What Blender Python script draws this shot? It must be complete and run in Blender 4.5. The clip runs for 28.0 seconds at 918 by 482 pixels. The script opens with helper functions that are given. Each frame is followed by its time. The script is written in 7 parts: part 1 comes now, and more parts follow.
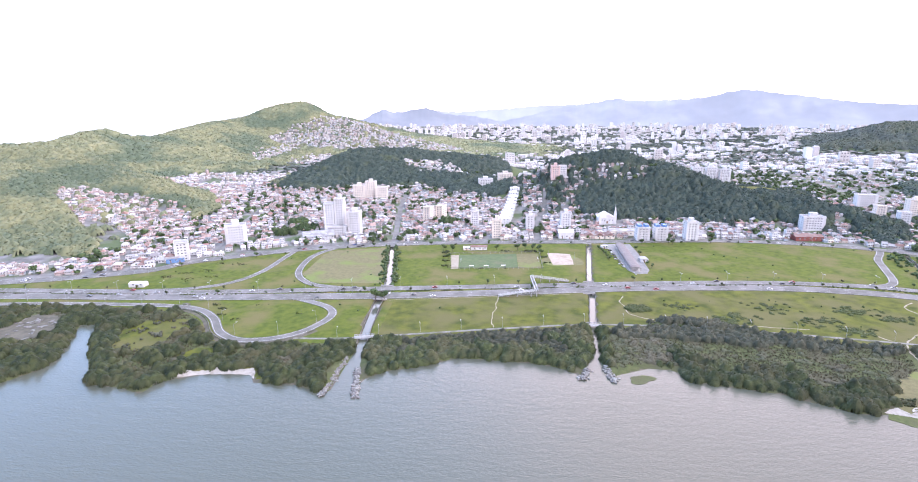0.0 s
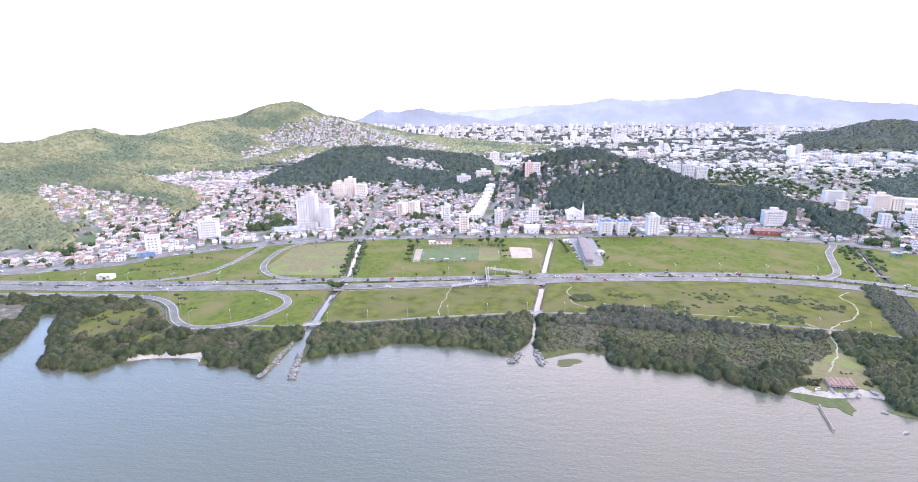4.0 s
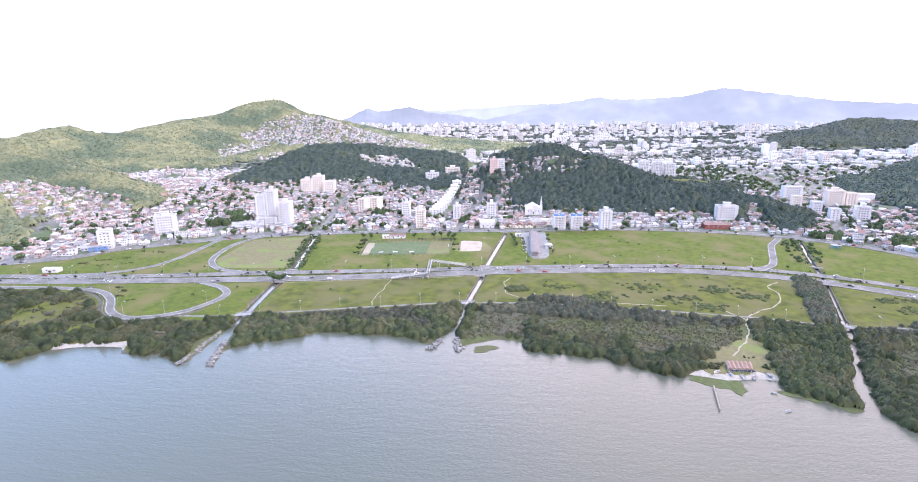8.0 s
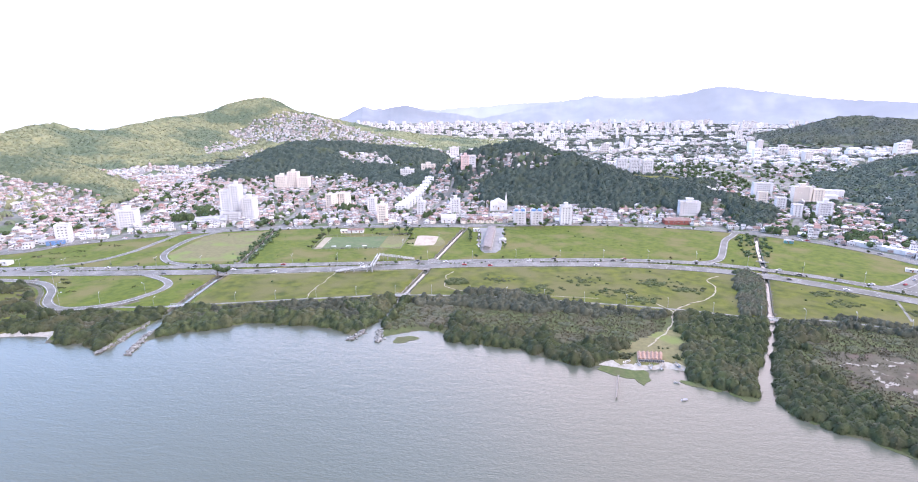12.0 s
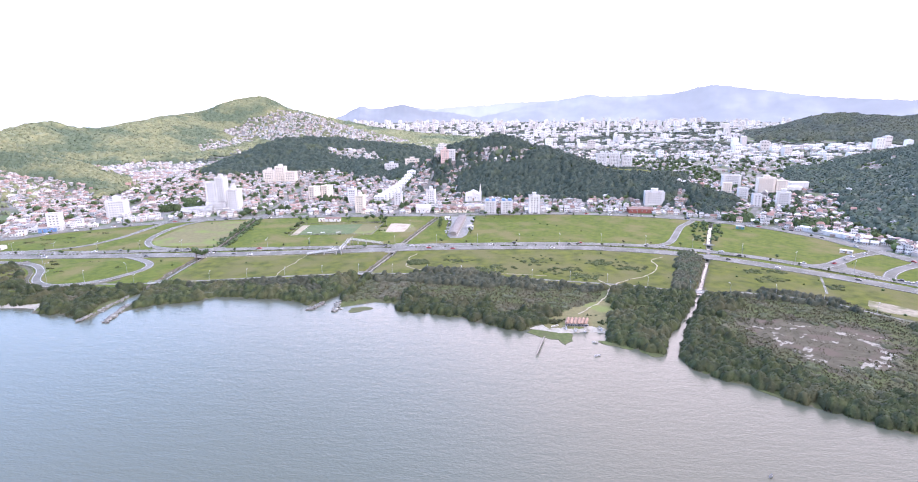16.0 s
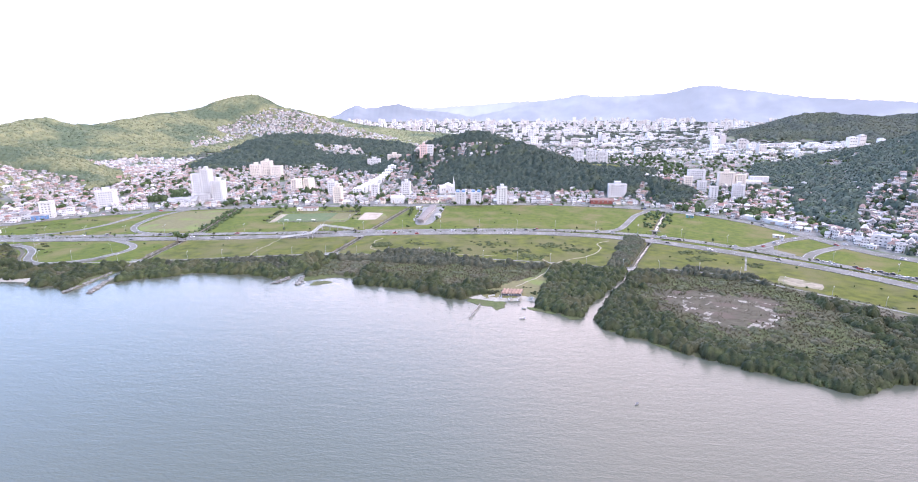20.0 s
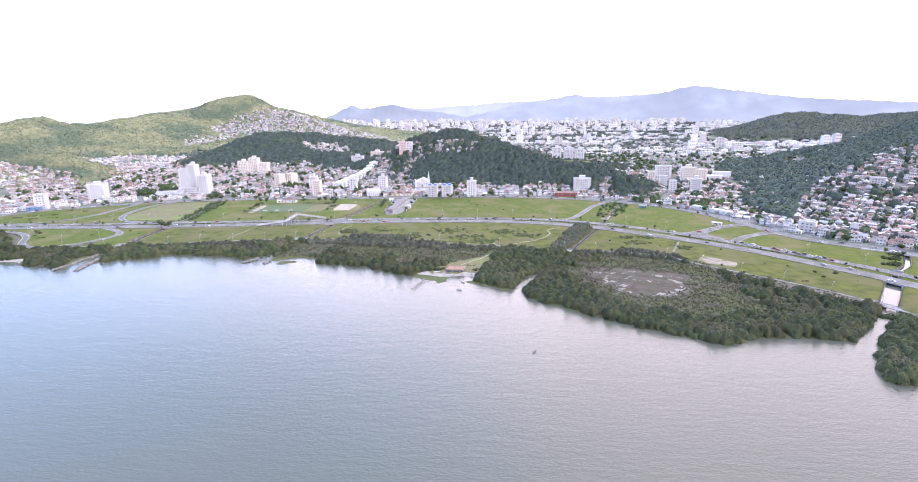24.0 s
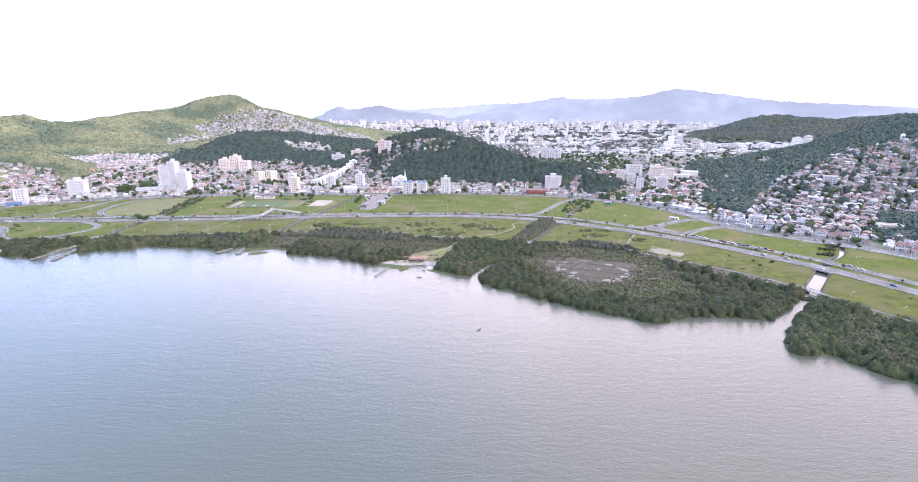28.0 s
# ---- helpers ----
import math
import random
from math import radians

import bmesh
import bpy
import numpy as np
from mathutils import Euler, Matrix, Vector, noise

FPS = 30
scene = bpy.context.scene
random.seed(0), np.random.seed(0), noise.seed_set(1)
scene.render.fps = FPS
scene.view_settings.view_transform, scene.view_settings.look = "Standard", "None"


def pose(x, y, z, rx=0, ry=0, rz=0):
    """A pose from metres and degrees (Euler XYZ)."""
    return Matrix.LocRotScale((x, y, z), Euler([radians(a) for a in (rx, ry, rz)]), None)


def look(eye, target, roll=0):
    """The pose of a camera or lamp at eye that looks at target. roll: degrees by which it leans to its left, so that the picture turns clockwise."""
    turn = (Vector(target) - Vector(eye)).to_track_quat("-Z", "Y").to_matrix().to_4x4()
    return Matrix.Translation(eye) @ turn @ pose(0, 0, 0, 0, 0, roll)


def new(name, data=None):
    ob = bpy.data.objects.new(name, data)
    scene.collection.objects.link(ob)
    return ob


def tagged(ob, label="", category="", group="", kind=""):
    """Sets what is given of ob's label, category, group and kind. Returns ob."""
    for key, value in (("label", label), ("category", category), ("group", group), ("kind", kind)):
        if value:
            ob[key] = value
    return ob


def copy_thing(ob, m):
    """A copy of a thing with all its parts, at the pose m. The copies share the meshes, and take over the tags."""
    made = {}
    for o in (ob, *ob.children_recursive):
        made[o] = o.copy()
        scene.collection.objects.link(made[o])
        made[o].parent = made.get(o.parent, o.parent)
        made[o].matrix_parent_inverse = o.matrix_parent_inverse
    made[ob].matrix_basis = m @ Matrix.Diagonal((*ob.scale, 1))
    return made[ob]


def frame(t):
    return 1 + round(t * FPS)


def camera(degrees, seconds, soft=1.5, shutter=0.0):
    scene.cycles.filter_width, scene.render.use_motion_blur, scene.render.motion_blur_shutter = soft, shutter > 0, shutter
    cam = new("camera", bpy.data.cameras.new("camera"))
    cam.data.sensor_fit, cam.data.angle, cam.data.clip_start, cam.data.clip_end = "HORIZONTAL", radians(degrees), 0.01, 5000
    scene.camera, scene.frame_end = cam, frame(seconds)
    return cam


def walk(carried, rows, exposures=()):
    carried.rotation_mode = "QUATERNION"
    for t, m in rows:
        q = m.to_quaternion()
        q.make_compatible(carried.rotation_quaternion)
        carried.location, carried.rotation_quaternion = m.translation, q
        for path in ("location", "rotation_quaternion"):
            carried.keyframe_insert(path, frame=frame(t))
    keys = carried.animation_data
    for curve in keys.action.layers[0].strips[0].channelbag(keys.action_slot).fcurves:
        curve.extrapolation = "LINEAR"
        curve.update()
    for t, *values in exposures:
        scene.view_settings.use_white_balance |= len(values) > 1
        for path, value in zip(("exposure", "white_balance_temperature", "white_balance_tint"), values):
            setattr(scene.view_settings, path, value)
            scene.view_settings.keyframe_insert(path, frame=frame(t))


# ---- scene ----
# camera: seconds, x, y, z, yaw to the left, pitch, roll
EXPOSURE = 0.51
KELVIN, TINT = 5300, 20.5
# emission of the far ranges, in place of the haze before them
HAZE_GLOW = 0.43
PATH = [
    (0.0, -8.33, 1.89, 147.12, 3.080, -14.208, -0.427),
    (0.5, -4.93, -0.30, 146.49, 2.993, -14.209, -0.300),
    (1.0, -0.71, -2.00, 146.15, 2.651, -14.208, -0.242),
    (1.5, 4.30, -3.48, 146.01, 2.592, -14.205, -0.253),
    (2.0, 9.77, -4.81, 145.86, 2.709, -14.202, -0.316),
    (3.0, 20.99, -7.42, 144.98, 3.104, -14.194, -0.503),
    (3.5, 25.86, -9.58, 144.71, 3.116, -14.192, -0.529),
    (5.5, 47.32, -16.64, 143.01, 3.261, -14.228, -0.480),
    (6.0, 52.94, -17.61, 142.43, 3.026, -14.232, -0.472),
    (6.5, 58.69, -18.15, 141.80, 2.496, -14.232, -0.470),
    (7.0, 64.56, -18.33, 141.14, 2.399, -14.235, -0.480),
    (8.0, 76.72, -17.78, 139.80, 2.502, -14.254, -0.508),
    (9.0, 89.51, -16.34, 138.59, 2.577, -14.284, -0.508),
    (10.0, 102.66, -15.03, 137.56, 2.733, -14.312, -0.498),
    (11.0, 115.10, -15.61, 136.48, 2.809, -14.328, -0.464),
    (11.5, 120.88, -16.84, 135.90, 2.792, -14.335, -0.456),
    (12.0, 126.38, -18.67, 135.29, 2.796, -14.349, -0.478),
    (12.5, 131.57, -21.14, 134.64, 2.831, -14.363, -0.517),
    (14.5, 149.19, -36.73, 131.44, 2.918, -14.379, -0.617),
    (15.0, 153.38, -40.99, 130.50, 2.929, -14.375, -0.632),
    (16.0, 161.93, -49.46, 128.59, 2.928, -14.357, -0.645),
    (17.0, 170.63, -58.16, 126.77, 2.892, -14.341, -0.635),
    (18.0, 179.49, -67.28, 125.19, 2.847, -14.337, -0.581),
    (19.0, 188.55, -76.95, 124.10, 2.781, -14.337, -0.512),
    (20.0, 197.73, -86.91, 123.37, 2.679, -14.347, -0.444),
    (21.0, 207.08, -96.95, 122.72, 2.652, -14.360, -0.427),
    (21.5, 211.88, -102.01, 122.38, 2.652, -14.355, -0.443),
    (23.5, 232.43, -122.51, 120.08, 2.646, -14.295, -0.510),
    (24.0, 237.38, -127.42, 119.36, 2.603, -14.272, -0.481),
    (25.0, 246.48, -136.44, 117.63, 2.405, -14.231, -0.360),
    (26.0, 255.62, -146.26, 116.74, 2.381, -14.215, -0.266),
    (26.5, 258.92, -149.45, 116.34, 2.166, -14.202, -0.225),
    (27.0, 260.68, -151.08, 116.10, 2.100, -14.179, -0.187),
    (27.5, 260.74, -151.30, 116.19, 1.758, -14.149, -0.150),
    (28.0, 259.27, -150.37, 116.74, 1.350, -14.117, -0.114),
]


def facing(x, y, z, yaw, pitch, roll):
    a, b = radians(yaw), radians(pitch)
    way = Vector((-math.sin(a) * math.cos(b), math.cos(a) * math.cos(b), math.sin(b)))
    return look((x, y, z), Vector((x, y, z)) + way * 100, roll)


cam = camera(83.0, 28.0, soft=1.0)
walk(cam, [(r[0], facing(*r[1:])) for r in PATH], [(0.0, EXPOSURE, KELVIN, TINT), (15.0, EXPOSURE + 0.03, KELVIN, TINT), (28.0, EXPOSURE - 0.13, KELVIN, TINT)])

# ---- sky and sun ----
SUN_AZIMUTH, SUN_HEIGHT = 128.0, 42.0          # degrees clockwise from ahead (+y), and above the horizon
world = bpy.data.worlds.new("sky")
scene.world = world
world.use_nodes = True
wn, wl = world.node_tree.nodes, world.node_tree.links
sky = wn.new("ShaderNodeTexSky")
sky.sky_type, sky.sun_disc = "NISHITA", False
sky.sun_elevation, sky.sun_rotation = radians(SUN_HEIGHT), radians(SUN_AZIMUTH)
sky.air_density, sky.dust_density = 1.0, 1.0
# cloud cover that thins out to the west and overhead
ray = wn.new("ShaderNodeTexCoord")
cloud = wn.new("ShaderNodeTexNoise")
cloud.inputs["Scale"].default_value, cloud.inputs["Detail"].default_value = 1.6, 5
wl.new(ray.outputs["Generated"], cloud.inputs["Vector"])
lean = wn.new("ShaderNodeVectorMath")
lean.operation = "DOT_PRODUCT"
lean.inputs[1].default_value = (-0.75, 0.1, 0.92)
wl.new(ray.outputs["Generated"], lean.inputs[0])
shift = wn.new("ShaderNodeMath")
shift.operation = "MULTIPLY_ADD"
shift.inputs[1].default_value, shift.inputs[2].default_value = 0.5, -0.25
wl.new(cloud.outputs["Fac"], shift.inputs[0])
both = wn.new("ShaderNodeMath")
both.operation = "ADD"
wl.new(lean.outputs["Value"], both.inputs[0])
wl.new(shift.outputs["Value"], both.inputs[1])
cover = wn.new("ShaderNodeMapRange")
cover.inputs["From Min"].default_value, cover.inputs["From Max"].default_value = 0.50, 0.86
cover.inputs["To Min"].default_value, cover.inputs["To Max"].default_value = 1.0, 0.6
wl.new(both.outputs["Value"], cover.inputs["Value"])
overcast = wn.new("ShaderNodeMix")
overcast.data_type = "RGBA"
ahead = wn.new("ShaderNodeVectorMath")
ahead.operation = "DOT_PRODUCT"
ahead.inputs[1].default_value = (-0.08, 0.97, 0.14)
wl.new(ray.outputs["Generated"], ahead.inputs[0])
bright = wn.new("ShaderNodeMapRange")
bright.inputs["From Min"].default_value, bright.inputs["From Max"].default_value = 0.0, 1.0
bright.inputs["To Min"].default_value, bright.inputs["To Max"].default_value = 0.85, 2.35
wl.new(ahead.outputs["Value"], bright.inputs["Value"])
veil = wn.new("ShaderNodeVectorMath")
veil.operation = "SCALE"
tone = wn.new("ShaderNodeMapRange")
tone.inputs["From Min"].default_value, tone.inputs["From Max"].default_value = 0.50, 0.86
wl.new(both.outputs["Value"], tone.inputs["Value"])
thin = wn.new("ShaderNodeMix")
thin.data_type = "RGBA"
thin.inputs["A"].default_value, thin.inputs["B"].default_value = (16.9, 13.2, 11.7, 1), (10.2, 13.2, 16.6, 1)
wl.new(tone.outputs["Result"], thin.inputs["Factor"])
wl.new(thin.outputs["Result"], veil.inputs[0])
lumps = wn.new("ShaderNodeMapRange")
lumps.inputs["From Min"].default_value, lumps.inputs["From Max"].default_value = 0.34, 0.66
lumps.inputs["To Min"].default_value, lumps.inputs["To Max"].default_value = 0.78, 1.28
wl.new(cloud.outputs["Fac"], lumps.inputs["Value"])
swell = wn.new("ShaderNodeMath")
swell.operation = "MULTIPLY"
wl.new(bright.outputs["Result"], swell.inputs[0])
wl.new(lumps.outputs["Result"], swell.inputs[1])
wl.new(swell.outputs["Value"], veil.inputs["Scale"])
wl.new(veil.outputs["Vector"], overcast.inputs["B"])
wl.new(cover.outputs["Result"], overcast.inputs["Factor"])
clear = wn.new("ShaderNodeVectorMath")
clear.operation = "SCALE"
clear.inputs["Scale"].default_value = 1.5
wl.new(sky.outputs["Color"], clear.inputs[0])
wl.new(clear.outputs["Vector"], overcast.inputs["A"])
wl.new(overcast.outputs["Result"], wn["Background"].inputs["Color"])
wn["Background"].inputs["Strength"].default_value = 0.10

sun = new("sun", bpy.data.lights.new("sun", "SUN"))
sun.data.energy, sun.data.angle, sun.data.color = 1.9, radians(8.0), (1.0, 0.96, 0.88)
s_az, s_el = radians(SUN_AZIMUTH), radians(SUN_HEIGHT)
to_sun = Vector((math.sin(s_az) * math.cos(s_el), math.cos(s_az) * math.cos(s_el), math.sin(s_el)))
sun.matrix_world = look(to_sun * 900, (0, 0, 0))


# ---- materials ----
def surface(name, low, high, scale=0.5, rough=0.85, bump=0.0, bump_scale=None, blotch=None, blotch_scale=0.02,
            blotch_from=0.45, blotch_to=0.6, island=0.0, object_vary=0.0, metal=0.0, spec=0.3, stretch=None):
    """A surface whose colour runs from low to high with fine noise, with wide blotches of a third colour, and relief."""
    m = bpy.data.materials.new(name)
    m.use_nodes = True
    n, l = m.node_tree.nodes, m.node_tree.links
    b = n["Principled BSDF"]
    b.inputs["Roughness"].default_value, b.inputs["Metallic"].default_value = rough, metal
    b.inputs["Specular IOR Level"].default_value = spec
    where = n.new("ShaderNodeNewGeometry")
    place = where.outputs["Position"]
    if stretch:
        mp = n.new("ShaderNodeMapping")
        mp.inputs["Scale"].default_value = stretch
        l.new(place, mp.inputs["Vector"])
        place = mp.outputs["Vector"]
    fine = n.new("ShaderNodeTexNoise")
    fine.inputs["Scale"].default_value, fine.inputs["Detail"].default_value = scale, 5
    l.new(place, fine.inputs["Vector"])
    ramp = n.new("ShaderNodeValToRGB")
    ramp.color_ramp.elements[0].position, ramp.color_ramp.elements[1].position = 0.32, 0.68
    ramp.color_ramp.elements[0].color, ramp.color_ramp.elements[1].color = (*low, 1), (*high, 1)
    l.new(fine.outputs["Fac"], ramp.inputs["Fac"])
    colour = ramp.outputs["Color"]
    if blotch:
        wide = n.new("ShaderNodeTexNoise")
        wide.inputs["Scale"].default_value, wide.inputs["Detail"].default_value = blotch_scale, 4
        l.new(place, wide.inputs["Vector"])
        cut = n.new("ShaderNodeMapRange")
        cut.inputs["From Min"].default_value, cut.inputs["From Max"].default_value = blotch_from, blotch_to
        l.new(wide.outputs["Fac"], cut.inputs["Value"])
        mix = n.new("ShaderNodeMix")
        mix.data_type = "RGBA"
        mix.inputs["B"].default_value = (*blotch, 1)
        l.new(cut.outputs["Result"], mix.inputs["Factor"])
        l.new(colour, mix.inputs["A"])
        colour = mix.outputs["Result"]
    for amount, source in ((island, "island"), (object_vary, "object")):
        if amount:
            hsv = n.new("ShaderNodeHueSaturation")
            rng = n.new("ShaderNodeMapRange")
            rng.inputs["To Min"].default_value, rng.inputs["To Max"].default_value = 1 - amount, 1 + amount
            if source == "island":
                l.new(where.outputs["Random Per Island"], rng.inputs["Value"])
            else:
                info = n.new("ShaderNodeObjectInfo")
                l.new(info.outputs["Random"], rng.inputs["Value"])
            l.new(rng.outputs["Result"], hsv.inputs["Value"])
            l.new(colour, hsv.inputs["Color"])
            colour = hsv.outputs["Color"]
    l.new(colour, b.inputs["Base Color"])
    if bump:
        rough_noise = n.new("ShaderNodeTexNoise")
        rough_noise.inputs["Scale"].default_value, rough_noise.inputs["Detail"].default_value = bump_scale or scale * 2, 4
        l.new(place, rough_noise.inputs["Vector"])
        bp = n.new("ShaderNodeBump")
        bp.inputs["Strength"].default_value, bp.inputs["Distance"].default_value = bump, 0.3
        l.new(rough_noise.outputs["Fac"], bp.inputs["Height"])
        l.new(bp.outputs["Normal"], b.inputs["Normal"])
    return m


def palette(name, colours, rough=0.8, by_island=True):
    """A painted surface that takes one of several colours by piece, with dirt."""
    m = surface(name, (0.8, 0.8, 0.8), (1, 1, 1), 0.6, rough, blotch=(0.55, 0.52, 0.48), blotch_scale=0.25, blotch_from=0.52, blotch_to=0.8)
    n, l = m.node_tree.nodes, m.node_tree.links
    ramp = n.new("ShaderNodeValToRGB")
    ramp.color_ramp.interpolation = "CONSTANT"
    while len(ramp.color_ramp.elements) < len(colours):
        ramp.color_ramp.elements.new(0.5)
    for i, c in enumerate(colours):
        ramp.color_ramp.elements[i].position = i / len(colours)
        ramp.color_ramp.elements[i].color = (*c, 1)
    if by_island:
        src = n.new("ShaderNodeNewGeometry").outputs["Random Per Island"]
    else:
        src = n.new("ShaderNodeObjectInfo").outputs["Random"]
    l.new(src, ramp.inputs["Fac"])
    mix = n.new("ShaderNodeMix")
    mix.data_type, mix.blend_type = "RGBA", "MULTIPLY"
    mix.inputs["Factor"].default_value = 1.0
    b = n["Principled BSDF"]
    l.new(b.inputs["Base Color"].links[0].from_socket, mix.inputs["A"])
    l.new(ramp.outputs["Color"], mix.inputs["B"])
    l.new(mix.outputs["Result"], b.inputs["Base Color"])
    return m


GRASS = surface("grass", (0.056, 0.084, 0.004), (0.110, 0.134, 0.009), 0.22, 0.95, 0.5, 1.4, (0.138, 0.126, 0.040), 0.03, 0.47, 0.64)
DRY_GRASS = surface("dry_grass", (0.135, 0.128, 0.058), (0.19, 0.172, 0.078), 0.4, 0.95, 0.4, 1.6, (0.16, 0.20, 0.05), 0.04, 0.5, 0.66)
TOWN_GROUND = surface("town_ground", (0.13, 0.125, 0.115), (0.26, 0.25, 0.235), 0.08, 0.9, blotch=(0.09, 0.12, 0.05), blotch_scale=0.03)
FOREST_FLOOR = surface("forest_floor", (0.035, 0.055, 0.022), (0.07, 0.10, 0.035), 0.15, 0.95, 0.6, 0.4, (0.09, 0.115, 0.04), 0.012)
ROUGH_GRASS = surface("rough_grass", (0.050, 0.066, 0.007), (0.120, 0.128, 0.012), 0.13, 0.95, 0.6, 1.1, (0.118, 0.112, 0.036), 0.035, 0.44, 0.64)
OLIVE = surface("olive_ground", (0.060, 0.074, 0.026), (0.105, 0.117, 0.042), 0.3, 0.95, 0.4, 1.2, (0.088, 0.086, 0.046), 0.05)
MARSH_SOIL = surface("marsh_soil", (0.066, 0.060, 0.040), (0.106, 0.096, 0.064), 0.2, 0.95, 0.3, 1.0, (0.105, 0.082, 0.062), 0.06, 0.5, 0.62, stretch=(1, 1.5, 1))
SILT = surface("silt", (0.25, 0.229, 0.19), (0.37, 0.343, 0.29), 0.6, 0.95, 0.3, 1.0, (0.15, 0.135, 0.108), 0.3, 0.52, 0.62)
MUD = surface("mud", (0.08, 0.074, 0.052), (0.14, 0.128, 0.09), 0.25, 0.9, 0.3, 1.0)
ASPHALT = surface("asphalt", (0.116, 0.113, 0.099), (0.163, 0.159, 0.140), 0.3, 0.85, blotch=(0.195, 0.187, 0.172), blotch_scale=0.06)
CONCRETE = surface("concrete", (0.34, 0.33, 0.31), (0.46, 0.45, 0.43), 0.8, 0.85, 0.2)
OLD_CONCRETE = surface("old_concrete", (0.17, 0.165, 0.15), (0.28, 0.27, 0.25), 0.6, 0.9, 0.3, blotch=(0.12, 0.125, 0.09), blotch_scale=0.15)
SAND = surface("sand", (0.33, 0.305, 0.255), (0.44, 0.405, 0.35), 0.5, 0.95, 0.3, None, (0.20, 0.185, 0.14), 0.22, 0.56, 0.7)
PAINT_WHITE = surface("road_paint", (0.42, 0.42, 0.40), (0.60, 0.60, 0.58), 0.6, 0.7)

water_mat = bpy.data.materials.new("water")
water_mat.use_nodes = True
n_, l_ = water_mat.node_tree.nodes, water_mat.node_tree.links
b_ = n_["Principled BSDF"]
b_.inputs["Base Color"].default_value = (0.100, 0.107, 0.079, 1)
b_.inputs["Roughness"].default_value, b_.inputs["IOR"].default_value = 0.10, 1.33
g_ = n_.new("ShaderNodeNewGeometry")
heights = []
for scale_, turn_, squash_ in ((0.50, 20, 0.34), (0.16, 28, 0.3), (1.3, 14, 0.45)):
    mp_ = n_.new("ShaderNodeMapping")
    mp_.inputs["Rotation"].default_value = (0, 0, radians(turn_))
    mp_.inputs["Scale"].default_value = (squash_, 1, 1)
    l_.new(g_.outputs["Position"], mp_.inputs["Vector"])
    w_ = n_.new("ShaderNodeTexNoise")
    w_.inputs["Scale"].default_value, w_.inputs["Detail"].default_value = scale_, 3
    l_.new(mp_.outputs["Vector"], w_.inputs["Vector"])
    heights.append(w_.outputs["Fac"])
sum_ = heights[0]
for h_ in heights[1:]:
    a_ = n_.new("ShaderNodeMath")
    a_.operation = "ADD"
    l_.new(sum_, a_.inputs[0])
    l_.new(h_, a_.inputs[1])
    sum_ = a_.outputs[0]
bp_ = n_.new("ShaderNodeBump")
bp_.inputs["Strength"].default_value, bp_.inputs["Distance"].default_value = 0.25, 0.5
l_.new(sum_, bp_.inputs["Height"])
l_.new(bp_.outputs["Normal"], b_.inputs["Normal"])
WATER = water_mat
CALM_WATER = water_mat.copy()
CALM_WATER.name = "calm_water"
CALM_WATER.node_tree.nodes["Bump"].inputs["Strength"].default_value = 0.04
CALM_WATER.node_tree.nodes["Principled BSDF"].inputs["Roughness"].default_value = 0.07


# ---- mesh helpers ----
def mesh_of(name, verts, faces, mats, which=None, smooth=False):
    """A mesh from arrays of vertices and of triangles or quads; which: a material index per face."""
    verts, faces = np.asarray(verts, np.float32), np.asarray(faces, np.int32)
    me = bpy.data.meshes.new(name)
    k = faces.shape[1]
    me.vertices.add(len(verts))
    me.vertices.foreach_set("co", verts.ravel())
    me.loops.add(faces.size)
    me.loops.foreach_set("vertex_index", faces.ravel())
    me.polygons.add(len(faces))
    me.polygons.foreach_set("loop_start", np.arange(0, faces.size, k, dtype=np.int32))
    for m in mats:
        me.materials.append(m)
    if which is not None:
        me.polygons.foreach_set("material_index", np.asarray(which, np.int32))
    me.polygons.foreach_set("use_smooth", np.full(len(faces), smooth, bool))
    me.update(calc_edges=True)
    return me


def spline(points, step=6.0):
    """A smooth line through the points, in steps of about so many metres."""
    p = np.asarray(points, float)
    p = np.vstack([2 * p[0] - p[1], p, 2 * p[-1] - p[-2]])
    out = []
    for i in range(1, len(p) - 2):
        a, b, c, d = p[i - 1], p[i], p[i + 1], p[i + 2]
        count = max(1, int(np.hypot(*(c - b)[:2]) / step))
        for t in np.arange(count) / count:
            out.append(0.5 * (2 * b + (c - a) * t + (2 * a - 5 * b + 4 * c - d) * t ** 2 + (3 * b - a - 3 * c + d) * t ** 3))
    out.append(p[-2])
    return np.array(out)


def near_line(x, y, line):
    """Distance of many places from a line, and how far along it (0 to its count of points) the nearest place lies."""
    best, along = np.full(x.shape, 1e9), np.zeros(x.shape)
    for i in range(len(line) - 1):
        (ax, ay), (bx, by) = line[i][:2], line[i + 1][:2]
        dx, dy = bx - ax, by - ay
        t = np.clip(((x - ax) * dx + (y - ay) * dy) / (dx * dx + dy * dy + 1e-9), 0, 1)
        d = np.hypot(x - ax - t * dx, y - ay - t * dy)
        closer = d < best
        best, along = np.where(closer, d, best), np.where(closer, i + t, along)
    return best, along


def inside(x, y, poly):
    """Which places lie in a closed outline."""
    hit = np.zeros(x.shape, bool)
    for i in range(len(poly)):
        (ax, ay), (bx, by) = poly[i - 1][:2], poly[i][:2]
        if ay != by:
            hit ^= ((ay > y) != (by > y)) & (x < (bx - ax) * (y - ay) / (by - ay) + ax)
    return hit


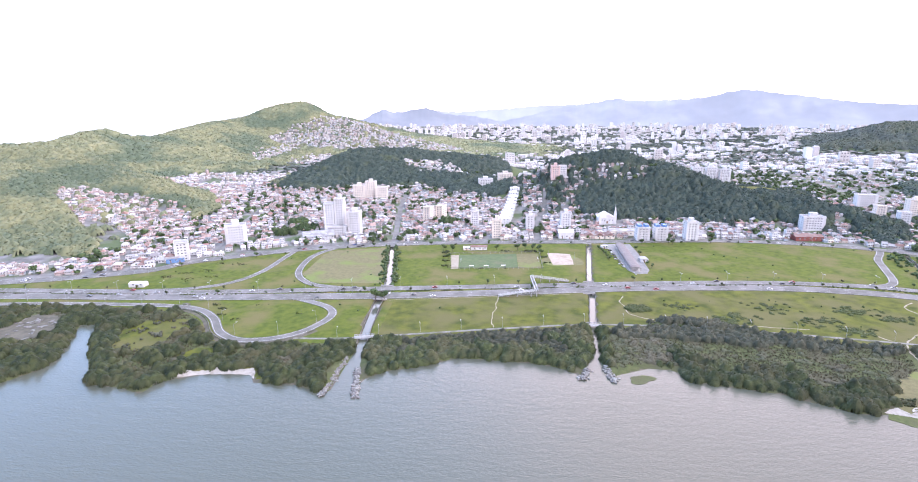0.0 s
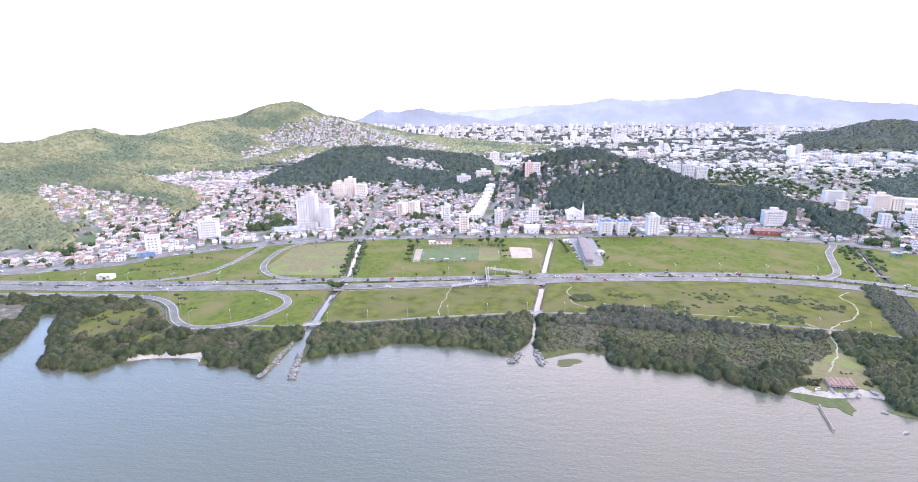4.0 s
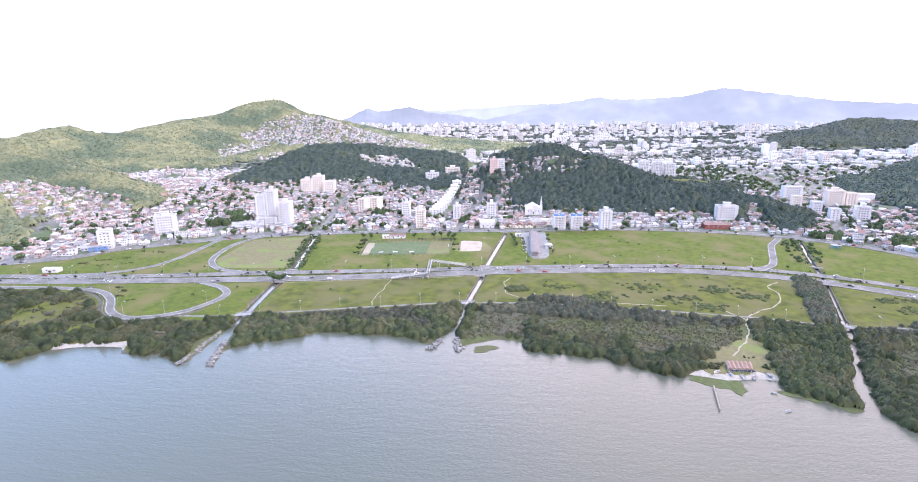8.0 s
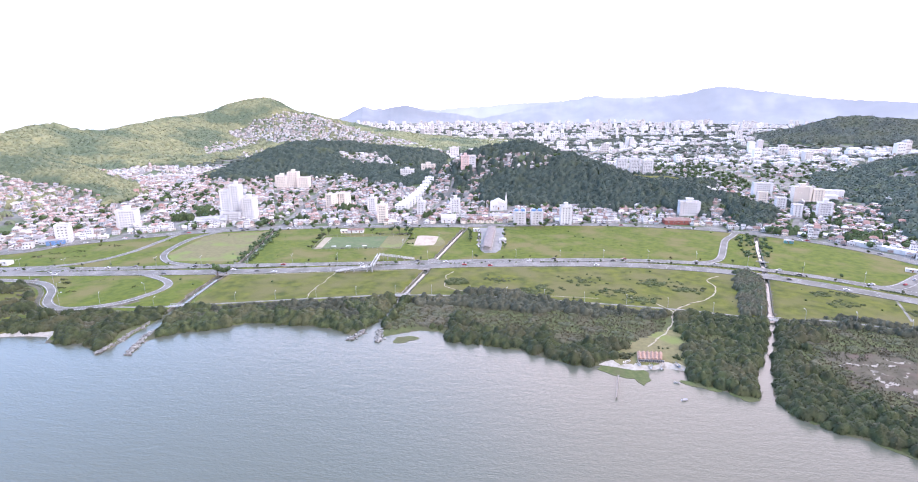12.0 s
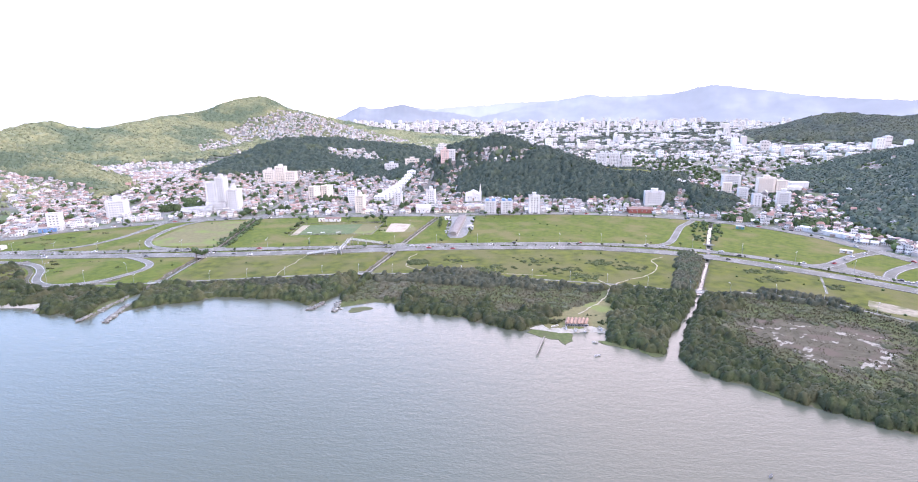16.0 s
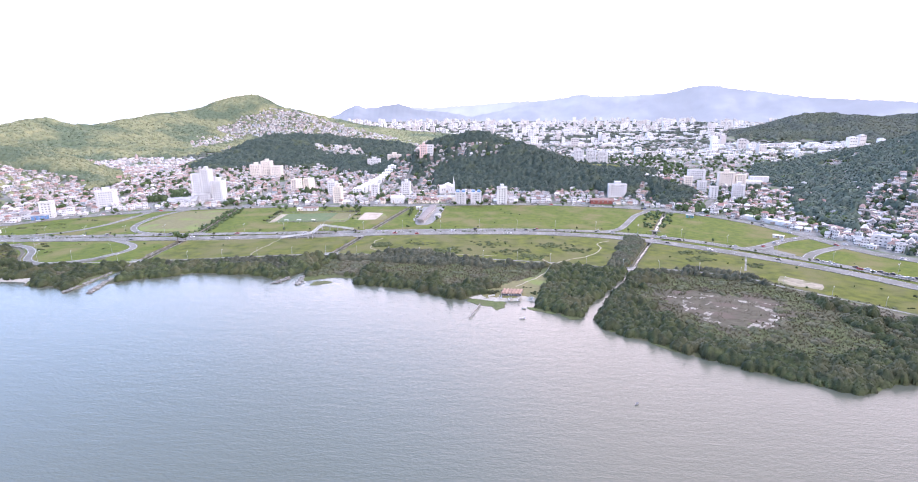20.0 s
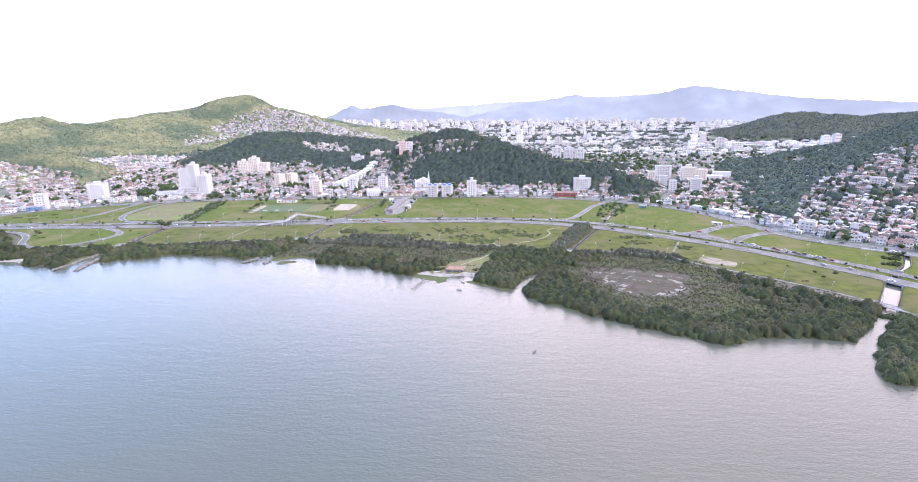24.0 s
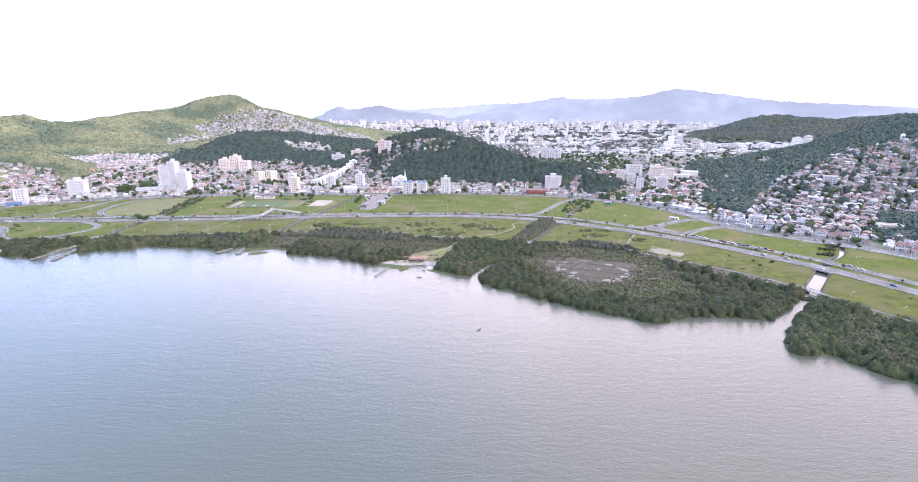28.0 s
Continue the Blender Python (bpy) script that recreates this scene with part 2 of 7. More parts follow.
# ---- the plan ----
SHORE_WEST = [(-700, 190), (-420, 215), (-330, 240), (-280, 251), (-270, 268), (-274, 285), (-282, 303), (-297, 332), (-286, 333), (-267, 300), (-243, 269), (-230, 251),
              (-211, 249), (-194, 243), (-191, 256), (-170, 265), (-143, 266), (-138, 257), (-115, 256), (-97, 248)]
SHORE_MIDDLE = [(-92, 250), (-91, 279), (-90, 304), (-86, 304), (-83, 279), (-80, 251), (-76, 264), (-66, 273), (-53, 277), (-39, 283), (-26, 291), (-8, 289), (23, 285), (36, 280),
                (46, 272), (54, 288), (60, 308), (65, 340), (68, 340), (63, 308), (61, 288), (61, 270)]
SHORE_EAST = [(69, 274), (87, 282), (100, 280), (106, 267), (125, 262), (148, 256), (163, 246), (180, 238), (192, 239), (207, 234), (225, 237), (233, 233), (231, 224), (245, 214),
              (256, 208), (272, 237), (294, 271), (307, 293), (310, 292), (297, 271), (282, 243), (266, 212)]
SHORE_FAR_EAST = [(265, 193), (279, 181), (292, 174), (298, 164), (315, 154), (330, 143), (361, 126), (372, 126), (383, 134), (414, 134), (432, 130), (454, 151), (472, 169), (488, 186), (493, 184),
                  (476, 163), (460, 147), (442, 127), (428, 109), (420, 96), (417, 88), (439, 85), (444, 70), (455, 58), (500, 40), (700, 0), (1500, -150)]
SHORE = np.array(SHORE_WEST + SHORE_MIDDLE + SHORE_EAST + SHORE_FAR_EAST, float)
LAND = np.vstack([SHORE, [(6000, 600), (6000, 9000), (-6000, 9000), (-6000, 300)]])

# canals: centre line and half width
CANALS = [([(-112, 553), (-92.5, 423), (-91, 400), (-93, 380), (-89.5, 320), (-88, 303)], 2.8),
          ([(105, 563), (81.5, 434), (77, 400), (76, 393), (67, 345), (66.5, 338)], 2.0),
          ([(412, 524), (390, 475), (369, 425), (361, 406)], 1.5),
          ([(528, 233), (508, 208), (493, 190), (488, 184)], 4.2),
          ([(583, 294), (562, 266), (540, 248), (528, 233)], 1.6),
          ([(361, 406), (347, 375), (318, 314)], 1.15),
          ([(318, 314), (315, 308), (308, 292)], 2.0)]

HIGHWAY_NORTH = [(-900, 372), (-600, 392), (-420, 396), (-269, 397), (-200, 401), (-93, 411), (27, 421.5), (128, 431), (228, 435.5), (300, 430), (345, 416.5), (395, 389.5), (450, 343), (500, 289), (534, 246), (560, 196), (590, 130), (640, 40)]
HIGHWAY_SOUTH = [(-900, 352), (-600, 372), (-401, 383), (-258, 385), (-88, 394), (25, 407), (124, 419), (228, 422), (290, 414), (340, 398), (385, 371), (430, 336), (466, 302), (496, 264), (522, 228), (546, 180), (575, 115), (625, 20)]
AVENUE = [(-900, 395), (-560, 400), (-430, 418), (-332, 452), (-301, 484), (-227, 525), (-187, 541), (-113, 558), (-41, 567), (38, 572), (110, 575), (236, 583), (315, 575), (375, 559), (425, 533), (462, 503), (490, 464), (499, 440), (508, 416), (516, 388), (524, 360), (538, 338), (558, 321), (580, 304), (600, 282), (617, 258), (660, 180), (710, 60)]
LOOP = [(-190, 389), (-165, 387), (-146, 379), (-127, 366), (-121, 349), (-131, 325), (-147, 312), (-169, 308), (-188, 319), (-206, 344), (-226, 360), (-250, 366), (-296, 368), (-379, 366), (-520, 350), (-800, 320)]
UPPER_LOOP = [(-168, 545), (-183, 520), (-187, 490), (-181, 450), (-163, 424), (-140, 414), (-112, 411)]
UPPER_RAMP = [(-212, 532), (-214, 500), (-217, 456), (-230, 424), (-258, 406), (-300, 399)]
EAST_RAMP = [(402, 546), (389, 528), (374, 509), (357, 475), (343, 447), (332, 434), (316, 428)]
LINK_A = [(428, 363), (443, 369), (459, 380), (477, 393), (497, 403), (512, 408)]
LINK_B = [(463, 333), (474, 346), (487, 356), (501, 364), (520, 374)]
BIKE_PATH = [(-135, 312), (-104, 313), (-59, 321), (0, 332), (61, 341), (120, 340), (175, 333), (261, 317), (312, 302), (350, 300), (388, 284), (404, 266), (420, 250), (437, 234), (452, 219), (465, 204), (475, 190), (485, 172), (492, 155), (500, 139), (510, 122), (560, 60)]

INLAND_EDGE = [(-420, 361), (-300, 362), (-262, 360), (-230, 352), (-214, 338), (-200, 318), (-184, 303), (-165, 299), (-140, 302), (-104, 306), (-59, 315), (0, 326), (61, 336), (98, 337), (107, 349), (133, 355), (172, 338),
               (190, 324), (230, 315), (261, 312), (300, 300), (330, 303), (362, 306), (395, 293), (407, 271), (423, 253), (440, 237), (455, 222), (468, 207), (478, 192), (488, 174), (495, 157), (503, 141), (514, 124), (563, 62), (700, -10)]
SHRUB_LAND = np.vstack([INLAND_EDGE, SHORE[::-1]])
CLEARINGS = [
    [(-246, 291), (-258, 321), (-250, 339), (-221, 342), (-212, 326), (-219, 299), (-228, 287)],
    [(-200, 283), (-190, 297), (-176, 293), (-181, 282)],
    [(-420, 318), (-346, 322), (-343, 347), (-322, 345), (-306, 322), (-308, 308), (-322, 296), (-360, 285), (-420, 280)],
    [(199, 238), (200, 252), (214, 266), (240, 285), (248, 280), (243, 262), (238, 250), (236, 234), (215, 230)],
]
CLEARINGS += [
    [(-184, 256), (-181, 269), (-140, 271), (-136, 262), (-130, 250)],
    [(60, 262), (60, 276), (84, 286), (102, 283), (104, 274)],
    [(184, 230), (186, 244), (200, 247), (200, 230)],
    [(410, 257), (418, 240), (430, 221), (445, 203), (461, 187), (469, 182), (474, 188), (463, 203), (450, 217), (435, 232), (418, 249)],
]
MARSH = [(309, 250), (346, 258), (386, 244), (394, 232), (384, 211), (366, 193), (340, 186), (327, 196), (316, 222)]
GROVE = [(305, 330), (324, 380), (336, 404), (343, 404), (347, 388), (334, 350), (321, 323), (310, 306), (296, 308)]

FLAT = 1.6       # height of the filled land by the bay

# ridges: x, y, height, width
RIDGES = [
    [(-1300, 1000, 70, 160), (-942, 1110, 78, 150), (-945, 1180, 88, 165), (-943, 1225, 95, 175), (-927, 1245, 92, 175), (-881, 1265, 77, 175), (-847, 1300, 75, 180), (-862, 1500, 89, 190), (-899, 1700, 99, 200), (-899, 1800, 99, 210),
     (-836, 1900, 124, 215), (-784, 1960, 153, 215), (-716, 1985, 163, 200), (-651, 1985, 148, 200), (-603, 1975, 121, 210), (-491, 1965, 94, 230), (-396, 1950, 72, 240), (-296, 1900, 51, 250), (-204, 1850, 38, 260), (-90, 1800, 22, 260)],
]
RIDGES += [
    [(-1300, 930, 84, 120), (-925, 950, 71, 110), (-873, 955, 77, 105), (-847, 965, 78, 100), (-769, 950, 61, 95), (-698, 920, 45, 85), (-640, 900, 28, 70)],
]
RIDGES += [
    [(-1150, 900, 80, 170), (-826, 810, 66, 150), (-640, 680, 53, 130), (-560, 640, 34, 100), (-480, 580, 15, 80)],
]
RIDGES += [
    [(-826, 890, 66, 110), (-640, 830, 50, 95), (-558, 800, 38, 75), (-470, 740, 21, 60), (-411, 700, 10, 50)],
]
RIDGES += [
    [(-340, 1010, 29, 70), (-318, 1050, 47, 90), (-269, 1100, 61, 110), (-177, 1150, 58, 110), (-103, 1180, 47, 110), (3, 1170, 36, 90), (40, 1150, 18, 70)],
]
RIDGES += [
    [(-120, 1080, 30, 80), (-60, 1000, 24, 70), (-30, 930, 18, 60)],
]
RIDGES += [
    [(60, 885, 32, 70), (87, 875, 54, 80), (121, 855, 64, 88), (159, 842, 71, 95), (179, 835, 76, 95), (203, 825, 77, 95), (225, 812, 68, 95), (243, 800, 62, 92), (268, 785, 57, 84), (290, 765, 50, 76), (310, 745, 42, 66), (350, 725, 34, 56), (397, 697, 30, 46), (436, 665, 22, 42), (470, 632, 11, 38), (486, 600, 4, 30)],
]
RIDGES += [
    [(243, 805, 60, 80), (300, 808, 44, 60), (356, 811, 33, 52), (394, 818, 28, 50), (438, 837, 22, 48), (500, 860, 8, 46)],
]
BARE_SHOULDER = [(338, 792), (348, 822), (396, 838), (446, 858), (470, 842), (440, 818), (398, 798), (362, 786)]
RIDGES += [
    [(1090, 1740, 12, 110), (1180, 1780, 34, 140), (1270, 1815, 64, 180), (1380, 1850, 84, 220), (1560, 2000, 70, 230), (1740, 2140, 62, 250), (2300, 2000, 100, 350)],
]
RIDGES += [
    [(860, 880, 25, 100), (1000, 930, 53, 140), (1157, 960, 100, 180), (1350, 850, 142, 260), (1700, 500, 162, 380), (2200, 100, 152, 500)],
]
RIDGES += [
    [(640, 470, 4, 60), (720, 560, 26, 100), (850, 640, 56, 130), (1000, 700, 84, 170), (1200, 790, 120, 220)],
]


def land_height(x, y):
    """Height of the ground: hills above a gently rising plain, the bay's bed, the canals."""
    hills = np.zeros(x.shape)
    for ridge in RIDGES:
        r = np.array(ridge, float)
        d, along = near_line(x, y, r)
        i = np.clip(along.astype(int), 0, len(r) - 2)
        f = along - i
        h, w = r[i, 2] * (1 - f) + r[i + 1, 2] * f, r[i, 3] * (1 - f) + r[i + 1, 3] * f
        hills = np.maximum(hills, h * np.exp(-(d / w) ** 1.7))
    wave = (np.sin(x * 0.021 + 1.3 * np.sin(y * 0.013)) * np.sin(y * 0.024 + 1.1 * np.sin(x * 0.017))
            + 0.5 * np.sin(x * 0.053 + y * 0.031) * np.sin(y * 0.047 - x * 0.02))
    plain = FLAT + np.clip(y - 640, 0, 3400) * 0.009
    z = plain + np.where(hills > 2, (hills - 2) * (1 + 0.05 * wave), 0)
    near = y < 700
    if near.any():
        xs, ys = x[near], y[near]
        d, _ = near_line(xs, ys, SHORE)
        land = inside(xs, ys, LAND)
        z[near] = np.where(land, np.minimum(z[near], d * 0.28 - 0.05), np.maximum(-2.5, -d * 0.25 - 0.05))
        for line, half in CANALS:
            d, _ = near_line(xs, ys, spline(line, 20))
            z[near] = np.minimum(z[near], np.clip((d - half) * 1.2, -1.5, 99) - 0.0 + np.where(d > half, 0.0, 0.0))
    return z


def axis(fine_from, fine_to, step, low, high, grow=1.13, most=40.0):
    mid = list(np.arange(fine_from, fine_to + step, step))
    s = step
    while mid[-1] < high:
        s = min(s * grow, most)
        mid.append(mid[-1] + s)
    s = step
    while mid[0] > low:
        s = min(s * grow, most)
        mid.insert(0, mid[0] - s)
    return np.array(mid)


TOWN_ON_HILLS = [
    [(-592, 661), (-608, 751), (-540, 755), (-416, 700), (-405, 650), (-400, 560), (-395, 530), (-420, 510), (-512, 602)],
    [(-669, 1016), (-659, 1105), (-590, 1175), (-480, 1080), (-440, 900), (-511, 861)],
    [(-748, 1729), (-688, 1839), (-596, 1949), (-430, 1960), (-147, 1754), (-60, 1619), (-276, 1640), (-512, 1649), (-605, 1702), (-595, 1428), (-598, 1319), (-655, 1415), (-669, 1671)],
    [(60, 1000), (109, 821), (175, 798), (224, 804), (211, 768), (138, 779), (122, 753), (121, 673), (46, 681), (20, 800)],
]
TOWN_ON_HILLS += [
    [(620, 508), (700, 600), (808, 661), (992, 818), (1040, 785), (860, 560), (650, 298), (586, 330), (539, 353), (562, 428)],
    [(393, 560), (408, 625), (420, 660), (430, 655), (424, 600), (408, 540)],
    [(239, 596), (270, 640), (300, 650), (349, 640), (352, 588)],
    [(-183, 1085), (-98, 1115), (-46, 1080), (10, 1060), (-45, 985), (-167, 1060)],
]
TOWN_ON_HILLS += [
    [(790, 862), (835, 925), (880, 950), (905, 930), (850, 868), (815, 850)],
    [(540, 600), (520, 700), (560, 800), (640, 800), (640, 690), (600, 620)],
    [(-420, 440), (-420, 510), (-340, 500), (-330, 460)],
    [(76, 815), (122, 808), (160, 794), (190, 786), (235, 806), (248, 782), (225, 768), (197, 758), (159, 765), (132, 765), (116, 736), (80, 758)],
]


def in_town(x, y):
    t = np.zeros(x.shape, bool)
    for p in TOWN_ON_HILLS:
        t |= inside(x, y, p)
    return t


gx, gy = axis(-420, 640, 3.0, -2600, 3600), axis(50, 600, 3.0, -60, 4700, 1.09, 40)
GX, GY = np.meshgrid(gx, gy)
GZ = land_height(GX.ravel(), GY.ravel()).reshape(GX.shape)
idx = np.arange(GX.size).reshape(GX.shape)
quads = np.stack([idx[:-1, :-1], idx[:-1, 1:], idx[1:, 1:], idx[1:, :-1]], -1).reshape(-1, 4)
cx, cy, cz = [(a[:-1, :-1] + a[1:, 1:]).ravel() / 2 for a in (GX, GY, GZ)]
north_of_avenue = inside(cx, cy, np.vstack([AVENUE, [(6000, 60), (6000, 9000), (-6000, 9000), (-6000, 395)]]))
plain_z = FLAT + np.clip(cy - 640, 0, 3400) * 0.009
kind = np.where(north_of_avenue, np.where((cz > plain_z + 7) & ~in_town(cx, cy), 2, 1), 0)
kind = np.where(inside(cx, cy, BARE_SHOULDER), 8, kind)
shrub_land = (kind == 0) & inside(cx, cy, SHRUB_LAND)
kind = np.where(shrub_land, 5, kind)
for hole in CLEARINGS[:2]:
    kind = np.where(inside(cx, cy, hole) & (kind == 5), 8, kind)
kind = np.where(inside(cx, cy, CLEARINGS[3]) & (kind == 5), 4, kind)
kind = np.where(inside(cx, cy, CLEARINGS[2]) & (kind == 5), 3, kind)
kind = np.where(inside(cx, cy, CLEARINGS[4]) & (kind == 5), 8, kind)
kind = np.where(inside(cx, cy, CLEARINGS[7]) & (kind == 5), 3, kind)
marsh_x = cx + 5 * np.sin(cy * 0.23) + 3 * np.sin(cy * 0.61 + cx * 0.3)
marsh_y = cy + 5 * np.sin(cx * 0.21) + 3 * np.sin(cx * 0.57 - cy * 0.2)
kind = np.where(inside(marsh_x, marsh_y, MARSH) & (kind == 5), 6, kind)
south_fields = (kind == 0) & ~inside(cx, cy, np.vstack([HIGHWAY_SOUTH, [(6000, 60), (6000, 9000), (-6000, 9000), (-6000, 352)]])) & (cx > -80)
kind = np.where(south_fields, 8, kind)
kind = np.where(((kind == 0) | (kind == 8)) & (cz < 0.6), 3, kind)
kind = np.where((kind == 0) & inside(cx, cy, [(-175, 530), (-118, 545), (-98, 424), (-160, 424), (-178, 450)]), 4, kind)
ground = tagged(new("ground", mesh_of("ground", np.stack([GX, GY, GZ], -1).reshape(-1, 3), quads, [GRASS, TOWN_GROUND, FOREST_FLOOR, MUD, DRY_GRASS, OLIVE, MARSH_SOIL, SAND, ROUGH_GRASS], kind, True)),
                "land by the bay with grass fields, town ground and hills", "ground", kind="structure")


def height_at(x, y):
    """Ground height at places, from the sheet itself."""
    x, y = np.asarray(x, float), np.asarray(y, float)
    i, j = np.clip(np.searchsorted(gx, x) - 1, 0, len(gx) - 2), np.clip(np.searchsorted(gy, y) - 1, 0, len(gy) - 2)
    u, v = (x - gx[i]) / (gx[i + 1] - gx[i]), (y - gy[j]) / (gy[j + 1] - gy[j])
    return (GZ[j, i] * (1 - u) + GZ[j, i + 1] * u) * (1 - v) + (GZ[j + 1, i] * (1 - u) + GZ[j + 1, i + 1] * u) * v


water = tagged(new("water", mesh_of("water", [(-4500, -4000, 0), (4500, -4000, 0), (4500, 720, 0), (-4500, 720, 0)], [(0, 1, 2, 3)], [WATER])),
               "calm grey-blue bay water with small ripples", "water", kind="structure")


def strip(line, half, z, thick=0.25, along_ground=False):
    """Vertices and quads of a road: a band with sides along a line."""
    p = np.asarray(line, float)[:, :2]
    d = np.gradient(p, axis=0)
    d /= np.linalg.norm(d, axis=1)[:, None] + 1e-9
    side = np.stack([d[:, 1], -d[:, 0]], 1)
    half = np.broadcast_to(np.asarray(half, float), (len(p),))[:, None]
    lft, rgt = p - side * half, p + side * half
    top = np.full(len(p), z) if not along_ground else height_at(p[:, 0], p[:, 1]) + z
    rows = [np.column_stack([lft, top - thick]), np.column_stack([lft, top]), np.column_stack([rgt, top]), np.column_stack([rgt, top - thick])]
    v = np.stack(rows, 1).reshape(-1, 3)
    f = []
    for i in range(len(p) - 1):
        for k in range(3):
            f.append((4 * i + k, 4 * i + k + 1, 4 * i + 4 + k + 1, 4 * i + 4 + k))
    return v, np.array(f)


def offset(line, by):
    """A line beside a line, to its right."""
    p = np.asarray(line, float)[:, :2]
    d = np.gradient(p, axis=0)
    d /= np.linalg.norm(d, axis=1)[:, None] + 1e-9
    return p + np.stack([d[:, 1], -d[:, 0]], 1) * by


def part(name, me, parent, label=""):
    """One mesh under a thing or a part."""
    ob = new(name, me)
    ob.parent = parent
    if label:
        ob["label"] = label
    return ob


def road(name, points, half, z, label, lanes=2, kerb=True, mat=None):
    line = spline(points, 4)
    ob = tagged(new(name, mesh_of(name, *strip(line, half, z), [mat or ASPHALT])), label, "road", kind="structure")
    if lanes:
        for k in range(lanes + 1):
            by = -half + 0.5 + k * (2 * half - 1.0) / lanes
            edge = k in (0, lanes)
            q = offset(line, by)
            if edge:
                v, f = strip(q, 0.12, z + 0.012, 0.02)
            else:
                vs, fs = [], []
                fine = spline(q, 3)
                for i in range(0, len(fine) - 2, 4):
                    a, b = strip(fine[i:i + 2], 0.1, z + 0.012, 0.02)
                    fs.append(b + 4 * 2 * (len(vs)))
                    vs.append(a)
                v, f = np.vstack(vs), np.vstack(fs)
            part("lane_line", mesh_of("lane_line", v, f, [PAINT_WHITE]), ob)
    if kerb:
        for s in (-1, 1):
            q = offset(line, s * (half + 0.12))
            part("kerb", mesh_of("kerb", *strip(q, 0.13, z + 0.12, 0.4), [OLD_CONCRETE]), ob)
    return ob


for line_, half_ in CANALS:
    tagged(new("water_canal", mesh_of("water_canal", *strip(spline(line_, 6), half_ + 0.1, 0.012, 0.008), [CALM_WATER])), "still water in the canal mirroring the pale sky", "water", kind="structure")
road("road_highway_south", HIGHWAY_SOUTH, 6.6, FLAT + 0.30, "grey asphalt carriageway of the highway with white lane lines", 3)
road("road_highway_north", HIGHWAY_NORTH, 4.6, FLAT + 0.30, "grey asphalt carriageway of the highway beside the planted median", 3)
road("road_avenue", AVENUE, 6.5, FLAT + 0.25, "grey asphalt avenue along the edge of the town", 4)
road("road_loop", LOOP, 3.0, FLAT + 0.22, "curving grey asphalt slip road round a grass field", 1)
road("road_upper_loop", UPPER_LOOP, 3.0, FLAT + 0.21, "curving grey slip road between two fields", 1)
road("road_upper_ramp", UPPER_RAMP, 2.7, FLAT + 0.20, "narrow grey ramp between grass fields", 1)
road("road_east_ramp", EAST_RAMP, 3.2, FLAT + 0.21, "bent grey ramp from the highway to the avenue", 1)
road("road_link_a", LINK_A, 4.6, FLAT + 0.19, "grey slip road across the junction", 1)
road("road_link_b", LINK_B, 4.0, FLAT + 0.18, "grey slip road across the junction", 1)
road("pavement_bike_path", BIKE_PATH, 1.2, FLAT + 0.12, "narrow grey concrete path along the mangroves", 0, False, OLD_CONCRETE)

# far mountains: degrees to the right of ahead and height of the crest, range by range
FAR_RANGE = [(-13, 10), (-11, 60), (-8.2, 109), (-5.7, 137), (-3.3, 126), (-0.7, 144), (2.0, 152), (4.1, 170), (6.7, 178), (10.3, 185), (16, 150), (70, 60)]
WEST_RANGE = [(-15.5, 10), (-14.6, 36), (-13.8, 70), (-13.0, 92), (-12.3, 123), (-11.4, 154), (-10.9, 150), (-10.2, 131), (-9.1, 135), (-8.2, 148), (-7.5, 157), (-6.5, 161), (-5.7, 142), (-4.9, 119), (-3.5, 104), (-2.0, 99), (-0.1, 75), (2.4, 33), (5, 10)]
EAST_RANGE = [(-1.0, 12), (1.8, 65), (3.7, 90), (5.2, 115), (6.4, 141), (7.9, 161), (9.3, 177), (10.5, 189), (11.5, 197), (12.4, 213), (13.2, 220), (14.0, 207), (14.9, 202), (16.8, 201), (19.9, 210), (21.0, 216), (21.9, 223), (22.6, 238), (23.4, 252), (24.2, 262),
              (25.0, 265), (26.2, 255), (27.6, 235), (29.3, 221), (31.3, 197), (33.3, 177), (35.3, 165), (37.5, 156), (45, 120), (70, 60)]


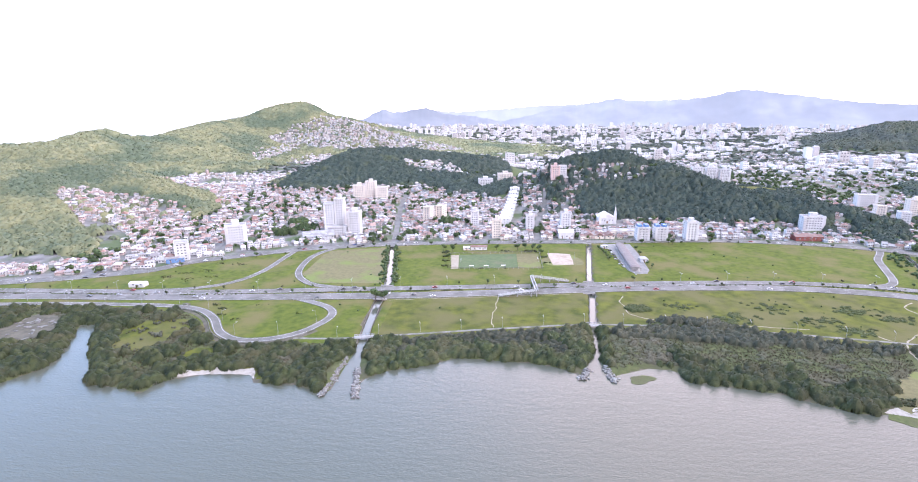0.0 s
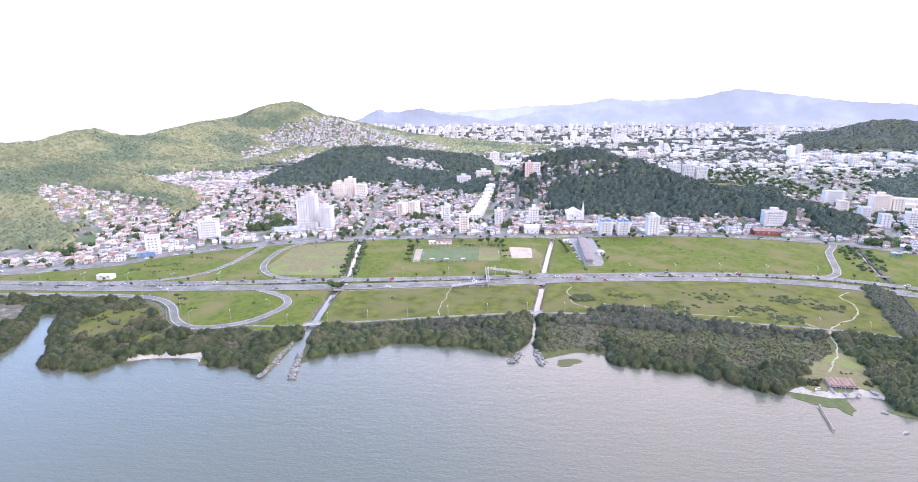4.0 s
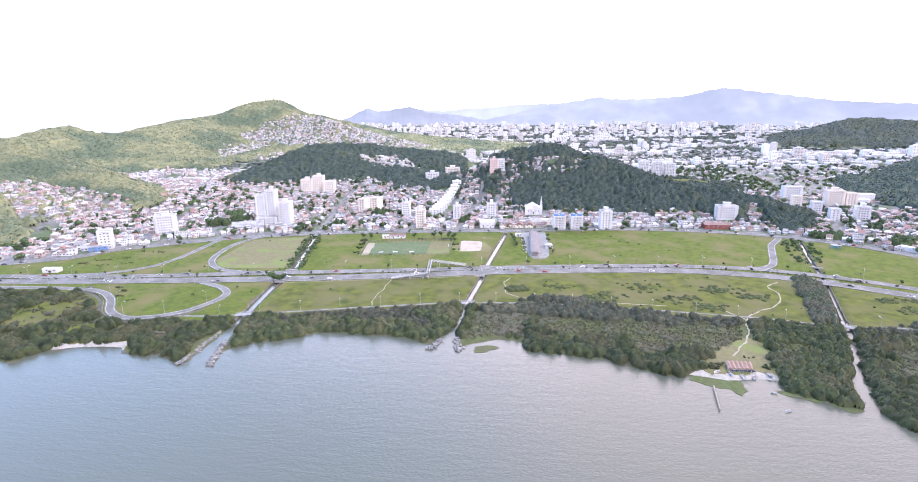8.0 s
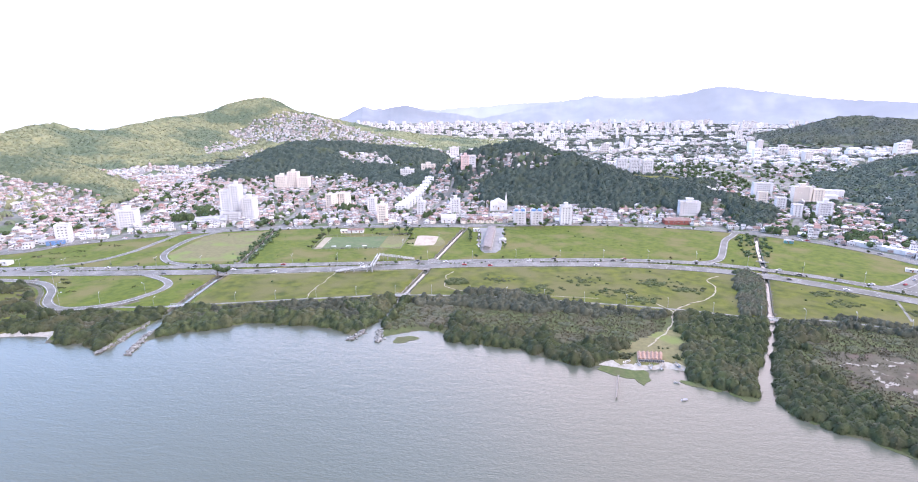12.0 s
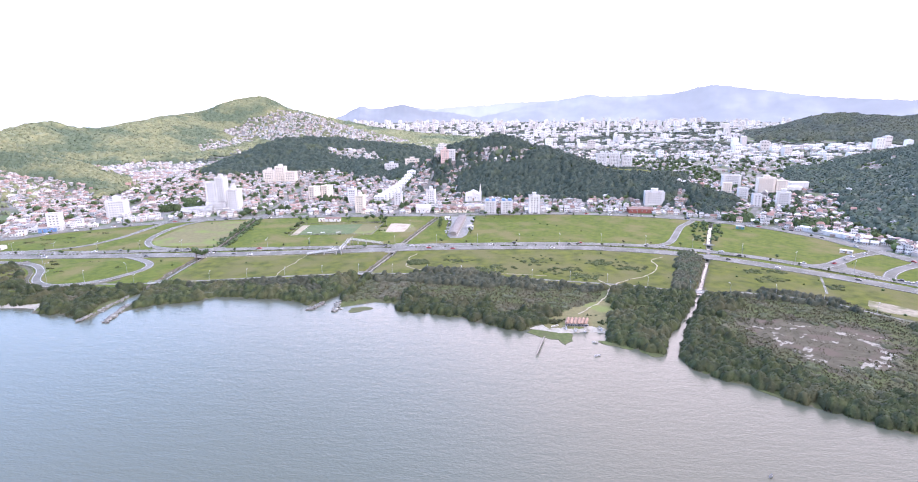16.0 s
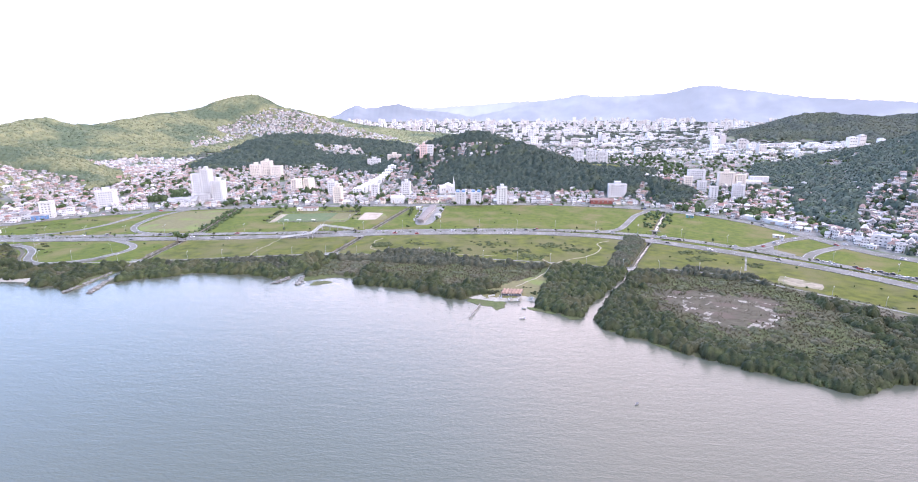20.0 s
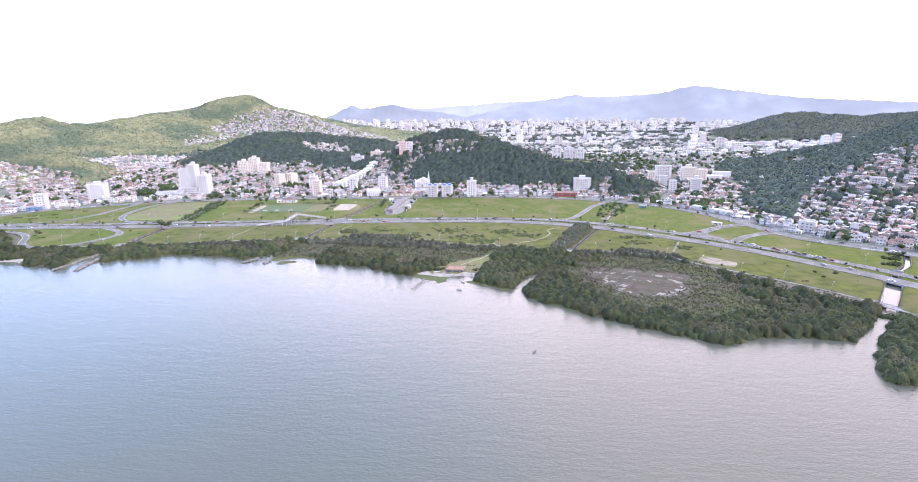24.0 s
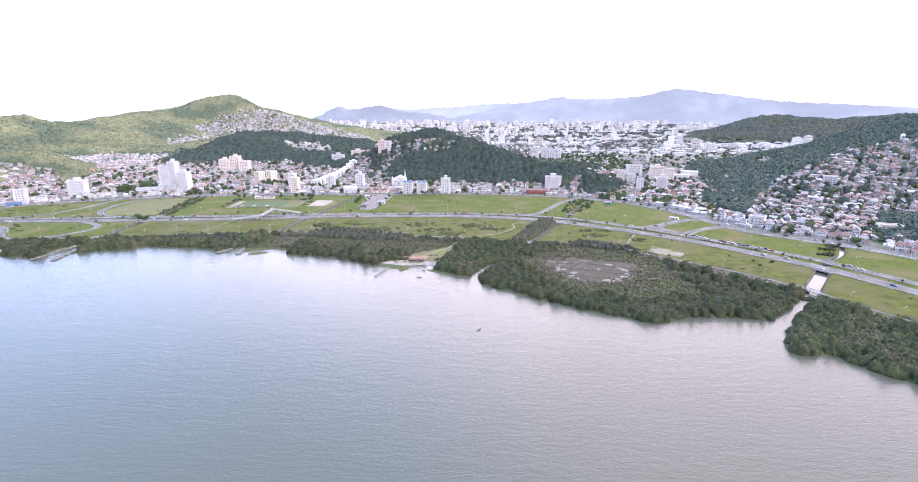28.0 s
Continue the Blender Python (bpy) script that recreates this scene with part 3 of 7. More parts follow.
def mountains(name, crest_line, foot, top, glow, low, high, seed, label):
    """A range that climbs from its foot to a crest, furrowed by spurs; its glow stands for haze."""
    line = np.array(crest_line)
    az, rad = np.radians(np.linspace(line[0, 0], line[-1, 0], 420)), np.linspace(foot, top + 60, 44)
    AZ, RA = np.meshgrid(az, rad)
    crest = np.interp(np.degrees(AZ), line[:, 0], line[:, 1]) + 2.2 * np.sin(AZ * 260 + seed) + 1.2 * np.sin(AZ * 610 + 2 * seed)
    rise = np.clip((RA - foot) / (top - foot), 0, 1)
    spur = 0.8 * np.sin(AZ * 34 + 1.6 * np.sin(AZ * 23 + seed) + RA * 0.0035 + seed) + 0.45 * np.sin(AZ * 79 - RA * 0.009 + 2 * seed) + 0.2 * np.sin(AZ * 170 + RA * 0.02)
    z = 8 + (crest - 8) * rise ** 1.25 * (1 + 0.26 * spur * (1 - rise) ** 0.8)
    idx_ = np.arange(AZ.size).reshape(AZ.shape)
    quads_ = np.stack([idx_[:-1, :-1], idx_[:-1, 1:], idx_[1:, 1:], idx_[1:, :-1]], -1).reshape(-1, 4)
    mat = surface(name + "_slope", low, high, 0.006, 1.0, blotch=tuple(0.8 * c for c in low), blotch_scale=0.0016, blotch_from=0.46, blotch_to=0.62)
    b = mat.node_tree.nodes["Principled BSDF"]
    # slopes emit pale light that imitates air haze
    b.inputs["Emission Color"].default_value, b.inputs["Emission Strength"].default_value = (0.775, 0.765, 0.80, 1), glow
    return tagged(new(name, mesh_of(name, np.stack([8 + RA * np.sin(AZ), RA * np.cos(AZ), z], -1).reshape(-1, 3), quads_, [mat], None, True)), label, "mountains", kind="structure")


# added glowing white screen: covers the land behind the western hills as haze would
mountains("backdrop_haze", [(-60, 150), (-30, 152), (-18, 150), (-15.2, 120), (-14.2, 20)], 2350, 2750, 0.95, (0.6, 0.6, 0.6), (0.7, 0.7, 0.7), 0.9, "glowing white screen standing for haze behind the western hills")
mountains("backdrop_far", FAR_RANGE, 4300, 4600, HAZE_GLOW + 0.12, (0.10, 0.10, 0.12), (0.16, 0.165, 0.19), 0.4, "palest blue mountains on the horizon")
mountains("backdrop_west", WEST_RANGE, 3760, 4300, HAZE_GLOW - 0.03, (0.055, 0.06, 0.075), (0.12, 0.125, 0.14), 1.7, "blue hills behind the far city, made hazy by their own glow")
mountains("backdrop_east", EAST_RANGE, 3640, 4100, HAZE_GLOW + 0.02, (0.06, 0.065, 0.08), (0.15, 0.155, 0.175), 2.9, "long pale blue mountain behind the town")

# ---- plants ----
MANGROVE_LEAF = surface("mangrove_leaf", (0.020, 0.030, 0.013), (0.071, 0.087, 0.030), 0.20, 0.75, blotch=(0.074, 0.075, 0.035), blotch_scale=0.045, blotch_from=0.5, blotch_to=0.68, island=0.22)
SCRUB_LEAF = surface("scrub_leaf", (0.042, 0.048, 0.032), (0.086, 0.092, 0.058), 0.2, 0.85, blotch=(0.105, 0.104, 0.066), blotch_scale=0.028, blotch_from=0.5, blotch_to=0.64, island=0.22)
# the raised blue in forest_leaf stands for haze over the hills
FOREST_LEAF = surface("forest_leaf", (0.038, 0.058, 0.048), (0.074, 0.098, 0.072), 0.11, 0.8, blotch=(0.088, 0.108, 0.060), blotch_scale=0.035, blotch_from=0.56, blotch_to=0.72, island=0.24)
# lighter copy of forest_leaf: sunlight and haze on the western hills, in the colour
LIT_HILL_LEAF = surface("lit_hill_leaf", (0.165, 0.184, 0.098), (0.262, 0.262, 0.135), 0.06, 0.8, blotch=(0.115, 0.145, 0.085), blotch_scale=0.009, blotch_from=0.46, blotch_to=0.60, island=0.34)
# greyer and paler than forest_leaf: distance haze mixed into the leaf colour
HAZED_LEAF = surface("hazed_leaf", (0.066, 0.083, 0.070), (0.108, 0.126, 0.096), 0.03, 0.85, blotch=(0.095, 0.110, 0.072), blotch_scale=0.01, island=0.22)
GARDEN_LEAF = surface("garden_leaf", (0.045, 0.075, 0.03), (0.09, 0.125, 0.045), 0.08, 0.8, island=0.45)
BARK = surface("bark", (0.10, 0.08, 0.06), (0.18, 0.15, 0.12), 2.0, 0.9, 0.4)


def ball(level):
    bm = bmesh.new()
    bmesh.ops.create_icosphere(bm, subdivisions=level, radius=1)
    v, f = np.array([p.co[:] for p in bm.verts]), np.array([[p.index for p in q.verts] for q in bm.faces])
    bm.free()
    return v, f


def crown(rng, leaves, level=1, flat=0.8, leaf=0.30):
    """A crown one metre in radius: an uneven core set with many leaf clumps that stand out of it."""
    v, f = ball(level)
    v = v * rng.uniform(0.74, 1.0, (len(v), 1))
    d = rng.normal(size=(leaves, 3))
    d[:, 2] = np.abs(d[:, 2]) * 1.0 - 0.25
    d /= np.linalg.norm(d, axis=1)[:, None]
    at = d * rng.uniform(0.74, 1.10, (leaves, 1))
    up = d + rng.normal(scale=0.55, size=d.shape)
    up /= np.linalg.norm(up, axis=1)[:, None]
    a = np.cross(up, rng.normal(size=d.shape))
    a /= np.linalg.norm(a, axis=1)[:, None]
    b = np.cross(up, a)
    s = leaf * rng.uniform(0.6, 1.3, (leaves, 1))
    corners = np.stack([at + a * s, at + b * s * 0.8 + up * s * 0.25, at - a * s, at - b * s * 0.8 + up * s * 0.1], 1).reshape(-1, 3)
    k = len(v) + 4 * np.arange(leaves)[:, None]
    tri = np.concatenate([k + np.array([0, 1, 2]), k + np.array([0, 2, 3])])
    v = np.vstack([v, corners])
    v[:, 2] *= flat
    return v, np.vstack([f, tri])


def strewn(name, protos, x, y, z, size, mat, label, category, rng, tall=None):
    """One mesh of many copies of a few shapes, each turned and scaled."""
    vs, fs, count = [], [], 0
    pick = rng.integers(0, len(protos), len(x))
    tall = np.ones(len(x)) if tall is None else tall
    for k, (v, f) in enumerate(protos):
        m = pick == k
        n = int(m.sum())
        if not n:
            continue
        a = rng.uniform(0, 6.283, n)[:, None]
        c, s = np.cos(a), np.sin(a)
        wide = size[m][:, None] * rng.uniform(0.85, 1.2, (n, 1))
        px = (v[:, 0] * c - v[:, 1] * s) * size[m][:, None] + x[m][:, None]
        py = (v[:, 0] * s + v[:, 1] * c) * wide + y[m][:, None]
        pz = v[:, 2] * size[m][:, None] * tall[m][:, None] + z[m][:, None]
        vs.append(np.stack([px, py, pz], -1).reshape(-1, 3))
        fs.append((f[None] + (count + np.arange(n) * len(v))[:, None, None]).reshape(-1, 3))
        count += n * len(v)
    return tagged(new(name, mesh_of(name, np.vstack(vs), np.vstack(fs), [mat], None, True)), label, category, kind="stuff")


def jittered(x0, x1, y0, y1, step, rng):
    x, y = np.meshgrid(np.arange(x0, x1, step), np.arange(y0, y1, step))
    x = x + (np.arange(x.shape[0]) % 2)[:, None] * step / 2
    return (x + rng.uniform(-0.45, 0.45, x.shape) * step).ravel(), (y + rng.uniform(-0.45, 0.45, y.shape) * step).ravel()


def patchy(x, y, scale, seed):
    """Smooth values between about -1 and 1, in patches of a size."""
    k = 6.283 / scale
    return (np.sin(k * (x * 0.8 + y * 0.3) + seed) * np.sin(k * (y * 0.9 - x * 0.4) + 2.1 * seed)
            + 0.6 * np.sin(k * 1.9 * (x * 0.5 - y * 0.7) + 3 * seed) * np.sin(k * 2.3 * (y * 0.4 + x * 0.9) + seed)) / 1.3


def canopy(name, x, y, r, h, cell, step, leaf, mat, label, category, rng, quads=4):
    """One closed canopy: crowns at places, of radius r and height h, grown into one another, set all over with leaf clumps."""
    k = int(np.max(r) / cell) + 1
    x0, y0 = x.min() - (k + 2) * cell, y.min() - (k + 2) * cell
    nx, ny = int((x.max() - x0) / cell) + k + 4, int((y.max() - y0) / cell) + k + 4
    high = np.zeros((ny, nx))
    ix, iy = np.rint((x - x0) / cell).astype(int), np.rint((y - y0) / cell).astype(int)
    for di in range(-k, k + 1):
        for dj in range(-k, k + 1):
            d = np.hypot(x0 + (ix + di) * cell - x, y0 + (iy + dj) * cell - y) / r
            m = d < 1
            np.maximum.at(high, (iy[m] + dj, ix[m] + di), (h * (1 - 0.68 * d ** 2))[m])
    high *= rng.uniform(0.86, 1.1, high.shape)
    X, Y = np.meshgrid(x0 + np.arange(nx) * cell, y0 + np.arange(ny) * cell)
    X, Y = X + rng.uniform(-0.28, 0.28, X.shape) * cell, Y + rng.uniform(-0.28, 0.28, X.shape) * cell
    base = height_at(X.ravel(), Y.ravel()).reshape(X.shape)
    Z = base + np.where(high > 0, high, -0.4)
    grown = high > 0
    ids = np.arange(high.size).reshape(high.shape)
    f = np.stack([ids[:-1, :-1], ids[:-1, 1:], ids[1:, 1:], ids[1:, :-1]], -1).reshape(-1, 4)
    f = f[grown.ravel()[f].sum(1) >= 2]
    used_, f = np.unique(f, return_inverse=True)
    f = f.reshape(-1, 4)
    v = np.stack([X, Y, Z], -1).reshape(-1, 3)[used_]
    f = np.vstack([f[:, [0, 1, 2]], f[:, [0, 2, 3]]])
    px, py = jittered(x0 + cell, x0 + (nx - 2) * cell, y0 + cell, y0 + (ny - 2) * cell, step, rng)
    i, j = np.clip(((px - x0) / cell).astype(int), 0, nx - 2), np.clip(((py - y0) / cell).astype(int), 0, ny - 2)
    m = grown[j, i] | grown[j + 1, i + 1]
    px, py, i, j = px[m], py[m], i[m], j[m]
    u, w = (px - x0) / cell - i, (py - y0) / cell - j
    pz = (Z[j, i] * (1 - u) + Z[j, i + 1] * u) * (1 - w) + (Z[j + 1, i] * (1 - u) + Z[j + 1, i + 1] * u) * w
    lean_ = np.stack([(Z[j, i] - Z[j, i + 1]) / cell, (Z[j, i] - Z[j + 1, i]) / cell, np.full(len(px), 1.0)], -1)
    at = np.repeat(np.stack([px, py, pz], -1), quads, 0)
    at += rng.normal(size=at.shape) * np.array([0.42 * step, 0.42 * step, 0.16 * leaf])
    up = np.repeat(lean_ / np.linalg.norm(lean_, axis=1)[:, None], quads, 0) + rng.normal(scale=0.40, size=at.shape)
    up /= np.linalg.norm(up, axis=1)[:, None]
    a = np.cross(up, rng.normal(size=at.shape))
    a /= np.linalg.norm(a, axis=1)[:, None]
    b = np.cross(up, a)
    s = leaf * rng.uniform(0.5, 1.25, (len(at), 1))
    corners = np.stack([at + a * s, at + b * s * 0.75 + up * s * 0.3, at - a * s, at - b * s * 0.75 + up * s * 0.15], 1).reshape(-1, 3)
    q = len(v) + 4 * np.arange(len(at))[:, None]
    f = np.vstack([f, q + np.array([0, 1, 2]), q + np.array([0, 2, 3])])
    return tagged(new(name, mesh_of(name, np.vstack([v, corners]), f, [mat], None, True)), label, category, kind="stuff")


def tufts(name, x, y, tall, mat, label, category, rng, blades=5):
    """Tufts of grass: a few narrow leaning blades at each place."""
    n = len(x) * blades
    at = np.repeat(np.stack([x, y, height_at(x, y) - 0.05], -1), blades, 0)
    at[:, :2] += rng.normal(scale=0.45, size=(n, 2))
    hi = np.repeat(tall, blades)[:, None] * rng.uniform(0.6, 1.2, (n, 1))
    q = rng.uniform(0, 6.283, n)
    side = np.stack([np.cos(q), np.sin(q), np.zeros(n)], -1)
    tip = at + np.stack([rng.normal(size=n), rng.normal(size=n), np.full(n, 1.0)], -1) * np.array([0.5, 0.5, 1.0]) * hi
    v = np.stack([at - side * hi * 0.45, at + side * hi * 0.45, tip + side * hi * 0.2, tip - side * hi * 0.2], 1).reshape(-1, 3)
    f = (4 * np.arange(n)[:, None, None] + np.array([(0, 1, 2), (0, 2, 3)])).reshape(-1, 3)
    return tagged(new(name, mesh_of(name, v, f, [mat], None, True)), label, category, kind="stuff")


rng = np.random.default_rng(7)
BEACH_TRACK = [(221, 260), (240, 283), (248, 298), (254, 313), (268, 327), (288, 340), (302, 361), (304, 382), (317, 391)]
canal_lines = [(spline(c, 15), h) for c, h in CANALS]


def clear_of_canals(x, y, gap):
    ok = np.ones(x.shape, bool)
    for line, half in canal_lines:
        ok &= near_line(x, y, line)[0] > half + gap
    return ok


shrubs = [crown(rng, 23, 1, 0.95, 0.27) for _ in range(8)]
low_shrubs = [crown(rng, 7, 1, 0.95, 0.4) for _ in range(6)]
path_line = spline(BIKE_PATH, 15)


def on_shrub_land(x, y, shore_gap=1.2, path_gap=2.6):
    """Places of the wild belt between the path and the water, outside its clearings."""
    ok = inside(x, y, SHRUB_LAND) & inside(x, y, LAND)
    ok[ok] = near_line(x[ok], y[ok], SHORE)[0] > shore_gap
    ok &= (np.hypot((x + 87.5) / 13, (y - 268) / 22) > 1) & (np.hypot((x - 56) / 11, (y - 276) / 10) > 1) & clear_of_canals(x, y, 0.9)
    ok &= (near_line(x, y, path_line)[0] > path_gap) & (near_line(x, y, BEACH_TRACK)[0] > 3.0)
    for hole in CLEARINGS:
        ok &= ~inside(x, y, hole)
    return ok


def belt_zone(x, y):
    """0 mangrove at the water, 1 grey scrub by the path, 2 low meadow between them."""
    shore, path = near_line(x, y, SHORE)[0], near_line(x, y, path_line)[0]
    wild = patchy(x, y, 60, 1.7)
    zone = np.zeros(x.shape, int)
    mid = (x > 62) & (x < 318)
    depth = np.where(mid, np.where(x < 106, 5, 22 + 7 * wild), np.where(x >= 318, 24 + 8 * wild, 60))
    zone[(shore > depth) & (x > 62)] = 2
    grey = np.where(mid, 21 + 6 * patchy(x, y, 48, 0.7), np.where((x >= 318) & (x < 398), 9 + 4 * patchy(x, y, 30, 0.7), 0))
    zone[(path < grey) & (shore > 11) & (x > 62)] = 1
    zone[(x > -80) & (x < 62) & (shore > 22 + 9 * wild)] = 1
    zone[(x > 246) & (x < 312) & (np.hypot((x - 263) / 13, (y - 268) / 9) > 1)] = 0
    zone[(x > 410) & (zone == 2) & (patchy(x, y, 34, 1.1) > -0.1)] = 0
    zone[(x < -110) & (shore > 16 + 8 * wild) & (patchy(x, y, 38, 2.3) > 0.1)] = 2
    zone[inside(x, y, MARSH)] = 3
    zone[(x > 296) & (zone != 3) & (near_line(x, y, MARSH + MARSH[:1])[0] + 9 * patchy(x, y, 22, 1.3) < 13)] = 2
    zone[(zone == 3) & (near_line(x, y, MARSH + MARSH[:1])[0] + 9 * patchy(x, y, 15, 0.9) < 4.5)] = 2
    return zone


LOW_LEAF = surface("low_clump_leaf", (0.060, 0.068, 0.036), (0.104, 0.112, 0.056), 0.2, 0.85, blotch=(0.10, 0.095, 0.06), blotch_scale=0.05, island=0.2)
MEADOW_LEAF = surface("low_mangrove_leaf", (0.084, 0.084, 0.046), (0.126, 0.122, 0.070), 0.15, 0.85, blotch=(0.120, 0.108, 0.068), blotch_scale=0.05, blotch_from=0.46, blotch_to=0.6, island=0.25)
x, y = jittered(-430, 640, 30, 362, 3.2, rng)
keep = on_shrub_land(x, y)
x, y = x[keep], y[keep]
zone = belt_zone(x, y)
m = (zone == 0) & ((x < 400) | (near_line(x, y, path_line)[0] > 7))
swell = 1 + 0.32 * patchy(x, y, 35, 0.6) + 0.2 * patchy(x, y, 13, 1.9)
r_ = rng.uniform(1.6, 3.6, m.sum())
canopy("mangrove", x[m], y[m], r_, r_ * rng.uniform(0.85, 1.55, m.sum()) * swell[m], 0.8, 0.8, 0.34, MANGROVE_LEAF, "dense dark green mangrove thicket along the shore", "mangrove", rng, 4)
m = (zone == 1) & (rng.random(len(x)) < 0.94)
r_ = rng.uniform(1.3, 2.7, m.sum()) * np.where((x[m] > 112) & (x[m] < 200), 1.25, 1.0)
canopy("scrub", x[m], y[m], r_, r_ * rng.uniform(0.9, 1.6, m.sum()) * swell[m], 0.85, 0.85, 0.33, SCRUB_LEAF, "grey-green scrub thicket beside the path", "scrub", rng, 4)
m = (zone == 2) & (rng.random(len(x)) < np.where((patchy(x, y, 26, 2.9) + 0.35 * patchy(x, y, 9, 1.2) > 0.38) | ((x < 112) & (x > 60)), 0.85, 0.025))
r_ = rng.uniform(1.0, 2.6, m.sum())
canopy("low_mangrove", x[m], y[m], r_, r_ * rng.uniform(0.3, 0.6, m.sum()), 0.8, 0.95, 0.30, LOW_LEAF, "low clumps of bushes in the marsh meadow", "bushes", rng, 4)
x, y = jittered(-430, 640, 30, 362, 1.7, rng)
keep = on_shrub_land(x, y, 1.0, 1.6)
x, y = x[keep], y[keep]
m = belt_zone(x, y) == 2
tufts("marsh_grass", x[m], y[m], rng.uniform(0.35, 0.9, m.sum()), MEADOW_LEAF, "pale olive marsh grass between the thickets", "grass", rng)

FIELD_LEAF = surface("field_scrub_leaf", (0.040, 0.056, 0.018), (0.086, 0.100, 0.034), 0.3, 0.85, island=0.25)
MARSH_LEAF = surface("marsh_shrub", (0.092, 0.078, 0.054), (0.130, 0.112, 0.077), 0.2, 0.9, blotch=(0.080, 0.082, 0.042), blotch_scale=0.06, island=0.35)
x2, y2 = jittered(305, 398, 183, 262, 1.5, rng)
m = inside(x2, y2, MARSH) & (rng.random(len(x2)) < np.where(patchy(x2, y2, 20, 0.8) + 0.4 * patchy(x2, y2, 7, 1.5) > 0.1, 0.85, 0.04))
size = rng.uniform(0.14, 0.36, m.sum())
strewn("marsh_shrubs", low_shrubs, x2[m], y2[m], height_at(x2[m], y2[m]) + size * 0.3, size, MARSH_LEAF, "low brown shrubs of the salt marsh", "scrub", rng)

x2, y2 = jittered(-262, -172, 280, 345, 2.2, rng)
m = (inside(x2, y2, CLEARINGS[0]) | inside(x2, y2, CLEARINGS[1])) & (patchy(x2, y2, 26, 1.1) + 0.5 * patchy(x2, y2, 9, 2.0) > 0.5)
size = rng.uniform(0.4, 1.5, m.sum())
strewn("meadow_scrub", low_shrubs, x2[m], y2[m], height_at(x2[m], y2[m]) + size * 0.35, size, SCRUB_LEAF, "olive scrub clumps in the marsh meadow", "scrub", rng)
x2, y2 = jittered(405, 478, 172, 268, 1.9, rng)
m = inside(x2, y2, CLEARINGS[7]) & (near_line(x2, y2, spline(BIKE_PATH, 15))[0] > 1.8) & (rng.random(len(x2)) < np.clip(0.55 + 0.7 * patchy(x2, y2, 18, 1.4), 0.1, 0.95))
size = rng.uniform(0.3, 0.9, m.sum())
strewn("bank_scrub", low_shrubs, x2[m], y2[m], height_at(x2[m], y2[m]) + size * 0.35, size, MARSH_LEAF, "sparse brown scrub on the muddy bank by the path", "scrub", rng)

# taller grove by the third canal
x, y = jittered(275, 352, 300, 410, 3.0, rng)
m = inside(x, y, GROVE) & clear_of_canals(x, y, 2.0)
r_ = rng.uniform(1.7, 2.9, m.sum())
GROVE_LEAF = surface("grove_leaf", (0.075, 0.075, 0.048), (0.118, 0.117, 0.075), 0.3, 0.85, blotch=(0.075, 0.09, 0.05), blotch_scale=0.08, island=0.22)
canopy("grove", x[m], y[m], r_, rng.uniform(2.4, 4.2, m.sum()), 0.8, 0.8, 0.34, GROVE_LEAF, "grove of grey-green trees beside the canal", "trees", rng, 4)

# loose bushes and tufts in the fields
x, y = jittered(-300, 560, 140, 560, 5.0, rng)
avenue_line, north_line, south_line = spline(AVENUE, 15), spline(HIGHWAY_NORTH, 15), spline(HIGHWAY_SOUTH, 15)
m = inside(x, y, np.vstack([AVENUE[2:-2], INLAND_EDGE[::-1]])) & clear_of_canals(x, y, 0.5)
for line, gap in ((avenue_line, 9), (north_line, 8), (south_line, 9), (spline(LOOP, 15), 6), (spline(UPPER_LOOP, 15), 6), (spline(UPPER_RAMP, 15), 5), (spline(EAST_RAMP, 15), 6),
                  (spline(LINK_A, 15), 6), (spline(LINK_B, 15), 6), (spline(BIKE_PATH, 15), 4)):
    m &= near_line(x, y, line)[0] > gap
m &= ~inside(x, y, [(-46, 455), (-46, 560), (100, 560), (100, 450)]) & ~inside(x, y, [(112, 450), (112, 565), (150, 565), (150, 450)])
by_canal = near_line(x, y, canal_lines[0][0])[0] < 9
by_third = inside(x, y, [(372, 440), (366, 452), (395, 540), (425, 530), (395, 455)])
rough_land = inside(x, y, [(95, 345), (110, 405), (290, 405), (330, 380), (300, 310), (180, 340)])
chance = np.where(by_third, 0.75, np.where(by_canal & (y > 420), 0.8, np.where(rough_land, 0.03, 0.012)))
m &= rng.random(len(x)) < chance
size = rng.uniform(0.3, 1.15, m.sum()) * np.where(by_third[m] | by_canal[m], 2.3, 1.0)
strewn("field_bushes", shrubs, x[m], y[m], height_at(x[m], y[m]) + size * 0.3, size, GARDEN_LEAF, "scattered dark green bushes in the grass fields", "bushes", rng)

# overgrown banks of the first canal above the highway
line_ = spline([p for p in CANALS[0][0] if p[1] > 415], 2.2)
bx, by = [np.concatenate([offset(line_, s * (CANALS[0][1] + 1.6))[:, k] for s in (-1, 1)]) for k in (0, 1)]
m = (rng.random(len(bx)) < 0.85) & (by > 432) & (by < 560)
size = rng.uniform(0.9, 2.2, m.sum())
strewn("bank_bushes", shrubs, bx[m] + rng.normal(scale=0.9, size=m.sum()), by[m], height_at(bx[m], by[m]) + size * 0.4, size, GARDEN_LEAF, "dark green bushes overgrowing the canal banks", "bushes", rng)

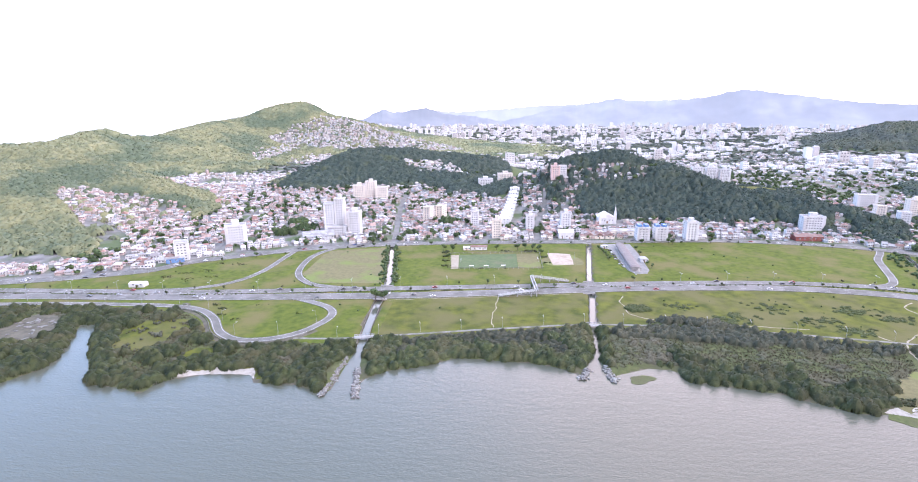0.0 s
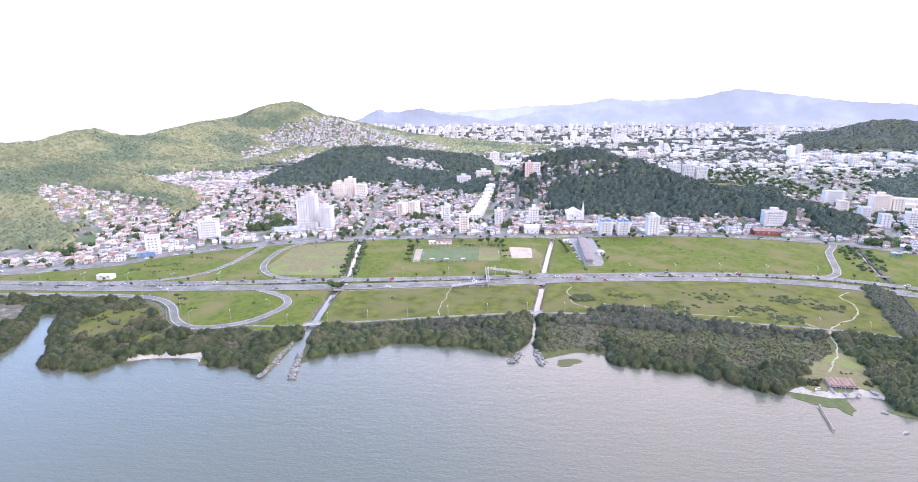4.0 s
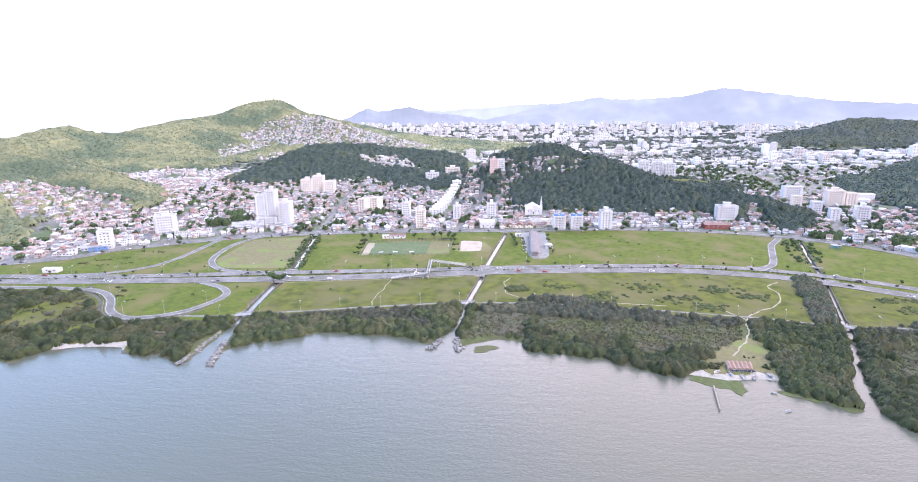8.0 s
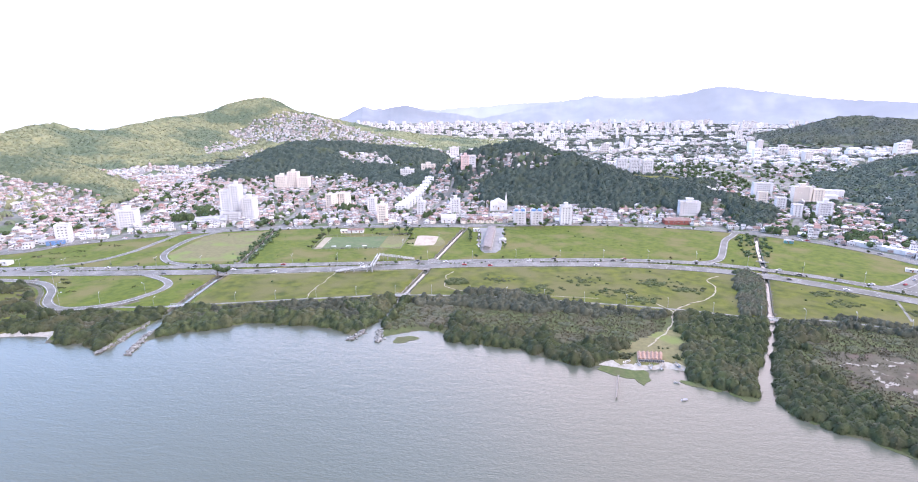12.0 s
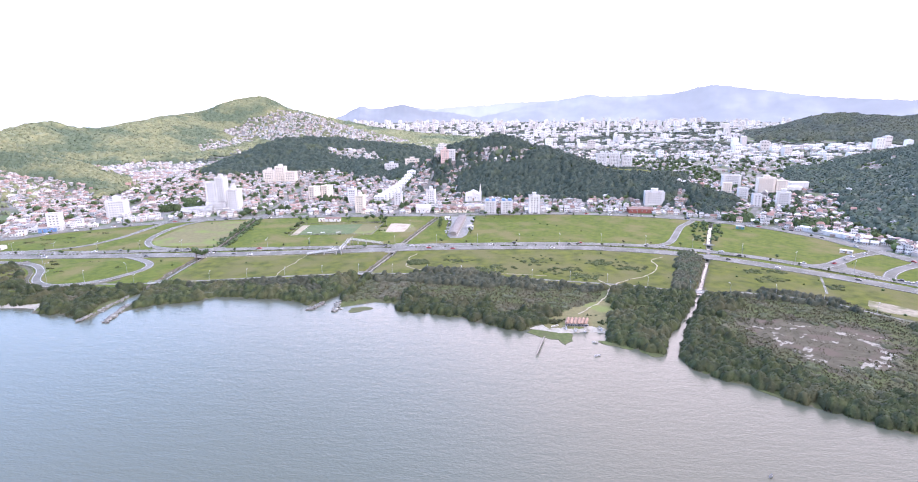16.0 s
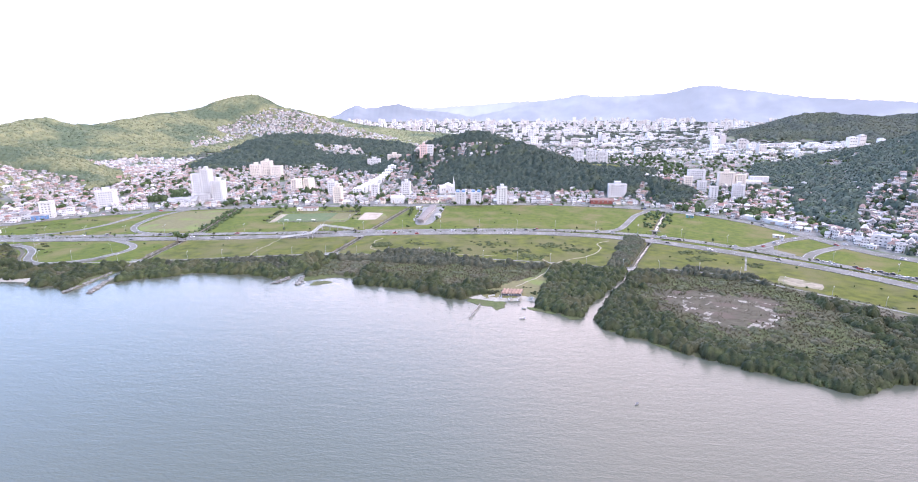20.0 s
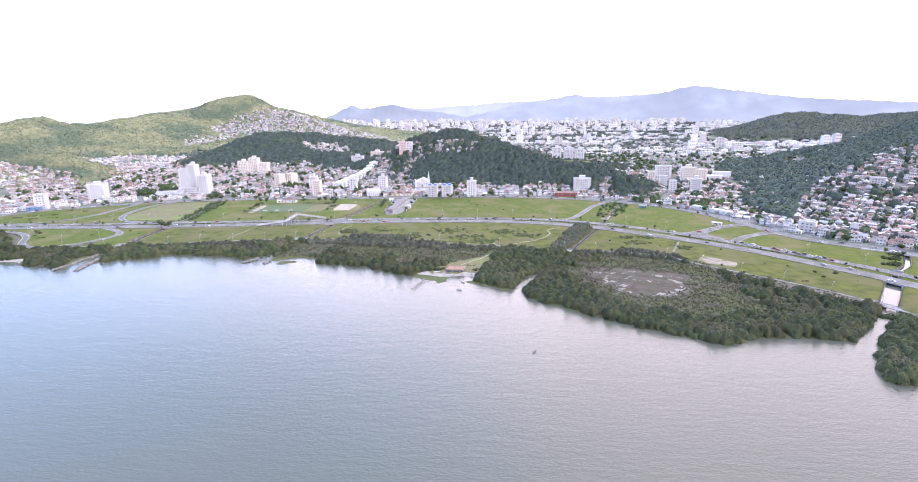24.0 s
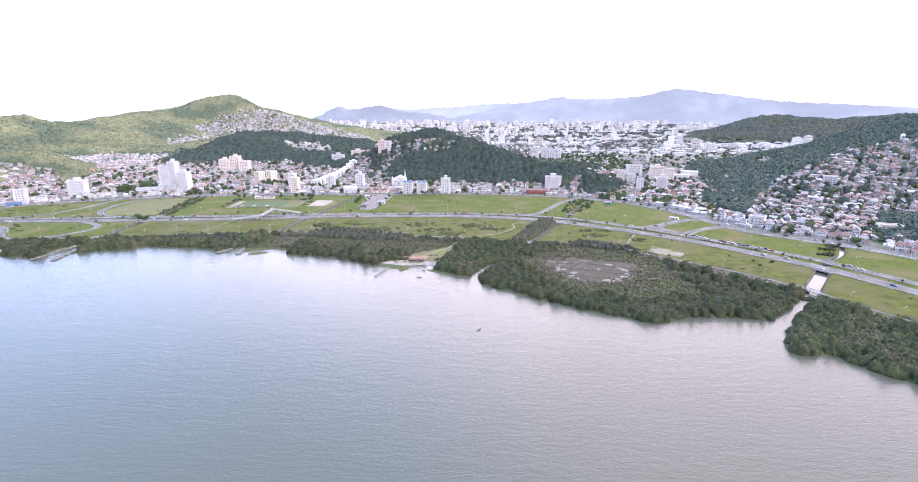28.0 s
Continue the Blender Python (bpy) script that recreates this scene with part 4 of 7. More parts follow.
# bushes at the mouth and the upper end of the eastern canal, and on the verge
bx, by, bs = [], [], []
FIELD_SCRUB = [(160, 352, 40, 9, 0.8), (172, 360, 26, 7, 0.7), (262, 372, 40, 10, 0.8), (280, 358, 30, 8, 0.8), (104, 372, 44, 6, 1.3), (118, 345, 44, 9, 0.9), (225, 352, 34, 10, 0.7), (205, 380, 34, 12, 0.6), (240, 336, 40, 10, 0.7), (140, 378, 24, 9, 0.5), (392, 352, 30, 7, 0.6), (412, 312, 18, 6, 0.6), (374, 330, 22, 7, 0.6), (372, 350, 16, 5, 0.7)]
BUSH_SPOTS = [(478, 180, 16, 2.6, 1.6), (474, 164, 26, 3.6, 1.7), (552, 266, 30, 4.5, 1.5), (563, 281, 30, 4.5, 1.5), (574, 293, 24, 4.0, 1.4), (481, 246, 9, 1.6, 0.9), (493, 243, 9, 2.0, 0.9), (479, 234, 6, 1.2, 0.8), (462, 225, 5, 1.2, 0.6)]
BUSH_SPOTS += [(203, 247, 22, 3.0, 1.2), (208, 250, 10, 2.0, 0.9), (233, 246, 14, 3.0, 1.0), (241, 243, 16, 3.0, 1.2), (200, 262, 12, 3.0, 0.9), (228, 258, 6, 3.0, 0.5)]
BUSH_SPOTS += [(-49, 512, 16, 3.0, 1.3), (-48, 495, 12, 3.0, 1.2), (-46, 478, 10, 3.0, 1.1), (-50, 527, 18, 4.0, 1.4), (10, 534, 14, 5.0, 1.1), (38, 532, 20, 5.0, 1.3), (50, 510, 12, 3.0, 1.1), (49, 490, 9, 3.0, 1.0), (-13, 471, 8, 3.0, 0.8), (9, 473, 7, 2.5, 0.8), (-100, 480, 16, 5.0, 1.5), (-96, 450, 14, 4.0, 1.6)]
BUSH_SPOTS += [(-217, 370, 12, 3, 0.9), (-209, 362, 12, 2.5, 0.8), (-203, 350, 9, 2, 0.8), (-188, 342, 9, 3, 0.6), (-147, 356, 8, 3, 0.5), (-182, 372, 8, 4, 0.5), (-298, 437, 26, 5, 0.6), (-287, 448, 22, 5, 0.6), (-272, 456, 20, 5, 0.5), (-258, 438, 16, 5, 0.5), (-278, 430, 20, 6, 0.5), (-270, 480, 14, 4, 0.6), (-250, 478, 14, 5, 0.6)]
for x_, y_, n_, wide_, s_ in BUSH_SPOTS:
    bx.append(x_ + rng.normal(scale=wide_ * 0.65, size=n_)), by.append(y_ + rng.normal(scale=wide_ * 0.42, size=n_)), bs.append(s_ * rng.uniform(0.5, 1.15, n_))
bx, by, bs = np.concatenate(bx), np.concatenate(by), np.concatenate(bs)
m = clear_of_canals(bx, by, 0.9)
strewn("bush_patches", shrubs, bx[m], by[m], height_at(bx[m], by[m]) + bs[m] * 0.35, bs[m], MANGROVE_LEAF, "patches of dark green bushes in the rough fields", "bushes", rng)

fx = np.concatenate([x_ + rng.normal(scale=wide_ * 0.7, size=n_) for x_, y_, n_, wide_, s_ in FIELD_SCRUB])
fy = np.concatenate([y_ + rng.normal(scale=wide_ * 0.45, size=n_) for x_, y_, n_, wide_, s_ in FIELD_SCRUB])
fh = np.concatenate([s_ * rng.uniform(0.6, 1.5, n_) for x_, y_, n_, wide_, s_ in FIELD_SCRUB])
m = clear_of_canals(fx, fy, 0.9) & (near_line(fx, fy, south_line)[0] > 10)
canopy("field_scrub", fx[m], fy[m], 0.8 + fh[m] * 1.1, fh[m], 0.6, 0.7, 0.26, FIELD_LEAF, "low olive scrub patches in the rough field", "scrub", rng, 4)

# woods on the hills, with the town's clearings in them
WOODED_PLAIN = [(548, 470), (566, 425), (612, 499), (657, 553), (746, 671), (708, 720), (650, 690), (600, 600), (565, 530)]
TAIL_WOODS = [(400, 650), (398, 600), (400, 575), (432, 562), (464, 590), (480, 620), (474, 655), (430, 690)]

EDGE_WOODS = [(640, 335), (652, 300), (720, 285), (810, 330), (810, 430), (716, 430), (680, 388)]
SPUR_WOODS = [(-480, 605), (-425, 566), (-404, 520), (-412, 497), (-436, 486), (-445, 470), (-490, 468), (-570, 520)]
EAST_WOODS = [(655, 680), (646, 800), (690, 900), (760, 1010), (900, 1010), (1000, 965), (880, 880), (800, 790), (760, 700), (715, 640)]


def wooded(x, y):
    return inside(x, y, WOODED_PLAIN) | inside(x, y, EAST_WOODS) | inside(x, y, SPUR_WOODS) | inside(x, y, TAIL_WOODS) | inside(x, y, EDGE_WOODS)


def hamlet(x, y):
    """Small clusters of houses among the trees of the eastern slopes."""
    return (x > 600) & (x < 1150) & (y > 470) & (y < 1050) & (patchy(x, y, 75, 0.5) + 0.3 * patchy(x, y, 24, 1.8) > 0.62)


def woods(name, box, step, tall, cell, leaf, mat, label, above=5.0, quads=3):
    x, y = jittered(*box, step, rng)
    z = height_at(x, y)
    rise = z - FLAT - np.clip(y - 640, 0, 3400) * 0.009
    m = (rise + 3.0 * patchy(x, y, 45, 0.9) > above) & inside(x, y, np.vstack([AVENUE, [(6000, 60), (6000, 9000), (-6000, 9000), (-6000, 395)]]))
    m |= wooded(x, y)
    m &= (near_line(x, y, avenue_line)[0] > 17) & ~inside(x, y, BARE_SHOULDER)
    town = in_town(x, y)
    m &= ~town | (rng.random(len(x)) < 0.10) | (inside(x, y, WOODED_PLAIN) & (rng.random(len(x)) < 0.6)) | inside(x, y, EDGE_WOODS) | (inside(x, y, TOWN_ON_HILLS[-1]) & (rng.random(len(x)) < 0.42))
    m &= ~hamlet(x, y) | (rng.random(len(x)) < 0.25)
    x, y = x[m], y[m]
    r = step * rng.uniform(0.52, 0.92, len(x))
    h = rng.uniform(*tall, len(x)) * (1 + 0.22 * patchy(x, y, 60, 1.2))
    return canopy(name, x, y, r, h, cell, cell * 1.05, leaf, mat, label, "woods", rng, quads)


mid_shapes = [crown(rng, 20, 1, 0.85, 0.42) for _ in range(6)]
far_shapes = [crown(rng, 6, 1, 0.8, 0.5) for _ in range(6)]
woods("woods_near_hill", (40, 560, 560, 960), 6.0, (4.5, 9.0), 1.9, 0.9, FOREST_LEAF, "dense dark green woods on the rounded hill", 5.0, 4)
woods("woods_middle_hill", (-420, 40, 840, 1330), 7.0, (5.0, 9.5), 2.5, 1.1, FOREST_LEAF, "dark green woods on the middle hill")
# western woods take the brightened leaf, so their sun and haze are colour
woods("woods_west_near", (-960, -400, 500, 1000), 6.8, (4.5, 9.0), 2.5, 1.1, LIT_HILL_LEAF, "yellow-green woods on the western slopes, sunlight put into the leaf colour")
woods("woods_west_far", (-1350, -420, 1000, 2150), 9.5, (5.5, 10.0), 4.2, 1.8, LIT_HILL_LEAF, "pale green woods on the high western hills, sun and haze put into the leaf colour")
woods("woods_saddle", (-420, 420, 1330, 2150), 10.0, (5.5, 9.0), 4.4, 1.8, LIT_HILL_LEAF, "pale green woods on the ridge behind the town, sun and haze put into the leaf colour", 4.0)
woods("woods_east_near", (560, 1150, 280, 1080), 7.2, (5.0, 9.5), 2.9, 1.25, FOREST_LEAF, "dark green woods on the eastern slopes")
woods("woods_east_far", (640, 2300, 1080, 2100), 11.0, (6.0, 10.5), 5.0, 2.1, HAZED_LEAF, "grey-green woods on the far eastern hills, haze put into the leaf colour", 9.0)

# trees between the houses of the eastern hillside
x, y = jittered(530, 830, 300, 760, 6.0, rng)
m = in_town(x, y) & (near_line(x, y, avenue_line)[0] > 16) & (rng.random(len(x)) < np.clip(0.16 + 0.5 * patchy(x, y, 38, 0.3), 0.05, 0.6))
r_ = rng.uniform(1.8, 3.6, m.sum())
canopy("hillside_trees", x[m], y[m], r_, r_ * rng.uniform(1.3, 2.1, m.sum()), 1.1, 1.2, 0.6, FOREST_LEAF, "dark green garden trees between the hillside houses", "trees", rng, 4)

# trees among the far streets
x, y = jittered(-900, 2600, 1150, 3600, 27, rng)
rise = height_at(x, y) - FLAT - np.clip(y - 640, 0, 3400) * 0.009
belts = patchy(x * 0.3, y, 330, 0.4)
m = (rise < 8) & ((belts + rng.normal(scale=0.2, size=len(x)) > 0.0) | (rng.random(len(x)) < 0.22))
size = rng.uniform(8, 17, m.sum())
strewn("far_trees", far_shapes, x[m], y[m], height_at(x[m], y[m]), size, HAZED_LEAF, "grey-green tree clumps among the distant streets", "trees", rng, np.full(m.sum(), 0.55))

# ---- the town ----
WALL_COLOURS = [(0.64, 0.63, 0.61), (0.57, 0.54, 0.51), (0.62, 0.61, 0.60), (0.49, 0.45, 0.42), (0.50, 0.51, 0.52), (0.60, 0.56, 0.52), (0.55, 0.44, 0.40), (0.46, 0.44, 0.43), (0.38, 0.32, 0.29), (0.66, 0.65, 0.63), (0.44, 0.49, 0.53), (0.57, 0.53, 0.45)]
ROOF_COLOURS = [(0.43, 0.27, 0.225), (0.36, 0.22, 0.185), (0.48, 0.35, 0.30), (0.36, 0.35, 0.34), (0.56, 0.55, 0.54), (0.42, 0.29, 0.25), (0.66, 0.65, 0.64), (0.30, 0.23, 0.21), (0.60, 0.56, 0.52), (0.47, 0.36, 0.32), (0.42, 0.42, 0.43), (0.70, 0.69, 0.68), (0.38, 0.27, 0.235), (0.50, 0.46, 0.44)]
WALL_MIX = palette("town_wall", WALL_COLOURS)
ROOF_MIX = palette("town_roof", ROOF_COLOURS, 0.85)
GLASS_DARK = surface("window_glass", (0.045, 0.055, 0.07), (0.09, 0.10, 0.12), 0.7, 0.12, spec=0.6)
BOX_F = np.array([(0, 1, 3), (0, 3, 2), (4, 6, 7), (4, 7, 5), (0, 4, 5), (0, 5, 1), (2, 3, 7), (2, 7, 6), (1, 5, 7), (1, 7, 3)])


def box(x0, x1, y0, y1, z0, z1):
    """A box without a bottom, as vertices and triangles."""
    return np.array([(x, y, z) for x in (x0, x1) for y in (y0, y1) for z in (z0, z1)], float), BOX_F


def merged(pieces):
    """Several (vertices, triangles, material index) as one."""
    vs, fs, ms, n = [], [], [], 0
    for v, f, m in pieces:
        vs.append(v)
        fs.append(np.asarray(f) + n)
        ms.append(np.full(len(f), m))
        n += len(v)
    return np.vstack(vs), np.vstack(fs), np.concatenate(ms)


def hip_roof(over=0.06, ridge=0.25, z0=1.0, z1=1.45, along="x"):
    a = 0.5 + over
    e = [(-a, -a, z0), (a, -a, z0), (a, a, z0), (-a, a, z0)]
    r = [(-ridge, 0, z1), (ridge, 0, z1)] if along == "x" else [(0, -ridge, z1), (0, ridge, z1)]
    v = np.array(e + r)
    if along == "x":
        f = [(0, 1, 5), (0, 5, 4), (1, 2, 5), (2, 3, 4), (2, 4, 5), (3, 0, 4), (0, 2, 1), (0, 3, 2)]
    else:
        f = [(1, 2, 5), (1, 5, 4), (0, 1, 4), (2, 3, 5), (3, 0, 4), (3, 4, 5), (0, 2, 1), (0, 3, 2)]
    return v, np.array(f)


def house_shape(r, windows=True):
    """A house one unit wide, deep and high to the eaves: walls, a roof, a few window panes."""
    pieces = []
    style = int(r.choice(5, p=[0.46, 0.12, 0.12, 0.16, 0.14]))
    v, f = box(-0.5, 0.5, -0.5, 0.5, -0.4, 1.0)
    pieces.append((v, f, 0))
    if style == 0:
        pieces.append((*box(-0.54, 0.54, -0.54, 0.54, 1.0, 1.06), 1))
        pieces.append((*box(-0.2, 0.15, -0.1, 0.3, 1.06, 1.32), 0))
    elif style in (1, 2):
        pieces.append((*hip_roof(0.07, 0.22, 1.0, r.uniform(1.35, 1.55), "x" if style == 1 else "y"), 1))
    else:
        pieces.append((*hip_roof(0.07, 0.57, 1.0, r.uniform(1.35, 1.5), "x" if style == 3 else "y"), 1))
    if r.random() < 0.5:
        pieces.append((*box(-0.5, r.uniform(-0.1, 0.3), -0.85, -0.5, -0.4, 0.48), 0))
        pieces.append((*box(-0.55, 0.32, -0.9, -0.5, 0.48, 0.55), 1))
    if windows:
        for u in (-0.3, 0.05, 0.32):
            pieces.append((*box(u - 0.07, u + 0.07, -0.515, -0.5, 0.56, 0.8), 2))
        for s in (-1, 1):
            x0, x1 = sorted((s * 0.5, s * 0.515))
            pieces.append((*box(x0, x1, -0.1, 0.12, 0.54, 0.8), 2))
    return merged(pieces)


def settled(name, shapes, x, y, z, turn, w, d, h, mats, label, category, rng):
    """One mesh of many buildings, each of its own size and turn."""
    pick = rng.integers(0, len(shapes), len(x))
    vs, fs, ms, count = [], [], [], 0
    for k, (v, f, mi) in enumerate(shapes):
        m = pick == k
        n = int(m.sum())
        if not n:
            continue
        c, s = np.cos(turn[m])[:, None], np.sin(turn[m])[:, None]
        px, py = v[:, 0] * w[m][:, None], v[:, 1] * d[m][:, None]
        vs.append(np.stack([px * c - py * s + x[m][:, None], px * s + py * c + y[m][:, None], v[:, 2] * h[m][:, None] + z[m][:, None]], -1).reshape(-1, 3))
        fs.append((f[None] + (count + np.arange(n) * len(v))[:, None, None]).reshape(-1, 3))
        ms.append(np.tile(mi, n))
        count += n * len(v)
    return tagged(new(name, mesh_of(name, np.vstack(vs), np.vstack(fs), mats, np.concatenate(ms))), label, category, kind="stuff")


def lots(cx, cy, half_x, half_y, angle, r, cell=(10.5, 12.5), block=6, street=7.5):
    """House places in blocks between parallel streets, turned by an angle (degrees)."""
    u, v = [], []
    px = -half_x
    i = 0
    while px < half_x:
        py, j = -half_y, 0
        while py < half_y:
            u.append(px)
            v.append(py)
            j += 1
            py += cell[1] + (street if j % 2 == 0 else 0)
        i += 1
        px += cell[0] + (street if i % block == 0 else 0)
    u, v = np.array(u) + r.uniform(-1.2, 1.2, len(u)), np.array(v) + r.uniform(-1.5, 1.5, len(v))
    a = radians(angle)
    return cx + u * math.cos(a) - v * math.sin(a), cy + u * math.sin(a) + v * math.cos(a), np.full(len(u), a)


KEEP_OUT = []      # places of the larger buildings: x, y, radius


def free_places(x, y, gap=0.0):
    ok = np.ones(x.shape, bool)
    for ax, ay, ar in KEEP_OUT:
        ok &= np.hypot(x - ax, y - ay) > ar + gap
    return ok


TOWN_SIDE = np.vstack([AVENUE, [(6000, 60), (6000, 9000), (-6000, 9000), (-6000, 395)]])
# larger buildings: x, y, width, depth, storeys, turn, wall, kind of roof, words
WHITE_WALL = surface("white_render", (0.60, 0.60, 0.60), (0.74, 0.74, 0.74), 0.4, 0.8, blotch=(0.52, 0.515, 0.50), blotch_scale=0.15, blotch_from=0.55, blotch_to=0.8, stretch=(1, 1, 0.3))
CREAM_WALL = surface("cream_render", (0.70, 0.64, 0.55), (0.80, 0.74, 0.65), 0.4, 0.8, blotch=(0.58, 0.53, 0.46), blotch_scale=0.15, blotch_from=0.55, blotch_to=0.8)
PINK_WALL = surface("pink_render", (0.66, 0.50, 0.45), (0.74, 0.57, 0.52), 0.4, 0.8, blotch=(0.60, 0.50, 0.46), blotch_scale=0.2)
GREY_WALL = surface("grey_render", (0.55, 0.55, 0.56), (0.66, 0.66, 0.67), 0.4, 0.8, blotch=(0.48, 0.47, 0.46), blotch_scale=0.15)
BLUE_WALL = surface("blue_panel", (0.12, 0.22, 0.42), (0.18, 0.30, 0.52), 0.4, 0.5)
TEAL_WALL = surface("teal_paint", (0.10, 0.26, 0.28), (0.15, 0.33, 0.35), 0.5, 0.6)
ROOF_GREY = surface("grey_roof", (0.34, 0.34, 0.34), (0.48, 0.47, 0.46), 0.3, 0.8, blotch=(0.28, 0.26, 0.25), blotch_scale=0.12)
ROOF_TILE = surface("clay_tile_roof", (0.215, 0.150, 0.130), (0.32, 0.235, 0.205), 0.7, 0.9, 0.5, 3.0, (0.22, 0.14, 0.115), 0.2)
ROOF_WHITE = surface("white_sheet_roof", (0.70, 0.70, 0.70), (0.82, 0.82, 0.82), 0.3, 0.5, blotch=(0.60, 0.58, 0.55), blotch_scale=0.1)
BRICK_RED = surface("dark_red_wall", (0.20, 0.07, 0.06), (0.30, 0.11, 0.09), 0.5, 0.85)
DOOR_WOOD = surface("door_wood", (0.16, 0.09, 0.05), (0.26, 0.15, 0.09), 1.5, 0.6)

BUILDINGS = [
    (-200, 620, 12, 15, 12, 4, WHITE_WALL, "flat", "tall white apartment tower with rows of dark windows"),
    (-187.5, 621, 11.5, 14, 14, 4, WHITE_WALL, "tank", "tallest white apartment tower with a roof tank"),
    (-190, 608, 26, 8, 3, 4, WHITE_WALL, "flat", "low white podium block before the towers"),
    (-168, 613, 15, 15, 9, 4, WHITE_WALL, "tank", "white apartment tower with grey window bands"),
    (-292, 562, 22, 14, 7, 22, WHITE_WALL, "tank", "white apartment block with rows of small windows"),
    (-316, 494, 13, 13, 6, 28, WHITE_WALL, "flat", "pale apartment block above a blue shop front"),
    (-222, 862, 20, 16, 7, 8, CREAM_WALL, "tank", "pinkish stepped apartment block below the wooded hill"),
    (-203, 866, 18, 16, 9, 8, CREAM_WALL, "tank", "tall middle part of the pinkish apartment group"),
    (-184, 862, 20, 16, 6, 8, CREAM_WALL, "flat", "lower pinkish apartment block with balconies"),
    (-86, 690, 10, 14, 6, -20, CREAM_WALL, "flat", "narrow beige apartment block among trees"),
    (-70, 700, 10, 14, 6, -20, CREAM_WALL, "flat", "narrow beige apartment block among trees"),
    (-23, 663, 11, 10, 6, 0, WHITE_WALL, "tank", "white apartment block with grey bands"),
]
BUILDINGS += [
    (4, 595, 11, 11, 7, 0, CREAM_WALL, "tank", "beige apartment tower beside the avenue"),
    (46, 637, 10, 10, 6, 0, WHITE_WALL, "tank", "slim white apartment tower"),
    (90, 638, 12, 11, 7, 0, WHITE_WALL, "tank", "slim white tower behind a white hall"),
    (97, 806, 13, 13, 6, 0, PINK_WALL, "tank", "salmon pink and white apartment block"),
    (108, 806, 11, 12, 5, 0, WHITE_WALL, "flat", "white wing of the salmon apartment block"),
    (169, 587, 14, 12, 5, 0, WHITE_WALL, "blue", "white apartment block with blue roof panels"),
    (189, 587, 14, 12, 5, 0, WHITE_WALL, "blue", "white apartment block with blue roof panels"),
    (223, 588, 13, 12, 7, 0, WHITE_WALL, "tank", "white apartment tower with a small gable top"),
    (383, 634, 24, 13, 5, -8, WHITE_WALL, "tank", "wide white apartment block at the foot of the wooded hill"),
    (566, 716, 22, 14, 8, -12, CREAM_WALL, "tank", "beige apartment tower with balconies"),
    (585, 712, 14, 14, 7, -12, CREAM_WALL, "flat", "beige wing of the apartment tower"),
    (544, 628, 15, 12, 6, -20, WHITE_WALL, "tank", "white apartment block with brown bands"),
]
BUILDINGS += [
    (551, 790, 26, 13, 6, -10, WHITE_WALL, "flat", "long white apartment block in the valley"),
    (500, 690, 11, 12, 7, -15, CREAM_WALL, "flat", "cream apartment block stepping up the slope"),
    (508, 660, 11, 12, 6, -15, WHITE_WALL, "flat", "white apartment block stepping up the slope"),
    (512, 630, 10, 12, 5, -15, WHITE_WALL, "flat", "white apartment block stepping up the slope"),
    (402, 1040, 20, 13, 10, -5, WHITE_WALL, "tank", "white apartment slab in the far valley"),
    (427, 1036, 20, 13, 10, -5, WHITE_WALL, "tank", "white apartment slab in the far valley"),
    (450, 1030, 20, 13, 9, -5, WHITE_WALL, "tank", "white apartment slab in the far valley"),
    (-10, 905, 24, 14, 5, 5, WHITE_WALL, "tank", "long white apartment block behind the hill road"),
    (25, 930, 26, 14, 6, 5, CREAM_WALL, "tank", "cream apartment block in the saddle between the hills"),
    (64, 985, 20, 14, 7, 0, WHITE_WALL, "tank", "white apartment block in the saddle between the hills"),
    (730, 540, 16, 12, 3, -35, WHITE_WALL, "flat", "white three-storey house high in the hillside town"),
    (666, 352, 19, 10, 2, -20, CREAM_WALL, "flat", "long pale two-storey block in the hillside town"),
]
BUILDINGS += [
    (553, 378, 14, 10, 3, -40, WHITE_WALL, "flat", "white stepped house beside the avenue"),
]
for b in BUILDINGS:
    KEEP_OUT.append((b[0], b[1], max(b[2], b[3]) * 0.62 + 3))
for spot in ((83, 592, 13), (18, 660, 16), (26, 690, 16), (32, 715, 15), (38, 740, 15), (146, 662, 20), (163, 610, 14), (132, 592, 12), (356, 592, 19), (619, 712, 36), (132, 510, 20), (-234, 590, 26)):
    KEEP_OUT.append(spot)
# streets that climb through the town
TOWN_STREETS = [[(-149, 889), (-141, 800), (-132, 724), (-114, 580)], [(64, 888), (80, 780), (60, 682), (50, 592)], [(-353, 778), (-335, 678), (-314, 600), (-292, 520)], [(561, 771), (530, 663), (482, 577), (458, 538)]]
for line_ in TOWN_STREETS:
    q = spline(line_, 7)
    for x_, y_ in q[::1]:
        KEEP_OUT.append((x_, y_, 7.0))
    tagged(new("road_town_street", mesh_of("road_town_street", *strip(spline(line_, 3), 3.2, 0.28, 0.9, True), [ASPHALT])), "grey town street climbing between the houses", "road", kind="structure")
TREE_SPOTS = [(-254, 660, 13, 12), (-233, 630, 12, 10), (-252, 606, 14, 8), (-60, 668, 10, 8), (-98, 600, 7, 6), (-141, 588, 6, 5), (44, 664, 6, 8), (57, 625, 7, 6), (525, 520, 18, 10), (500, 506, 10, 6), (452, 545, 14, 8)]
